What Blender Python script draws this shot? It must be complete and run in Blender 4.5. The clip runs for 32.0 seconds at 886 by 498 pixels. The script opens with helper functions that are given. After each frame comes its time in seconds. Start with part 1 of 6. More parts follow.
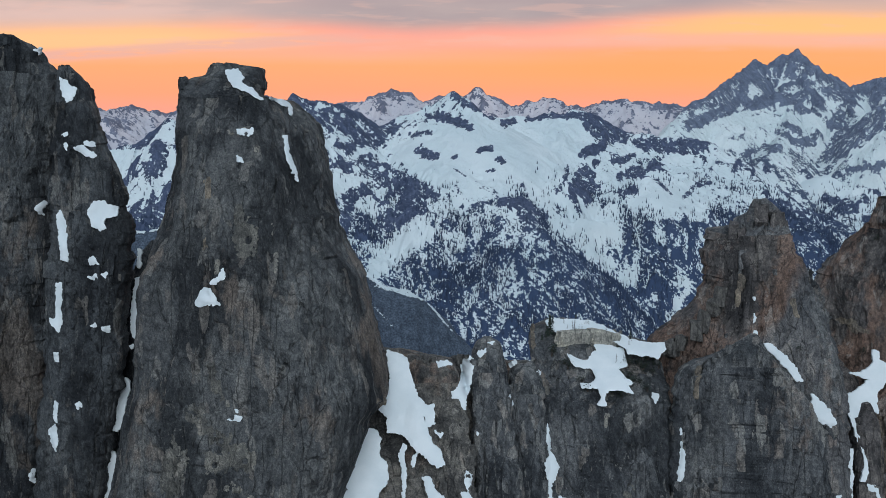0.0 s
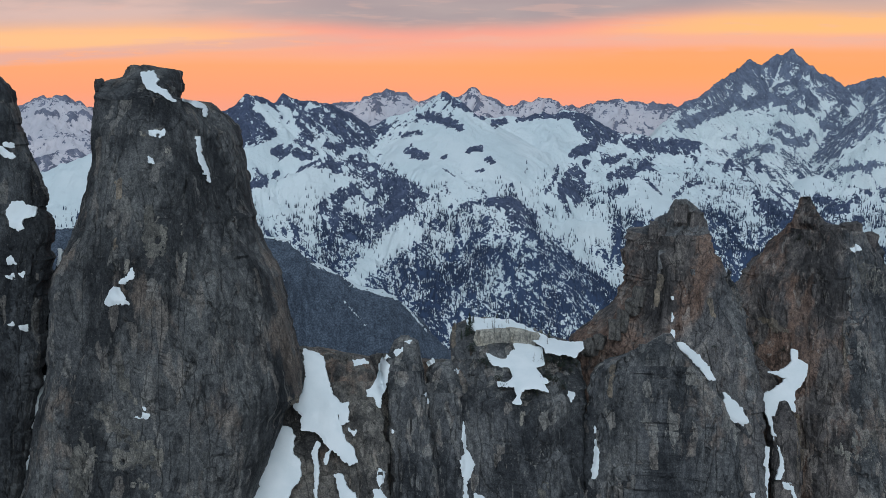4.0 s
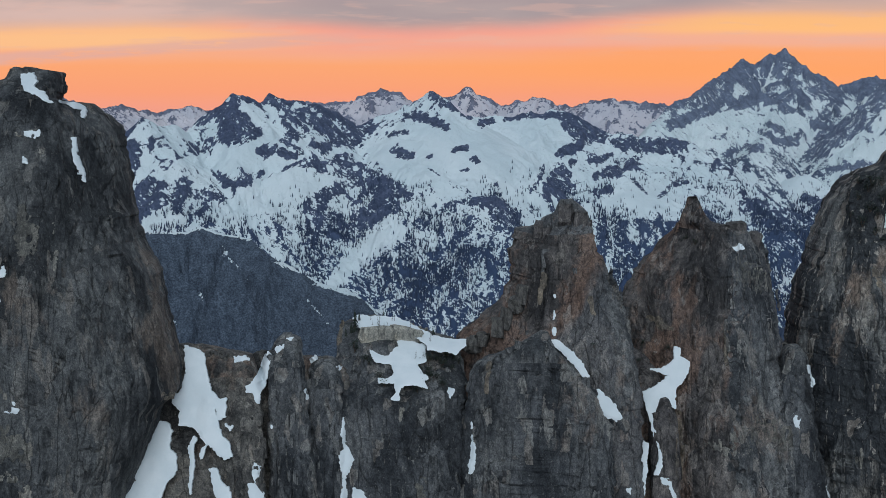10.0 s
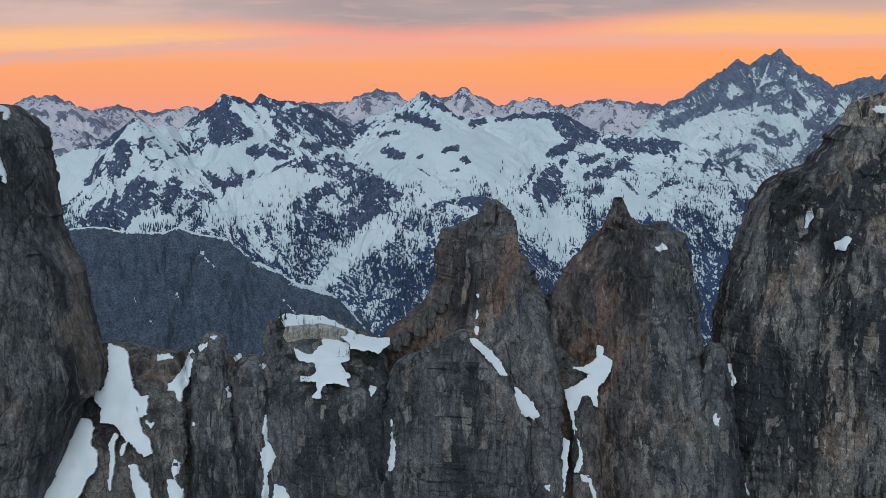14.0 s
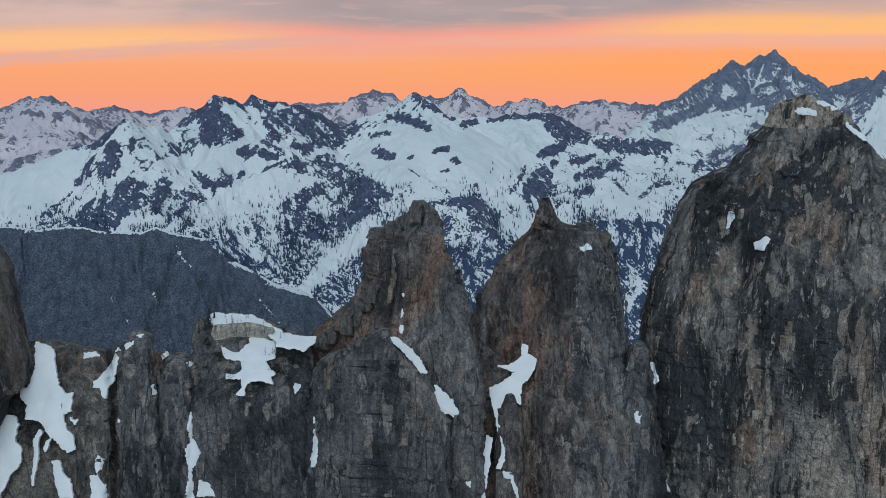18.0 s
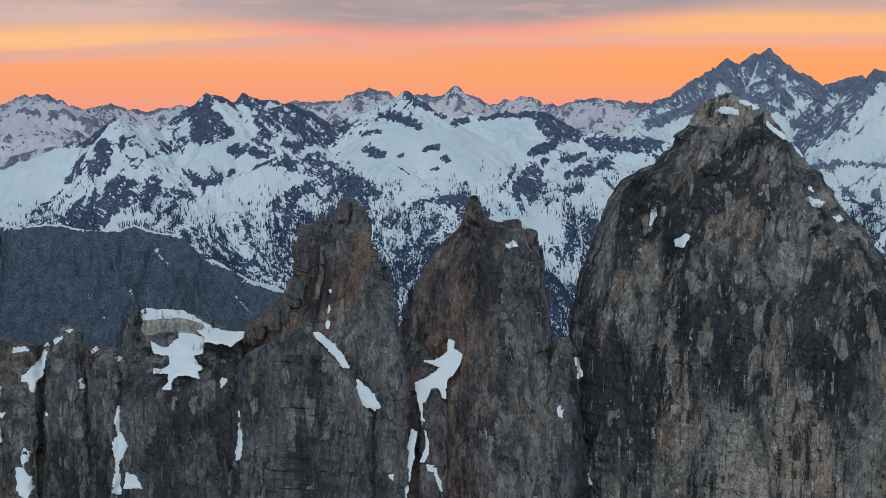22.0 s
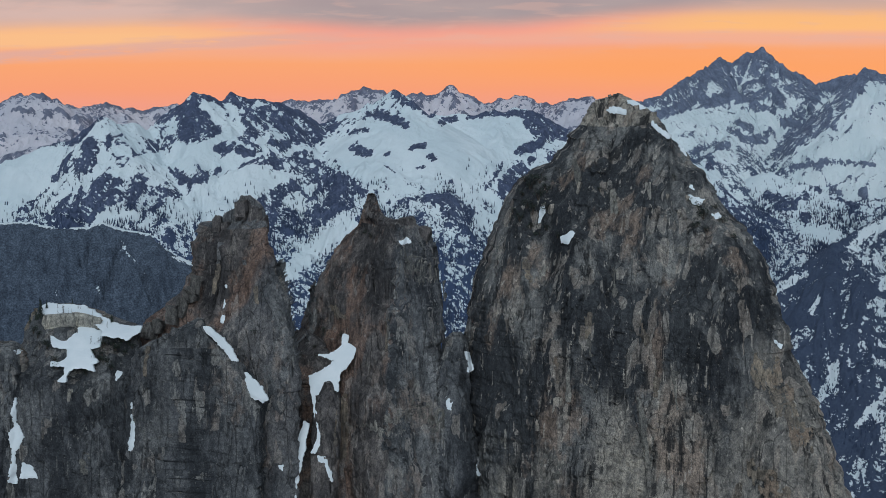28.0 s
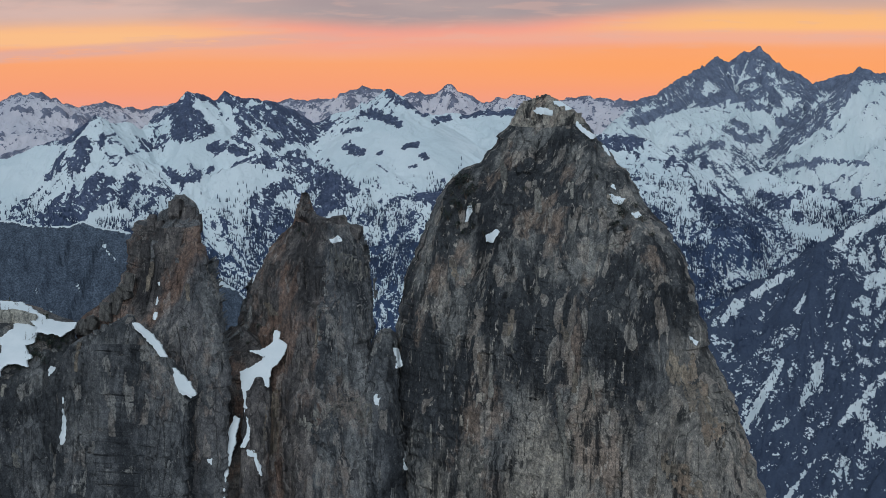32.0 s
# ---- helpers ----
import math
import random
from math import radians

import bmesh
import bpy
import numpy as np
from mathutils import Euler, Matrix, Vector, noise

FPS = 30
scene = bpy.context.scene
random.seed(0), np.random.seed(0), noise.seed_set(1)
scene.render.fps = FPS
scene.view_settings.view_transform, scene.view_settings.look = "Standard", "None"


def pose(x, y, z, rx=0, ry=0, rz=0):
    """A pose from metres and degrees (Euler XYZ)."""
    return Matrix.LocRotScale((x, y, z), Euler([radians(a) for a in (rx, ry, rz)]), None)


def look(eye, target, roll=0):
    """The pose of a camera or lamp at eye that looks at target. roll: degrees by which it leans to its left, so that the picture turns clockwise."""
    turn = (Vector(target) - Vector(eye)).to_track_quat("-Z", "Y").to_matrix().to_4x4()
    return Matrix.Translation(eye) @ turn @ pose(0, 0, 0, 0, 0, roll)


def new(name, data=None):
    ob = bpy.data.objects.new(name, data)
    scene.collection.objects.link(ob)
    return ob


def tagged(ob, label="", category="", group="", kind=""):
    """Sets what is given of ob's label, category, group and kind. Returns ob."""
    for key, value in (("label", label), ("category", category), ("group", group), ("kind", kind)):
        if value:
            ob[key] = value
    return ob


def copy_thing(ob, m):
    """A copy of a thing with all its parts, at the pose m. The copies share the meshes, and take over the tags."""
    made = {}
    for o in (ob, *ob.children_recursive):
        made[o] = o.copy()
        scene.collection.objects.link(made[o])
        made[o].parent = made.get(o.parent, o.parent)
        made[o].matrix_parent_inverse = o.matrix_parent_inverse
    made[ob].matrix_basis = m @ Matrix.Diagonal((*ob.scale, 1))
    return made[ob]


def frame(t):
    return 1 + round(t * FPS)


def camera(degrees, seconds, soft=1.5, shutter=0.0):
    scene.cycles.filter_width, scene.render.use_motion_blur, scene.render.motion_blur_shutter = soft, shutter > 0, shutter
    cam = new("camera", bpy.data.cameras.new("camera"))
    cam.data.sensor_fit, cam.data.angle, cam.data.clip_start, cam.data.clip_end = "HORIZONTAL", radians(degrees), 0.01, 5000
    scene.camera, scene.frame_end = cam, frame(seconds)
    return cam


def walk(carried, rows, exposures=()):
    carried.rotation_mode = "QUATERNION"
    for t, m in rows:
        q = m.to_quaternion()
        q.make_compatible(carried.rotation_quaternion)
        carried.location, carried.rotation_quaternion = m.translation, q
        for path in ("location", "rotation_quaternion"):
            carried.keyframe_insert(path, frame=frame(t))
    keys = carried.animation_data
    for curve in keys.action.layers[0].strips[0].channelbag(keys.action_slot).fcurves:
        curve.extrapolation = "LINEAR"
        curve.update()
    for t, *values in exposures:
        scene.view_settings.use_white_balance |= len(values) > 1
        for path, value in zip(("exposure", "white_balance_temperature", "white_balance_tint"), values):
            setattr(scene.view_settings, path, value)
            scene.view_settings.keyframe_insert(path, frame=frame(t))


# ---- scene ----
# ---------------------------------------------------------------- camera
cam = camera(29.0, 32.0, soft=0.5)
# the picture darkens a little over the first seconds
EXPOSURES = [(0.0, 0.19), (3.0, 0.13), (6.0, 0.03), (9.0, 0.01), (14.0, 0.02), (32.0, -0.02)]
PATH = [
    (0.0, pose(0.00, -0.00, 400.00, 85.300, 0.000, 0.000)),
    (1.0, pose(9.91, -2.00, 400.20, 85.297, 0.000, 0.087)),
    (2.0, pose(19.81, -4.00, 400.40, 85.294, 0.000, 0.175)),
    (3.0, pose(29.68, -5.98, 400.58, 85.292, 0.000, 0.264)),
    (4.0, pose(39.50, -7.94, 400.74, 85.293, 0.000, 0.355)),
    (5.0, pose(49.29, -9.88, 400.87, 85.295, 0.000, 0.448)),
    (6.0, pose(59.04, -11.81, 400.99, 85.296, 0.000, 0.541)),
    (8.0, pose(78.56, -15.73, 401.25, 85.286, 0.000, 0.725)),
    (10.0, pose(98.16, -19.87, 401.57, 85.266, 0.000, 0.906)),
    (12.0, pose(117.92, -24.41, 401.99, 85.257, 0.000, 1.093)),
    (14.0, pose(137.73, -29.32, 402.44, 85.264, 0.000, 1.282)),
    (16.0, pose(157.45, -34.46, 402.81, 85.278, 0.000, 1.466)),
    (18.0, pose(177.23, -39.93, 403.12, 85.280, 0.000, 1.648)),
    (20.0, pose(197.18, -45.76, 403.41, 85.254, 0.000, 1.832)),
    (22.0, pose(217.17, -51.61, 403.63, 85.217, 0.000, 2.011)),
    (24.0, pose(237.08, -57.20, 403.79, 85.191, 0.000, 2.182)),
    (25.0, pose(247.06, -59.98, 403.87, 85.182, 0.000, 2.270)),
    (26.0, pose(257.10, -62.80, 404.00, 85.175, 0.000, 2.366)),
    (27.0, pose(267.24, -65.73, 404.17, 85.168, 0.000, 2.472)),
    (28.0, pose(277.50, -68.77, 404.38, 85.162, 0.000, 2.585)),
    (29.0, pose(287.92, -71.93, 404.62, 85.154, 0.000, 2.702)),
    (30.0, pose(298.51, -75.22, 404.88, 85.145, 0.000, 2.820)),
    (31.0, pose(309.22, -78.60, 405.14, 85.134, 0.000, 2.938)),
    (32.0, pose(320.00, -82.03, 405.41, 85.122, 0.000, 3.057)),
]
walk(cam, PATH, EXPOSURES)

# ---------------------------------------------------------------- world: dusk sky behind the peaks
world = bpy.data.worlds.new("dusk_sky")
scene.world = world
world.use_nodes = True


def node(tree, kind, **inputs):
    n = tree.nodes.new(kind)
    for key, value in inputs.items():
        n.inputs[key.replace("_", " ")].default_value = value
    return n


def mathn(tree, op, a, b=0.0, c=0.0, clamp=False):
    n = tree.nodes.new("ShaderNodeMath")
    n.operation, n.use_clamp = op, clamp
    for i, v in enumerate((a, b, c)):
        if isinstance(v, (int, float)):
            n.inputs[i].default_value = v
        else:
            tree.links.new(v, n.inputs[i])
    return n.outputs[0]


def mixn(tree, fac, a, b, mode="MIX"):
    n = tree.nodes.new("ShaderNodeMix")
    n.data_type, n.blend_type = "RGBA", mode
    for i, v in ((0, fac), (6, a), (7, b)):
        if isinstance(v, (int, float)):
            n.inputs[i].default_value = v
        elif isinstance(v, tuple):
            n.inputs[i].default_value = (*v, 1)
        else:
            tree.links.new(v, n.inputs[i])
    return n.outputs[2]


def span(tree, value, low, high):
    """0 at low, 1 at high, smooth between."""
    n = tree.nodes.new("ShaderNodeMapRange")
    n.interpolation_type = "SMOOTHSTEP"
    tree.links.new(value, n.inputs[0])
    n.inputs[1].default_value, n.inputs[2].default_value = low, high
    return n.outputs[0]


def noisen(tree, vector, scale, stretch=(1, 1, 1), detail=5.0, rough=0.55, shift=(0, 0, 0)):
    m = tree.nodes.new("ShaderNodeMapping")
    m.inputs["Scale"].default_value = stretch
    m.inputs["Location"].default_value = shift
    tree.links.new(vector, m.inputs["Vector"])
    n = node(tree, "ShaderNodeTexNoise", Scale=scale, Detail=detail, Roughness=rough)
    tree.links.new(m.outputs[0], n.inputs["Vector"])
    return n.outputs["Fac"]


def build_sky():
    nt = world.node_tree
    nt.nodes.clear()
    tc = nt.nodes.new("ShaderNodeTexCoord")
    xyz = nt.nodes.new("ShaderNodeSeparateXYZ")
    nt.links.new(tc.outputs["Generated"], xyz.inputs[0])
    x, y, z = xyz.outputs
    # bands of thin cloud, long and level, over the glow on the western horizon
    wisp = noisen(nt, tc.outputs["Generated"], 3.0, (1.2, 1.2, 30), 7, 0.55, (0.3, 0.1, 0.2))
    wave = noisen(nt, tc.outputs["Generated"], 5.0, (1, 1, 8), 4, 0.5, (2.0, 0.4, 0.0))
    zz = mathn(nt, "ADD", z, mathn(nt, "MULTIPLY", mathn(nt, "SUBTRACT", wave, 0.5), 0.010))
    ramp = nt.nodes.new("ShaderNodeValToRGB")
    nt.links.new(mathn(nt, "MULTIPLY", zz, 10.0), ramp.inputs[0])
    stops = ((0.0, (1.0, 0.30, 0.165)), (0.12, (1.0, 0.335, 0.125)), (0.235, (1.0, 0.36, 0.13)), (0.275, (0.84, 0.385, 0.27)), (0.34, (0.90, 0.44, 0.27)),
             (0.43, (0.97, 0.51, 0.24)), (0.50, (0.78, 0.44, 0.30)), (0.56, (0.52, 0.375, 0.345)), (0.66, (0.42, 0.33, 0.345)), (1.0, (0.40, 0.36, 0.39)))
    el = ramp.color_ramp.elements
    while len(el) < len(stops):
        el.new(0.5)
    for e, (p, c) in zip(el, stops):
        e.position, e.color = p, (*c, 1)
    glow = ramp.outputs[0]
    streak = mathn(nt, "MULTIPLY", span(nt, wisp, 0.48, 0.60), span(nt, z, 0.022, 0.036))
    glow = mixn(nt, mathn(nt, "MULTIPLY", streak, 0.7), glow, (0.66, 0.37, 0.335))
    fine = noisen(nt, tc.outputs["Generated"], 9.0, (1.0, 1.0, 22), 8, 0.6, (0.7, 0.2, 0.9))
    pink = mathn(nt, "MULTIPLY", span(nt, fine, 0.52, 0.66), span(nt, z, 0.028, 0.045))
    glow = mixn(nt, mathn(nt, "MULTIPLY", pink, 0.6), glow, (0.95, 0.40, 0.30))
    # a grey-mauve bank that hangs lower towards the middle
    bank = mathn(nt, "ADD", z, mathn(nt, "MULTIPLY", mathn(nt, "SUBTRACT", wave, 0.5), 0.030))
    tilt = mathn(nt, "MULTIPLY", mathn(nt, "ABSOLUTE", mathn(nt, "SUBTRACT", x, 0.02)), 0.05)
    edge = mathn(nt, "SUBTRACT", bank, tilt)
    glow = mixn(nt, mathn(nt, "MULTIPLY", span(nt, edge, 0.042, 0.052), 0.85), glow, (0.40, 0.325, 0.335))
    # the rest of the sky: cool grey-blue overhead and in the east
    high = mixn(nt, span(nt, z, 0.0, 0.8), (0.30, 0.37, 0.455), (0.28, 0.355, 0.435))
    cloud = noisen(nt, tc.outputs["Generated"], 2.5, (1, 1, 3), 6)
    high = mixn(nt, mathn(nt, "MULTIPLY", cloud, 0.35), high, (0.36, 0.41, 0.47))
    west = mathn(nt, "MULTIPLY", span(nt, y, 0.2, 0.8), mathn(nt, "SUBTRACT", 1.0, span(nt, z, 0.09, 0.35)))
    colour = mixn(nt, west, high, glow)
    sky = nt.nodes.new("ShaderNodeTexSky")
    sky.sky_type, sky.sun_disc = "NISHITA", False
    sky.sun_elevation, sky.sun_rotation = radians(1.0), 0.0
    dim = mixn(nt, 1.0, sky.outputs[0], (0.03, 0.03, 0.03), "MULTIPLY")
    colour = mixn(nt, mathn(nt, "SUBTRACT", 1.0, west), colour, mixn(nt, 1.0, colour, dim, "ADD"))
    bg = node(nt, "ShaderNodeBackground", Strength=1.0)
    nt.links.new(colour, bg.inputs["Color"])
    out = nt.nodes.new("ShaderNodeOutputWorld")
    nt.links.new(bg.outputs[0], out.inputs["Surface"])


build_sky()


def backdrop():
    """The glowing evening sky far behind the last peaks: level bands of cloud over an orange horizon."""
    m = bpy.data.materials.new("evening_sky")
    m.use_nodes = True
    nt = m.node_tree
    nt.nodes.clear()
    tc = nt.nodes.new("ShaderNodeTexCoord")
    xyz = nt.nodes.new("ShaderNodeSeparateXYZ")
    nt.links.new(tc.outputs["Object"], xyz.inputs[0])
    x, _, z = xyz.outputs
    v = tc.outputs["Object"]
    # z runs from 0 at the horizon to about 300 at the top of the view; x from -1250 to 1250 across it
    wave = mathn(nt, "SUBTRACT", noisen(nt, v, 0.0016, (1, 1, 3.0), 6, 0.55, (0.3, 0, 0.7)), 0.5)
    zz = mathn(nt, "ADD", z, mathn(nt, "MULTIPLY", wave, 30.0))

    def ramp(value, stops):
        r = nt.nodes.new("ShaderNodeValToRGB")
        nt.links.new(value, r.inputs[0])
        el = r.color_ramp.elements
        while len(el) < len(stops):
            el.new(0.5)
        for e, (p, c) in zip(el, stops):
            e.position, e.color = p, (*c, 1)
        return r.outputs[0]

    c = ramp(mathn(nt, "DIVIDE", zz, 320.0), ((0.0, (0.90, 0.345, 0.24)), (0.14, (0.95, 0.355, 0.19)), (0.36, (0.97, 0.385, 0.175)), (0.44, (0.94, 0.415, 0.23)), (0.55, (0.93, 0.43, 0.25)),
                                                (0.68, (0.95, 0.50, 0.255)), (0.78, (0.80, 0.45, 0.30)), (0.90, (0.60, 0.41, 0.35)), (1.0, (0.50, 0.37, 0.36))))
    right = span(nt, x, 250.0, 900.0)
    left = mathn(nt, "SUBTRACT", 1.0, span(nt, x, -900.0, -250.0))
    middle = mathn(nt, "SUBTRACT", 1.0, mathn(nt, "MAXIMUM", right, left))
    # rose light in the middle, a golden band to the right, a yellow one to the left
    c = mixn(nt, mathn(nt, "MULTIPLY", mathn(nt, "MULTIPLY", middle, span(nt, zz, 120.0, 175.0)), 0.75), c, (0.90, 0.375, 0.29))
    band = mathn(nt, "MULTIPLY", span(nt, zz, 190.0, 222.0), mathn(nt, "SUBTRACT", 1.0, span(nt, zz, 240.0, 275.0)))
    c = mixn(nt, mathn(nt, "MULTIPLY", mathn(nt, "MULTIPLY", right, band), 0.8), c, (1.0, 0.515, 0.20))
    deep = mathn(nt, "MULTIPLY", span(nt, zz, 30.0, 110.0), mathn(nt, "SUBTRACT", 1.0, span(nt, zz, 150.0, 178.0)))
    c = mixn(nt, mathn(nt, "MULTIPLY", mathn(nt, "MULTIPLY", span(nt, x, -350.0, 600.0), deep), 0.75), c, (1.0, 0.375, 0.135))
    veil = mathn(nt, "SUBTRACT", 1.0, span(nt, mathn(nt, "ABSOLUTE", mathn(nt, "SUBTRACT", zz, 190.0)), 6.0, 24.0))
    c = mixn(nt, mathn(nt, "MULTIPLY", mathn(nt, "MULTIPLY", veil, span(nt, x, -300.0, 300.0)), 0.6), c, (0.88, 0.43, 0.32))
    low = mathn(nt, "MULTIPLY", span(nt, zz, 150.0, 175.0), mathn(nt, "SUBTRACT", 1.0, span(nt, zz, 195.0, 225.0)))
    c = mixn(nt, mathn(nt, "MULTIPLY", mathn(nt, "MULTIPLY", left, low), 0.75), c, (0.98, 0.55, 0.26))
    # a thin mauve streak that climbs towards the middle
    run = mathn(nt, "SUBTRACT", zz, mathn(nt, "ADD", 212.0, mathn(nt, "MULTIPLY", x, 0.060)))
    thin = mathn(nt, "SUBTRACT", 1.0, span(nt, mathn(nt, "ABSOLUTE", run), 8.0, 24.0))
    torn = span(nt, noisen(nt, v, 0.006, (1, 1, 7.0), 7, 0.62), 0.28, 0.52)
    c = mixn(nt, mathn(nt, "MULTIPLY", mathn(nt, "MULTIPLY", mathn(nt, "MULTIPLY", thin, torn), mathn(nt, "SUBTRACT", 1.0, span(nt, x, -500.0, 150.0))), 0.75), c, (0.74, 0.42, 0.36))
    # grey-mauve bank above, hanging lowest in the middle
    hang = ramp(mathn(nt, "DIVIDE", mathn(nt, "ADD", x, 1250.0), 2500.0), ((0.0, (0.70, 0.70, 0.70)), (0.25, (0.76, 0.76, 0.76)), (0.46, (0.67, 0.67, 0.67)), (0.60, (0.71, 0.71, 0.71)),
                                                                          (0.74, (0.82, 0.82, 0.82)), (0.90, (0.95, 0.95, 0.95)), (1.0, (1.0, 1.0, 1.0))))
    over = mathn(nt, "SUBTRACT", zz, mathn(nt, "MULTIPLY", hang, 320.0))
    bank = span(nt, over, -24.0, 34.0)
    tint = mixn(nt, left, (0.40, 0.325, 0.335), (0.68, 0.475, 0.425))
    shred = noisen(nt, v, 0.0025, (1, 1, 5.0), 5, 0.5, (1, 2, 3))
    tint = mixn(nt, mathn(nt, "MULTIPLY", span(nt, shred, 0.42, 0.66), 0.7), tint, (0.46, 0.37, 0.365))
    rim = mathn(nt, "MULTIPLY", span(nt, over, -40.0, -8.0), mathn(nt, "SUBTRACT", 1.0, span(nt, over, -4.0, 20.0)))
    c = mixn(nt, mathn(nt, "MULTIPLY", mathn(nt, "MULTIPLY", rim, middle), 0.5), c, (0.93, 0.34, 0.28))
    c = mixn(nt, bank, c, tint)
    wisp = noisen(nt, v, 0.005, (1, 1, 9.0), 4, 0.5, (5, 0, 2))
    c = mixn(nt, mathn(nt, "MULTIPLY", mathn(nt, "MULTIPLY", span(nt, wisp, 0.52, 0.66), span(nt, zz, 130.0, 190.0)), 0.3), c, (0.76, 0.46, 0.38))
    em = node(nt, "ShaderNodeEmission", Strength=1.0)
    nt.links.new(c, em.inputs["Color"])
    out = nt.nodes.new("ShaderNodeOutputMaterial")
    nt.links.new(em.outputs[0], out.inputs["Surface"])
    bm = bmesh.new()
    for px, pz in ((-1900, -420), (1900, -420), (1900, 620), (-1900, 620)):
        bm.verts.new((px, 0, pz))
    bm.faces.new(bm.verts)
    me = bpy.data.meshes.new("sky_backdrop")
    bm.to_mesh(me)
    bm.free()
    me.materials.append(m)
    ob = new("sky_backdrop", me)
    ob.location = (30, 4790, 400)
    tagged(ob, "orange dusk sky with level bands of mauve cloud", "sky", kind="structure")


backdrop()

# the bright eastern sky behind the camera, very wide and weak
sun = new("sky_light", bpy.data.lights.new("sky_light", "SUN"))
sun.data.energy, sun.data.angle, sun.data.color = 1.45, radians(40), (0.84, 0.93, 1.0)
sun.matrix_world = look((90, -800, 860), (0, 600, 300))


# ---------------------------------------------------------------- materials
def material(name):
    m = bpy.data.materials.new(name)
    m.use_nodes = True
    m.node_tree.nodes.clear()
    tc = m.node_tree.nodes.new("ShaderNodeTexCoord")
    return m, m.node_tree, tc.outputs["Object"]


def finish(m, colour, rough, height=None, distance=0.4, strength=0.8):
    nt = m.node_tree
    b = nt.nodes.new("ShaderNodeBsdfPrincipled")
    b.inputs["Specular IOR Level"].default_value = 0.25
    for socket, v in (("Base Color", colour), ("Roughness", rough)):
        if isinstance(v, tuple):
            b.inputs[socket].default_value = (*v, 1)
        elif isinstance(v, (int, float)):
            b.inputs[socket].default_value = v
        else:
            nt.links.new(v, b.inputs[socket])
    if height is not None:
        bump = node(nt, "ShaderNodeBump", Strength=strength, Distance=distance)
        nt.links.new(height, bump.inputs["Height"])
        nt.links.new(bump.outputs[0], b.inputs["Normal"])
    out = nt.nodes.new("ShaderNodeOutputMaterial")
    nt.links.new(b.outputs[0], out.inputs["Surface"])
    return m


def warped(nt, v, amount, scale):
    """The place, pushed about by noise, so that joints do not run ruler-straight."""
    wob = nt.nodes.new("ShaderNodeTexNoise")
    wob.inputs["Scale"].default_value, wob.inputs["Detail"].default_value = scale, 1
    nt.links.new(v, wob.inputs["Vector"])
    add = nt.nodes.new("ShaderNodeVectorMath")
    add.operation = "MULTIPLY_ADD"
    nt.links.new(wob.outputs["Color"], add.inputs[0])
    add.inputs[1].default_value = amount
    nt.links.new(v, add.inputs[2])
    return add.outputs[0]


def facets(nt, v, scale, stretch):
    """Broken rock: every cell is a plane of its own tilt. Gives its height, and a random value of the cell."""
    mp = nt.nodes.new("ShaderNodeMapping")
    mp.inputs["Scale"].default_value = stretch
    nt.links.new(v, mp.inputs["Vector"])
    cell = nt.nodes.new("ShaderNodeTexVoronoi")
    cell.distance = "MINKOWSKI"
    cell.inputs["Exponent"].default_value = 4.0
    cell.inputs["Scale"].default_value = scale
    nt.links.new(mp.outputs[0], cell.inputs["Vector"])
    rel = nt.nodes.new("ShaderNodeVectorMath")
    rel.operation = "SUBTRACT"
    nt.links.new(mp.outputs[0], rel.inputs[0])
    nt.links.new(cell.outputs["Position"], rel.inputs[1])
    lean = nt.nodes.new("ShaderNodeVectorMath")
    lean.operation = "SUBTRACT"
    nt.links.new(cell.outputs["Color"], lean.inputs[0])
    lean.inputs[1].default_value = (0.5, 0.5, 0.5)
    dot = nt.nodes.new("ShaderNodeVectorMath")
    dot.operation = "DOT_PRODUCT"
    nt.links.new(rel.outputs[0], dot.inputs[0])
    nt.links.new(lean.outputs[0], dot.inputs[1])
    part = nt.nodes.new("ShaderNodeSeparateColor")
    nt.links.new(cell.outputs["Color"], part.inputs[0])
    return dot.outputs["Value"], part.outputs[0]


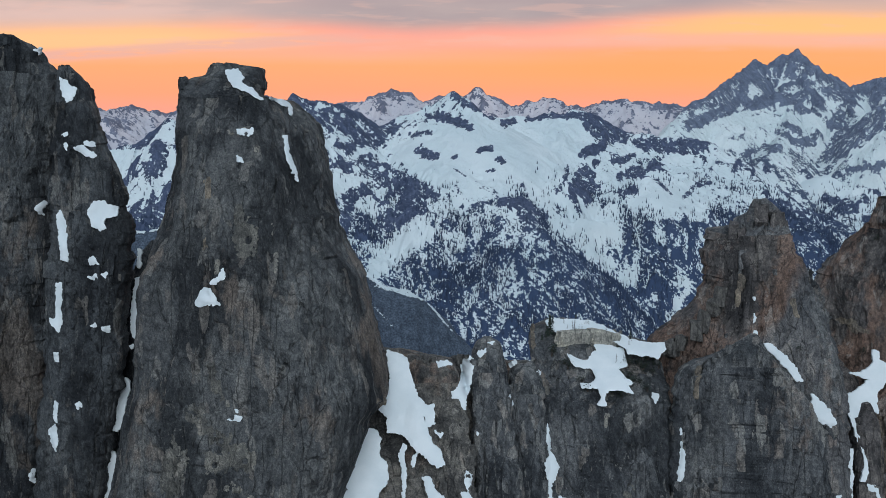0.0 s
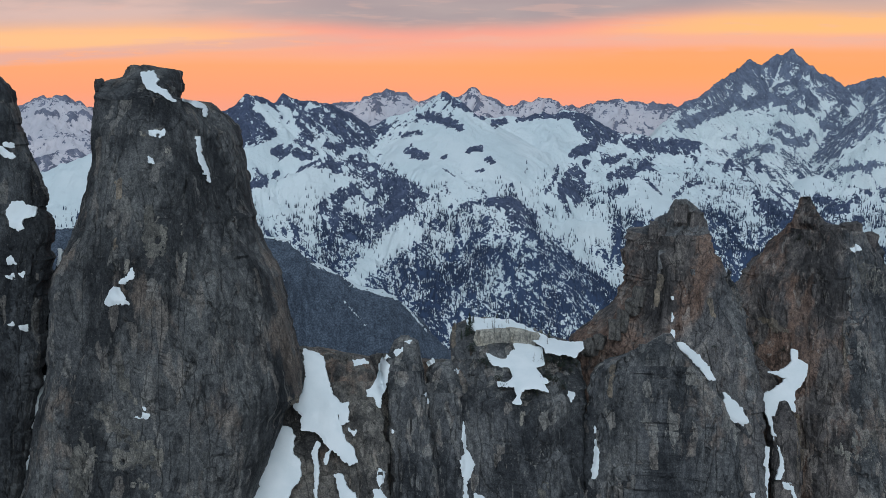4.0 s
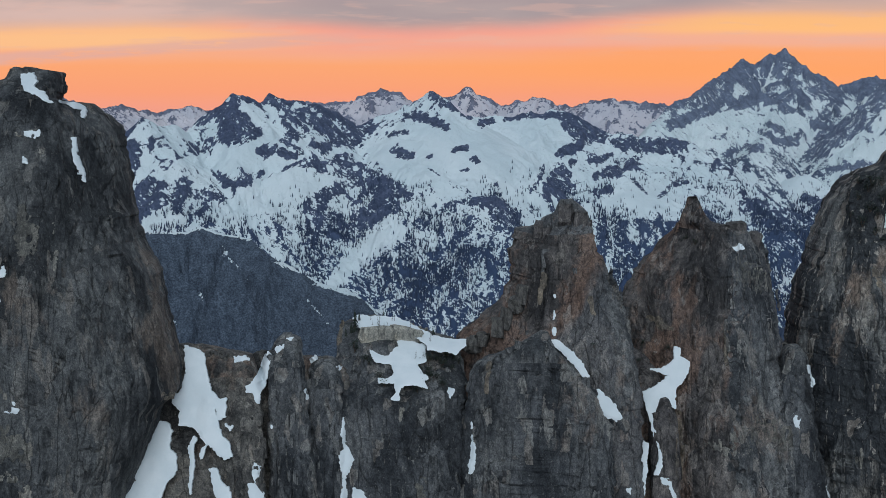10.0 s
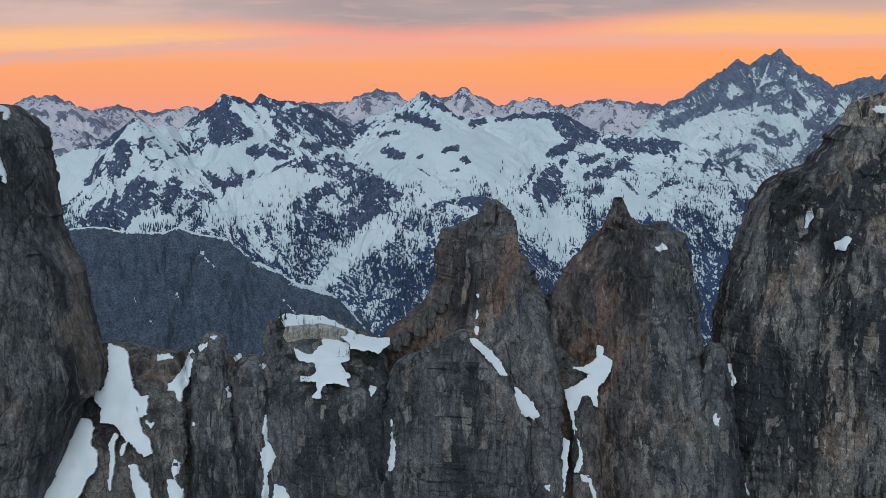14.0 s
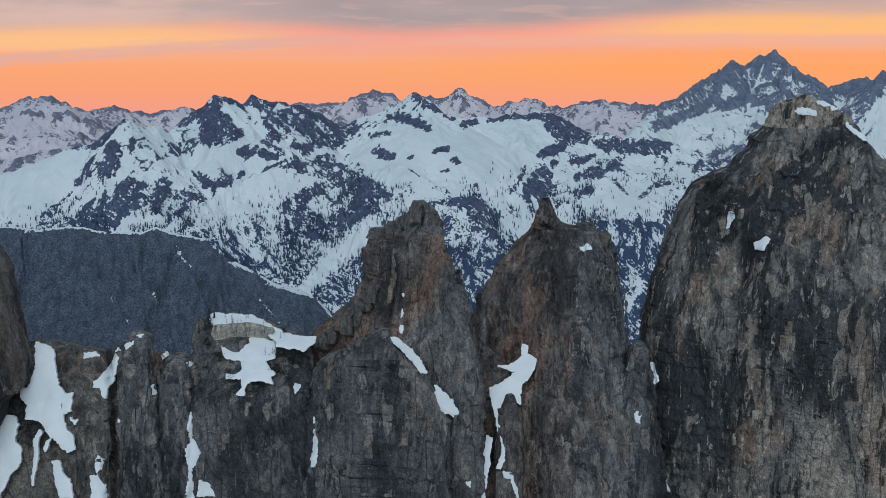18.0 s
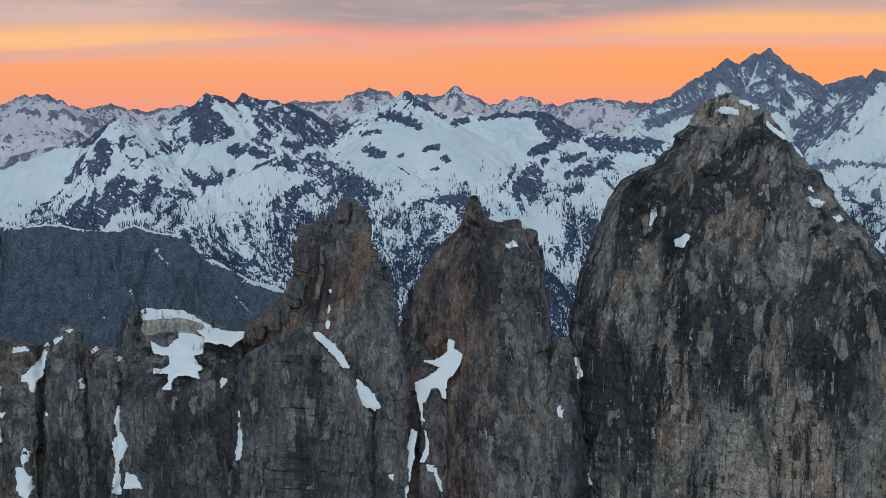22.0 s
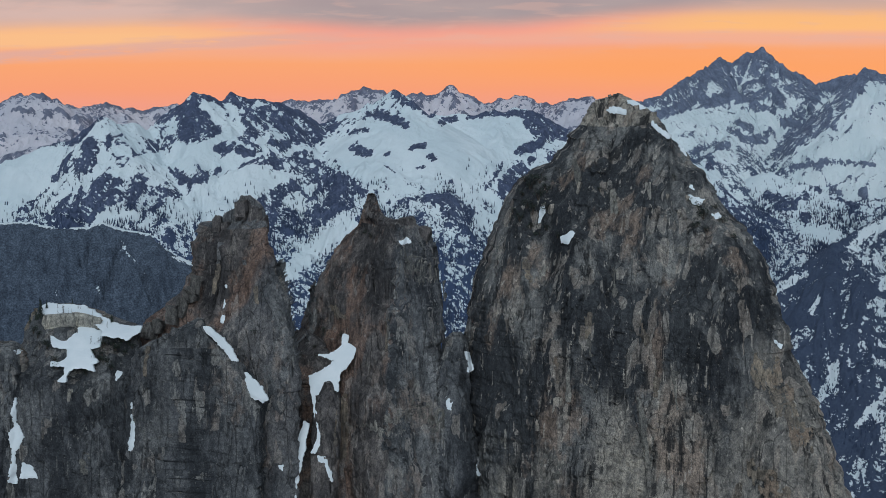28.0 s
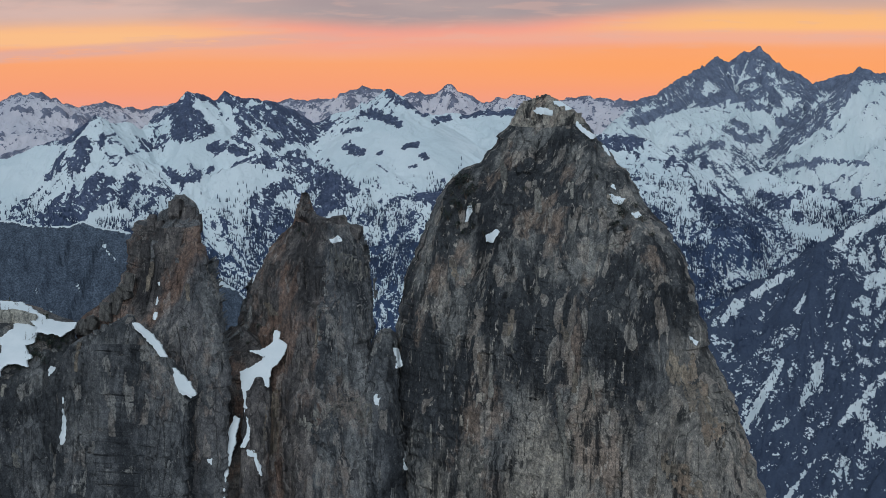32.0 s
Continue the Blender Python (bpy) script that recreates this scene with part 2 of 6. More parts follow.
def granite(name, dark, mid, light, rust, rust_share, pale_share, streak_share=0.32, shift=0.0, pale_foot=0.0, slabs=0.27, gloom=0.0, grey_side=None):
    """Weathered granite: dark slabs, upright pale and rusty flakes with sharp edges, water streaks, thin dark joints and grain."""
    m, nt, v = material(name)
    s = (shift, shift * 0.7, shift * 0.3)
    w = warped(nt, v, (1.6, 1.6, 2.5), 0.15)
    f1, r1 = facets(nt, w, 0.15, (1, 1, 0.50))
    f2, r2 = facets(nt, w, 0.50, (1, 1, 0.62))
    lens = warped(nt, v, (3.2, 3.2, 6.0), 0.14)
    f3, r3 = facets(nt, lens, slabs, (1, 1, 0.20))
    blotch = noisen(nt, v, 0.040, (1, 1, 0.4), 9, 0.62, s)
    c = mixn(nt, span(nt, blotch, 0.43 + gloom, 0.54 + gloom), dark, mid)
    if pale_foot:
        # paler towards the foot and the right, with a ragged upper edge
        sep = nt.nodes.new("ShaderNodeSeparateXYZ")
        nt.links.new(v, sep.inputs[0])
        low = mathn(nt, "ADD", mathn(nt, "SUBTRACT", sep.outputs[2], mathn(nt, "MULTIPLY", sep.outputs[0], 0.65)), mathn(nt, "MULTIPLY", mathn(nt, "SUBTRACT", noisen(nt, v, 0.05, (1, 1, 0.25), 8, 0.62, (s[0] + 60, s[1], s[2])), 0.5), 260.0))
        clean = mathn(nt, "SUBTRACT", 1.0, span(nt, low, 125.0, 190.0))
        c = mixn(nt, mathn(nt, "MULTIPLY", clean, pale_foot), c, tuple(q * 0.74 for q in light))
    # whole walls are lighter or darker than their neighbours
    wall = noisen(nt, v, 0.020, (1, 1, 0.6), 3, 0.5, (s[0] + 71, s[1] + 5, s[2]))
    c = mixn(nt, 1.0, c, mixn(nt, span(nt, wall, 0.36, 0.64), (0.74, 0.75, 0.77), (1.28, 1.26, 1.22)), "MULTIPLY")
    # broken faces differ in tone
    c = mixn(nt, 1.0, c, mixn(nt, r1, (0.84, 0.85, 0.86), (1.17, 1.16, 1.14)), "MULTIPLY")
    c = mixn(nt, 1.0, c, mixn(nt, r2, (0.90, 0.905, 0.91), (1.10, 1.10, 1.09)), "MULTIPLY")
    rusty = noisen(nt, v, 0.028, (1, 1, 0.5), 8, 0.66, (s[0] + 13, s[1], s[2] + 5))
    c = mixn(nt, mathn(nt, "MULTIPLY", span(nt, rusty, 0.60 - 0.20 * rust_share, 0.67 - 0.18 * rust_share), 0.62), c, rust)
    if grey_side is not None:
        # the rusty rock gives way to clean grey beyond a line down the face
        at = nt.nodes.new("ShaderNodeSeparateXYZ")
        nt.links.new(v, at.inputs[0])
        edge = mathn(nt, "ADD", mathn(nt, "ADD", at.outputs[0], mathn(nt, "MULTIPLY", at.outputs[2], grey_side[1])), mathn(nt, "MULTIPLY", mathn(nt, "SUBTRACT", noisen(nt, v, 0.06, (1, 1, 0.3), 6, 0.6, s), 0.5), 40.0))
        c = mixn(nt, mathn(nt, "MULTIPLY", span(nt, edge, grey_side[0] - 4.0, grey_side[0] + 4.0), 0.9), c, mixn(nt, span(nt, blotch, 0.40, 0.56), (0.066, 0.072, 0.081), (0.144, 0.148, 0.155)))
    # fresh flakes: whole slabs are pale, grey or tan
    patchy = noisen(nt, v, 0.055, (1, 1, 0.6), 4, 0.5, (s[0] + 23, s[1] + 9, s[2]))
    edge = noisen(nt, v, 0.9, (1, 1, 0.25), 7, 0.62, (s[0] + 2, s[1], s[2] + 8))
    fresh = mathn(nt, "ADD", mathn(nt, "ADD", r3, mathn(nt, "MULTIPLY", mathn(nt, "SUBTRACT", patchy, 0.5), 0.9)), mathn(nt, "MULTIPLY", mathn(nt, "SUBTRACT", edge, 0.5), 0.45))
    flake = span(nt, fresh, 1.02 - 0.36 * pale_share, 1.07 - 0.36 * pale_share)
    c = mixn(nt, mathn(nt, "MULTIPLY", flake, 0.50), c, mixn(nt, span(nt, r1, 0.45, 0.60), light, tuple(p * 0.55 + q * 0.45 for p, q in zip(light, rust))))
    # black water streaks and pale lime streaks
    where = noisen(nt, v, 0.035, (1, 1, 0.7), 4, 0.5, (s[0] + 7, s[1], s[2]))
    drip = noisen(nt, v, 0.20, (1, 1, 0.045), 9, 0.66, s)
    wet = mathn(nt, "MULTIPLY", span(nt, drip, 0.51, 0.60), span(nt, where, 0.42, 0.52))
    c = mixn(nt, mathn(nt, "MULTIPLY", wet, streak_share), c, tuple(q * 0.50 for q in dark))
    drip2 = noisen(nt, v, 0.42, (1, 1, 0.04), 7, 0.62, (s[0] + 31, s[1] + 3, s[2]))
    c = mixn(nt, mathn(nt, "MULTIPLY", span(nt, drip2, 0.60, 0.64), 0.75 * streak_share), c, light)
    # joints: long near-upright cracks
    mp = nt.nodes.new("ShaderNodeMapping")
    mp.inputs["Scale"].default_value = (1, 1, 0.07)
    nt.links.new(warped(nt, v, (1.5, 1.5, 4), 0.08), mp.inputs["Vector"])
    crack = nt.nodes.new("ShaderNodeTexVoronoi")
    crack.feature = "DISTANCE_TO_EDGE"
    crack.inputs["Scale"].default_value = 0.15
    nt.links.new(mp.outputs[0], crack.inputs["Vector"])
    some = noisen(nt, v, 0.10, (1, 1, 0.4), 3, 0.5, (s[0] + 3, s[1], s[2]))
    line = mathn(nt, "MULTIPLY", mathn(nt, "SUBTRACT", 1.0, span(nt, crack.outputs["Distance"], 0.006, 0.028)), span(nt, some, 0.44, 0.52))
    c = mixn(nt, mathn(nt, "MULTIPLY", line, 0.55), c, tuple(q * 0.35 for q in dark))
    # hairline joints in every direction, closer together
    mesh = nt.nodes.new("ShaderNodeTexVoronoi")
    mesh.feature = "DISTANCE_TO_EDGE"
    mesh.inputs["Scale"].default_value = 0.40
    mq = nt.nodes.new("ShaderNodeMapping")
    mq.inputs["Scale"].default_value, mq.inputs["Rotation"].default_value = (1, 1, 0.40), (0, 0.35, 0)
    nt.links.new(warped(nt, v, (2.2, 2.2, 2.2), 0.25), mq.inputs["Vector"])
    nt.links.new(mq.outputs[0], mesh.inputs["Vector"])
    hair = mathn(nt, "MULTIPLY", mathn(nt, "SUBTRACT", 1.0, span(nt, mesh.outputs["Distance"], 0.01, 0.06)), span(nt, some, 0.50, 0.42))
    c = mixn(nt, mathn(nt, "MULTIPLY", hair, 0.25), c, tuple(q * 0.45 for q in dark))
    # lichen and broken crystal: mottling a few hands wide
    mottle = noisen(nt, v, 0.45, (1, 1, 0.7), 8, 0.68, (s[0] + 41, s[1], s[2] + 3))
    c = mixn(nt, span(nt, mottle, 0.36, 0.64), mixn(nt, 1.0, c, (0.74, 0.75, 0.77), "MULTIPLY"), mixn(nt, 1.0, c, (1.24, 1.23, 1.20), "MULTIPLY"))
    speck = noisen(nt, v, 1.1, (1, 1, 0.8), 6, 0.6, (s[0] + 51, s[1] + 4, s[2]))
    c = mixn(nt, mathn(nt, "MULTIPLY", span(nt, speck, 0.62, 0.70), 0.40), c, light)
    grain = noisen(nt, v, 1.9, (1, 1, 0.7), 8, 0.74, s)
    c = mixn(nt, span(nt, grain, 0.40, 0.60), mixn(nt, 1.0, c, (0.66, 0.67, 0.69), "MULTIPLY"), mixn(nt, 1.0, c, (1.32, 1.31, 1.28), "MULTIPLY"))
    h = mathn(nt, "ADD", mathn(nt, "MULTIPLY", f1, 1.1), mathn(nt, "MULTIPLY", f2, 0.85))
    h = mathn(nt, "ADD", h, mathn(nt, "MULTIPLY", r2, 0.18))
    h = mathn(nt, "ADD", h, mathn(nt, "MULTIPLY", flake, 0.25))
    h = mathn(nt, "ADD", h, mathn(nt, "MULTIPLY", mottle, 0.6))
    h = mathn(nt, "ADD", h, mathn(nt, "MULTIPLY", grain, 0.45))
    h = mathn(nt, "SUBTRACT", h, mathn(nt, "MULTIPLY", hair, 0.22))
    h = mathn(nt, "SUBTRACT", h, mathn(nt, "MULTIPLY", line, 0.35))
    return finish(m, c, 0.90, h, 1.0, 1.0)


GREY = granite("grey_granite", (0.047, 0.051, 0.058), (0.140, 0.144, 0.152), (0.34, 0.33, 0.31), (0.24, 0.185, 0.155), 0.20, 0.55)
# darker copy of NORTH: the shade on these towers is put into the colour
SOUTH_SHADED = granite("dark_granite_shade_in_colour", (0.027, 0.030, 0.035), (0.076, 0.082, 0.090), (0.21, 0.205, 0.195), (0.17, 0.14, 0.12), 0.20, 0.34, 0.28, 60.0)
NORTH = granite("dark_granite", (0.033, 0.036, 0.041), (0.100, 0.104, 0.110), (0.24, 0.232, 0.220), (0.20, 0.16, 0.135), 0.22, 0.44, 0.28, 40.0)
BROWN = granite("rusty_granite", (0.047, 0.045, 0.048), (0.138, 0.126, 0.125), (0.31, 0.285, 0.265), (0.235, 0.148, 0.112), 0.60, 0.42, 0.55, 80.0)
SPIRE = granite("rusty_and_grey_granite", (0.047, 0.045, 0.048), (0.138, 0.126, 0.125), (0.31, 0.285, 0.265), (0.235, 0.148, 0.112), 0.60, 0.42, 0.40, 85.0, grey_side=(8.0, 0.02))
HEAD = granite("rusty_headed_granite", (0.047, 0.045, 0.048), (0.138, 0.126, 0.125), (0.31, 0.285, 0.265), (0.235, 0.148, 0.112), 0.60, 0.42, 0.40, 83.0, grey_side=(-112.0, -0.60))
TAWNY = granite("tawny_granite", (0.051, 0.050, 0.051), (0.141, 0.134, 0.128), (0.32, 0.30, 0.275), (0.215, 0.152, 0.122), 0.42, 0.40, 0.3, 95.0)
BELL = granite("streaked_granite", (0.043, 0.047, 0.054), (0.175, 0.175, 0.175), (0.41, 0.375, 0.335), (0.30, 0.225, 0.180), 0.20, 0.70, 0.90, 120.0, 0.92, 0.20, 0.055)
PALE = granite("pale_granite", (0.135, 0.131, 0.122), (0.235, 0.224, 0.205), (0.36, 0.345, 0.32), (0.28, 0.24, 0.20), 0.2, 0.3, 0.30, 150.0)
BARE = granite("bare_slab_granite", (0.25, 0.245, 0.225), (0.37, 0.355, 0.32), (0.48, 0.46, 0.42), (0.38, 0.32, 0.26), 0.2, 0.3, 0.20, 160.0)
TAN = granite("tan_granite", (0.135, 0.118, 0.104), (0.225, 0.190, 0.155), (0.36, 0.315, 0.26), (0.26, 0.185, 0.14), 0.5, 0.3, 0.4, 170.0)


def snow_material():
    m, nt, v = material("old_snow")
    a = noisen(nt, v, 0.10, detail=6)
    b = noisen(nt, v, 1.2, detail=6)
    c = mixn(nt, span(nt, a, 0.35, 0.7), (0.66, 0.72, 0.75), (0.74, 0.785, 0.81))
    c = mixn(nt, mathn(nt, "MULTIPLY", span(nt, b, 0.60, 0.75), 0.15), c, (0.55, 0.54, 0.51))
    h = mathn(nt, "ADD", mathn(nt, "MULTIPLY", a, 2.0), mathn(nt, "MULTIPLY", b, 0.25))
    return finish(m, c, 0.75, h, 0.8, 0.5)


SNOW = snow_material()


def range_material(name, rock_dark, rock_light, wood, cover_scale, streak, old=(0.54, 0.61, 0.645), clean=(0.62, 0.675, 0.70)):
    """Mountain side: snow cover where the attribute says, broken by rock bands and outcrops, dark wood below."""
    m, nt, v = material(name)
    at = nt.nodes.new("ShaderNodeAttribute")
    at.attribute_name = "cover"
    fa = nt.nodes.new("ShaderNodeAttribute")
    fa.attribute_name = "wood"
    turn = nt.nodes.new("ShaderNodeVectorRotate")
    turn.inputs["Axis"].default_value, turn.inputs["Angle"].default_value = (0, 1, 0), 0.45
    nt.links.new(v, turn.inputs["Vector"])
    n1 = noisen(nt, turn.outputs[0], cover_scale, streak, 9, 0.64)
    back = nt.nodes.new("ShaderNodeVectorRotate")
    back.inputs["Axis"].default_value, back.inputs["Angle"].default_value = (0, 1, 0), -0.7
    nt.links.new(v, back.inputs["Vector"])
    n2 = noisen(nt, back.outputs[0], cover_scale * 4.2, (0.6, 0.9, 1.5), 7, 0.64, (9, 2, 4))
    n3 = noisen(nt, v, cover_scale * 9, (1, 1, 0.9), 5, 0.6, (3, 1, 7))
    n = mathn(nt, "ADD", mathn(nt, "MULTIPLY", mathn(nt, "SUBTRACT", n1, 0.5), 0.9), mathn(nt, "MULTIPLY", mathn(nt, "SUBTRACT", n2, 0.5), 1.8))
    n = mathn(nt, "ADD", n, mathn(nt, "MULTIPLY", mathn(nt, "SUBTRACT", n3, 0.5), 1.8))
    n = mathn(nt, "MULTIPLY", n, mathn(nt, "ADD", 1.0, mathn(nt, "MULTIPLY", fa.outputs["Fac"], 0.9)))
    snow_fac = span(nt, mathn(nt, "ADD", at.outputs["Fac"], n), 0.485, 0.515)
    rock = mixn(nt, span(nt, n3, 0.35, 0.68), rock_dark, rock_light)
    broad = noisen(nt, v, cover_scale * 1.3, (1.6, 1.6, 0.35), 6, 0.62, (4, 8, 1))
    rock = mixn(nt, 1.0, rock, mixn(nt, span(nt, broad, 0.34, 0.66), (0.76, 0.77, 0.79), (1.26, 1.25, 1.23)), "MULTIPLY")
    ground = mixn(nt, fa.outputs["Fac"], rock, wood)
    white = mixn(nt, span(nt, noisen(nt, v, 0.01, detail=4), 0.35, 0.65), old, clean)
    c = mixn(nt, snow_fac, ground, white)
    return finish(m, c, 0.85, mathn(nt, "ADD", n1, mathn(nt, "MULTIPLY", n2, 0.4)), 6.0, 0.5)


# haze over the distance is put into the blue of rock and woods
MID = range_material("snowy_mountainside_hazed", (0.044, 0.060, 0.110), (0.086, 0.107, 0.168), (0.040, 0.066, 0.130), 0.026, (0.75, 0.9, 1.5), (0.565, 0.645, 0.68), (0.64, 0.705, 0.735))
# haze is painted in: this rock is lightened and turned blue
FAR = range_material("far_snowy_peaks_hazed", (0.098, 0.122, 0.182), (0.152, 0.182, 0.250), (0.07, 0.095, 0.15), 0.030, (0.9, 0.8, 1.2), (0.55, 0.625, 0.65), (0.63, 0.69, 0.71))
# haze and rosy dusk glow are mixed into these rock and snow colours
HAZE = range_material("farthest_peaks_hazed", (0.125, 0.140, 0.200), (0.180, 0.190, 0.245), (0.15, 0.16, 0.20), 0.022, (1.1, 0.7, 0.8), (0.48, 0.475, 0.53), (0.58, 0.55, 0.59))
# the ridge rock has a blue-grey haze tint in its colour
RIDGE = range_material("ridge_rock_hazed", (0.034, 0.0465, 0.068), (0.094, 0.121, 0.162), (0.06, 0.07, 0.09), 0.06, (1, 1, 0.5))
# hillside rock and woods carry painted haze blue too
HILL = range_material("wooded_hillside_hazed", (0.038, 0.057, 0.098), (0.070, 0.092, 0.136), (0.042, 0.059, 0.102), 0.03, (0.8, 0.8, 1.2))


def plain(name, colour, rough=0.8, scale=1.0, spread=0.35):
    m, nt, v = material(name)
    a = noisen(nt, v, scale, detail=5)
    c = mixn(nt, a, tuple(q * (1 - spread) for q in colour), tuple(q * (1 + spread) for q in colour))
    return finish(m, c, rough)


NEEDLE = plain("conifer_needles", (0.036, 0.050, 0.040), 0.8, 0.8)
# needles coloured bluer to imitate haze over the far slopes
FAR_NEEDLE = plain("far_conifer_needles_hazed", (0.036, 0.056, 0.104), 0.85, 0.05)
BARK = plain("conifer_bark", (0.075, 0.060, 0.050), 0.9, 3.0)
VALLEY = plain("valley_forest", (0.045, 0.058, 0.075), 0.9, 0.01)


# ---------------------------------------------------------------- noise on arrays
def lattice(i, j, k, seed):
    h = (i * 374761393 + j * 668265263 + k * 2147483647 + seed * 974634777) & 0xFFFFFFFF
    h = ((h ^ (h >> 13)) * 1274126177) & 0xFFFFFFFF
    h = ((h ^ (h >> 16)) * 2246822519) & 0xFFFFFFFF
    return ((h ^ (h >> 15)) & 0xFFFFFF) / float(0xFFFFFF)


def value_noise(x, y, seed=0):
    i, j = np.floor(x).astype(np.int64), np.floor(y).astype(np.int64)
    u, v = x - i, y - j
    u, v = u * u * u * (u * (u * 6 - 15) + 10), v * v * v * (v * (v * 6 - 15) + 10)
    a, b = lattice(i, j, 0, seed), lattice(i + 1, j, 0, seed)
    c, d = lattice(i, j + 1, 0, seed), lattice(i + 1, j + 1, 0, seed)
    return (a + (b - a) * u) * (1 - v) + (c + (d - c) * u) * v - 0.5


def fbm(x, y, seed=0, octaves=4, gain=0.5):
    out, amp = 0.0, 1.0
    for o in range(octaves):
        ca, sa = math.cos(o * 0.7), math.sin(o * 0.7)
        f = 2.0 ** o
        out = out + amp * value_noise((x * ca - y * sa) * f + o * 17.3, (x * sa + y * ca) * f + o * 9.1, seed + o)
        amp *= gain
    return out


def streaky(x, y, seed=0, octaves=4, gain=0.5):
    """fbm that keeps its axes, for things stretched along y."""
    out, amp = 0.0, 1.0
    for o in range(octaves):
        f = 2.0 ** o
        out = out + amp * value_noise(x * f + o * 17.3, y * f + o * 9.1, seed + o)
        amp *= gain
    return out


def ridged(x, y, seed=0, octaves=4):
    out, amp = 0.0, 1.0
    for o in range(octaves):
        ca, sa = math.cos(o * 0.9), math.sin(o * 0.9)
        f = 2.0 ** o
        n = value_noise((x * ca - y * sa) * f + o * 5.7, (x * sa + y * ca) * f + o * 3.3, seed + o)
        out = out + amp * (1 - 4 * np.abs(n))
        amp *= 0.5
    return out


def plates(x, y, seed=0):
    """Slabs broken along joints: a step and a tilt for every cell, and the gap to the next cell."""
    i, j = np.floor(x).astype(np.int64), np.floor(y).astype(np.int64)
    best = np.full(x.shape, 99.0)
    second = best.copy()
    value, dx, dy = np.zeros(x.shape), np.zeros(x.shape), np.zeros(x.shape)
    for a in (-1, 0, 1):
        for b in (-1, 0, 1):
            p = i + a + 0.5 + 0.8 * (lattice(i + a, j + b, 1, seed) - 0.5)
            q = j + b + 0.5 + 0.8 * (lattice(i + a, j + b, 2, seed) - 0.5)
            d = (x - p) ** 6 + (y - q) ** 6 + 0.35 * np.abs((x - p) * (y - q)) ** 3
            near = d < best
            second = np.where(near, best, np.minimum(second, d))
            best = np.where(near, d, best)
            value = np.where(near, lattice(i + a, j + b, 3, seed), value)
            dx, dy = np.where(near, x - p, dx), np.where(near, y - q, dy)
    tilt = dx * (value * 7.3 % 1 - 0.5) + dy * (value * 13.7 % 1 - 0.3)
    return value - 0.5 + 0.9 * tilt, second ** (1 / 6) - best ** (1 / 6)


def grid_faces(rows, cols, wrap=False):
    r, c = np.meshgrid(np.arange(rows - 1), np.arange(cols if wrap else cols - 1), indexing="ij")
    n = (c + 1) % cols
    return np.stack([r * cols + c, r * cols + n, (r + 1) * cols + n, (r + 1) * cols + c], -1).reshape(-1, 4)


def mesh_object(name, verts, faces, mat, origin=(0, 0, 0), parent=None, smooth=False, attributes=None):
    """One mesh object from arrays; all faces have the same number of corners."""
    me = bpy.data.meshes.new(name)
    verts = np.asarray(verts, np.float32) - np.asarray(origin, np.float32)
    faces = np.asarray(faces, np.int32)
    k = faces.shape[1]
    me.vertices.add(len(verts))
    me.vertices.foreach_set("co", verts.ravel())
    me.loops.add(faces.size)
    me.loops.foreach_set("vertex_index", faces.ravel())
    me.polygons.add(len(faces))
    me.polygons.foreach_set("loop_start", np.arange(len(faces), dtype=np.int32) * k)
    me.polygons.foreach_set("use_smooth", np.full(len(faces), smooth))
    for key, value in (attributes or {}).items():
        me.attributes.new(key, "FLOAT", "POINT").data.foreach_set("value", np.asarray(value, np.float32).ravel())
    me.update(calc_edges=True)
    me.validate()
    me.materials.append(mat)
    ob = new(name, me)
    if parent is not None:
        ob.parent = parent
        ob.location = Vector(origin) - parent.location
    else:
        ob.location = origin
    return ob


# ---------------------------------------------------------------- rock towers
FRONT_X0, FRONT_Z0, FRONT_STEP = -320.0, 190.0, 0.7
front_map = np.full((int(250 / FRONT_STEP), int(800 / FRONT_STEP)), np.inf)


def note_front(v):
    """Remember the face that looks at the valley, for the snow that lies on it."""
    i = ((v[:, 2] - FRONT_Z0) / FRONT_STEP).astype(int)
    j = ((v[:, 0] - FRONT_X0) / FRONT_STEP).astype(int)
    ok = (i >= 0) & (i < front_map.shape[0]) & (j >= 0) & (j < front_map.shape[1])
    np.minimum.at(front_map, (i[ok], j[ok]), v[ok, 1])


def block(name, centre, size, turn, mat, parent, seed, slant=0.25):
    """An angular block of granite with knocked-off corners, sunk into what it sits on."""
    rng = np.random.RandomState(seed)
    bm = bmesh.new()
    bmesh.ops.create_cube(bm, size=1.0)
    bmesh.ops.bevel(bm, geom=[e for e in bm.edges if rng.rand() < 0.4], offset=0.16, segments=1, affect="EDGES")
    bmesh.ops.subdivide_edges(bm, edges=bm.edges[:], cuts=1, use_grid_fill=True)
    for v in bm.verts:
        v.co *= 1.0 - 0.22 * (v.co.length - 0.5)
        v.co += Vector((rng.rand(3) - 0.5) * 0.17)
        v.co.x += slant * v.co.z * (rng.rand() * 0.5 + 0.2)
        v.co = Vector((v.co.x * size[0], v.co.y * size[1], v.co.z * size[2]))
    me = bpy.data.meshes.new(name)
    bm.to_mesh(me)
    bm.free()
    me.materials.append(mat)
    ob = new(name, me)
    ob.parent = parent
    ob.location = Vector(centre) - parent.location
    ob.rotation_euler = [radians(q) for q in turn]
    return ob


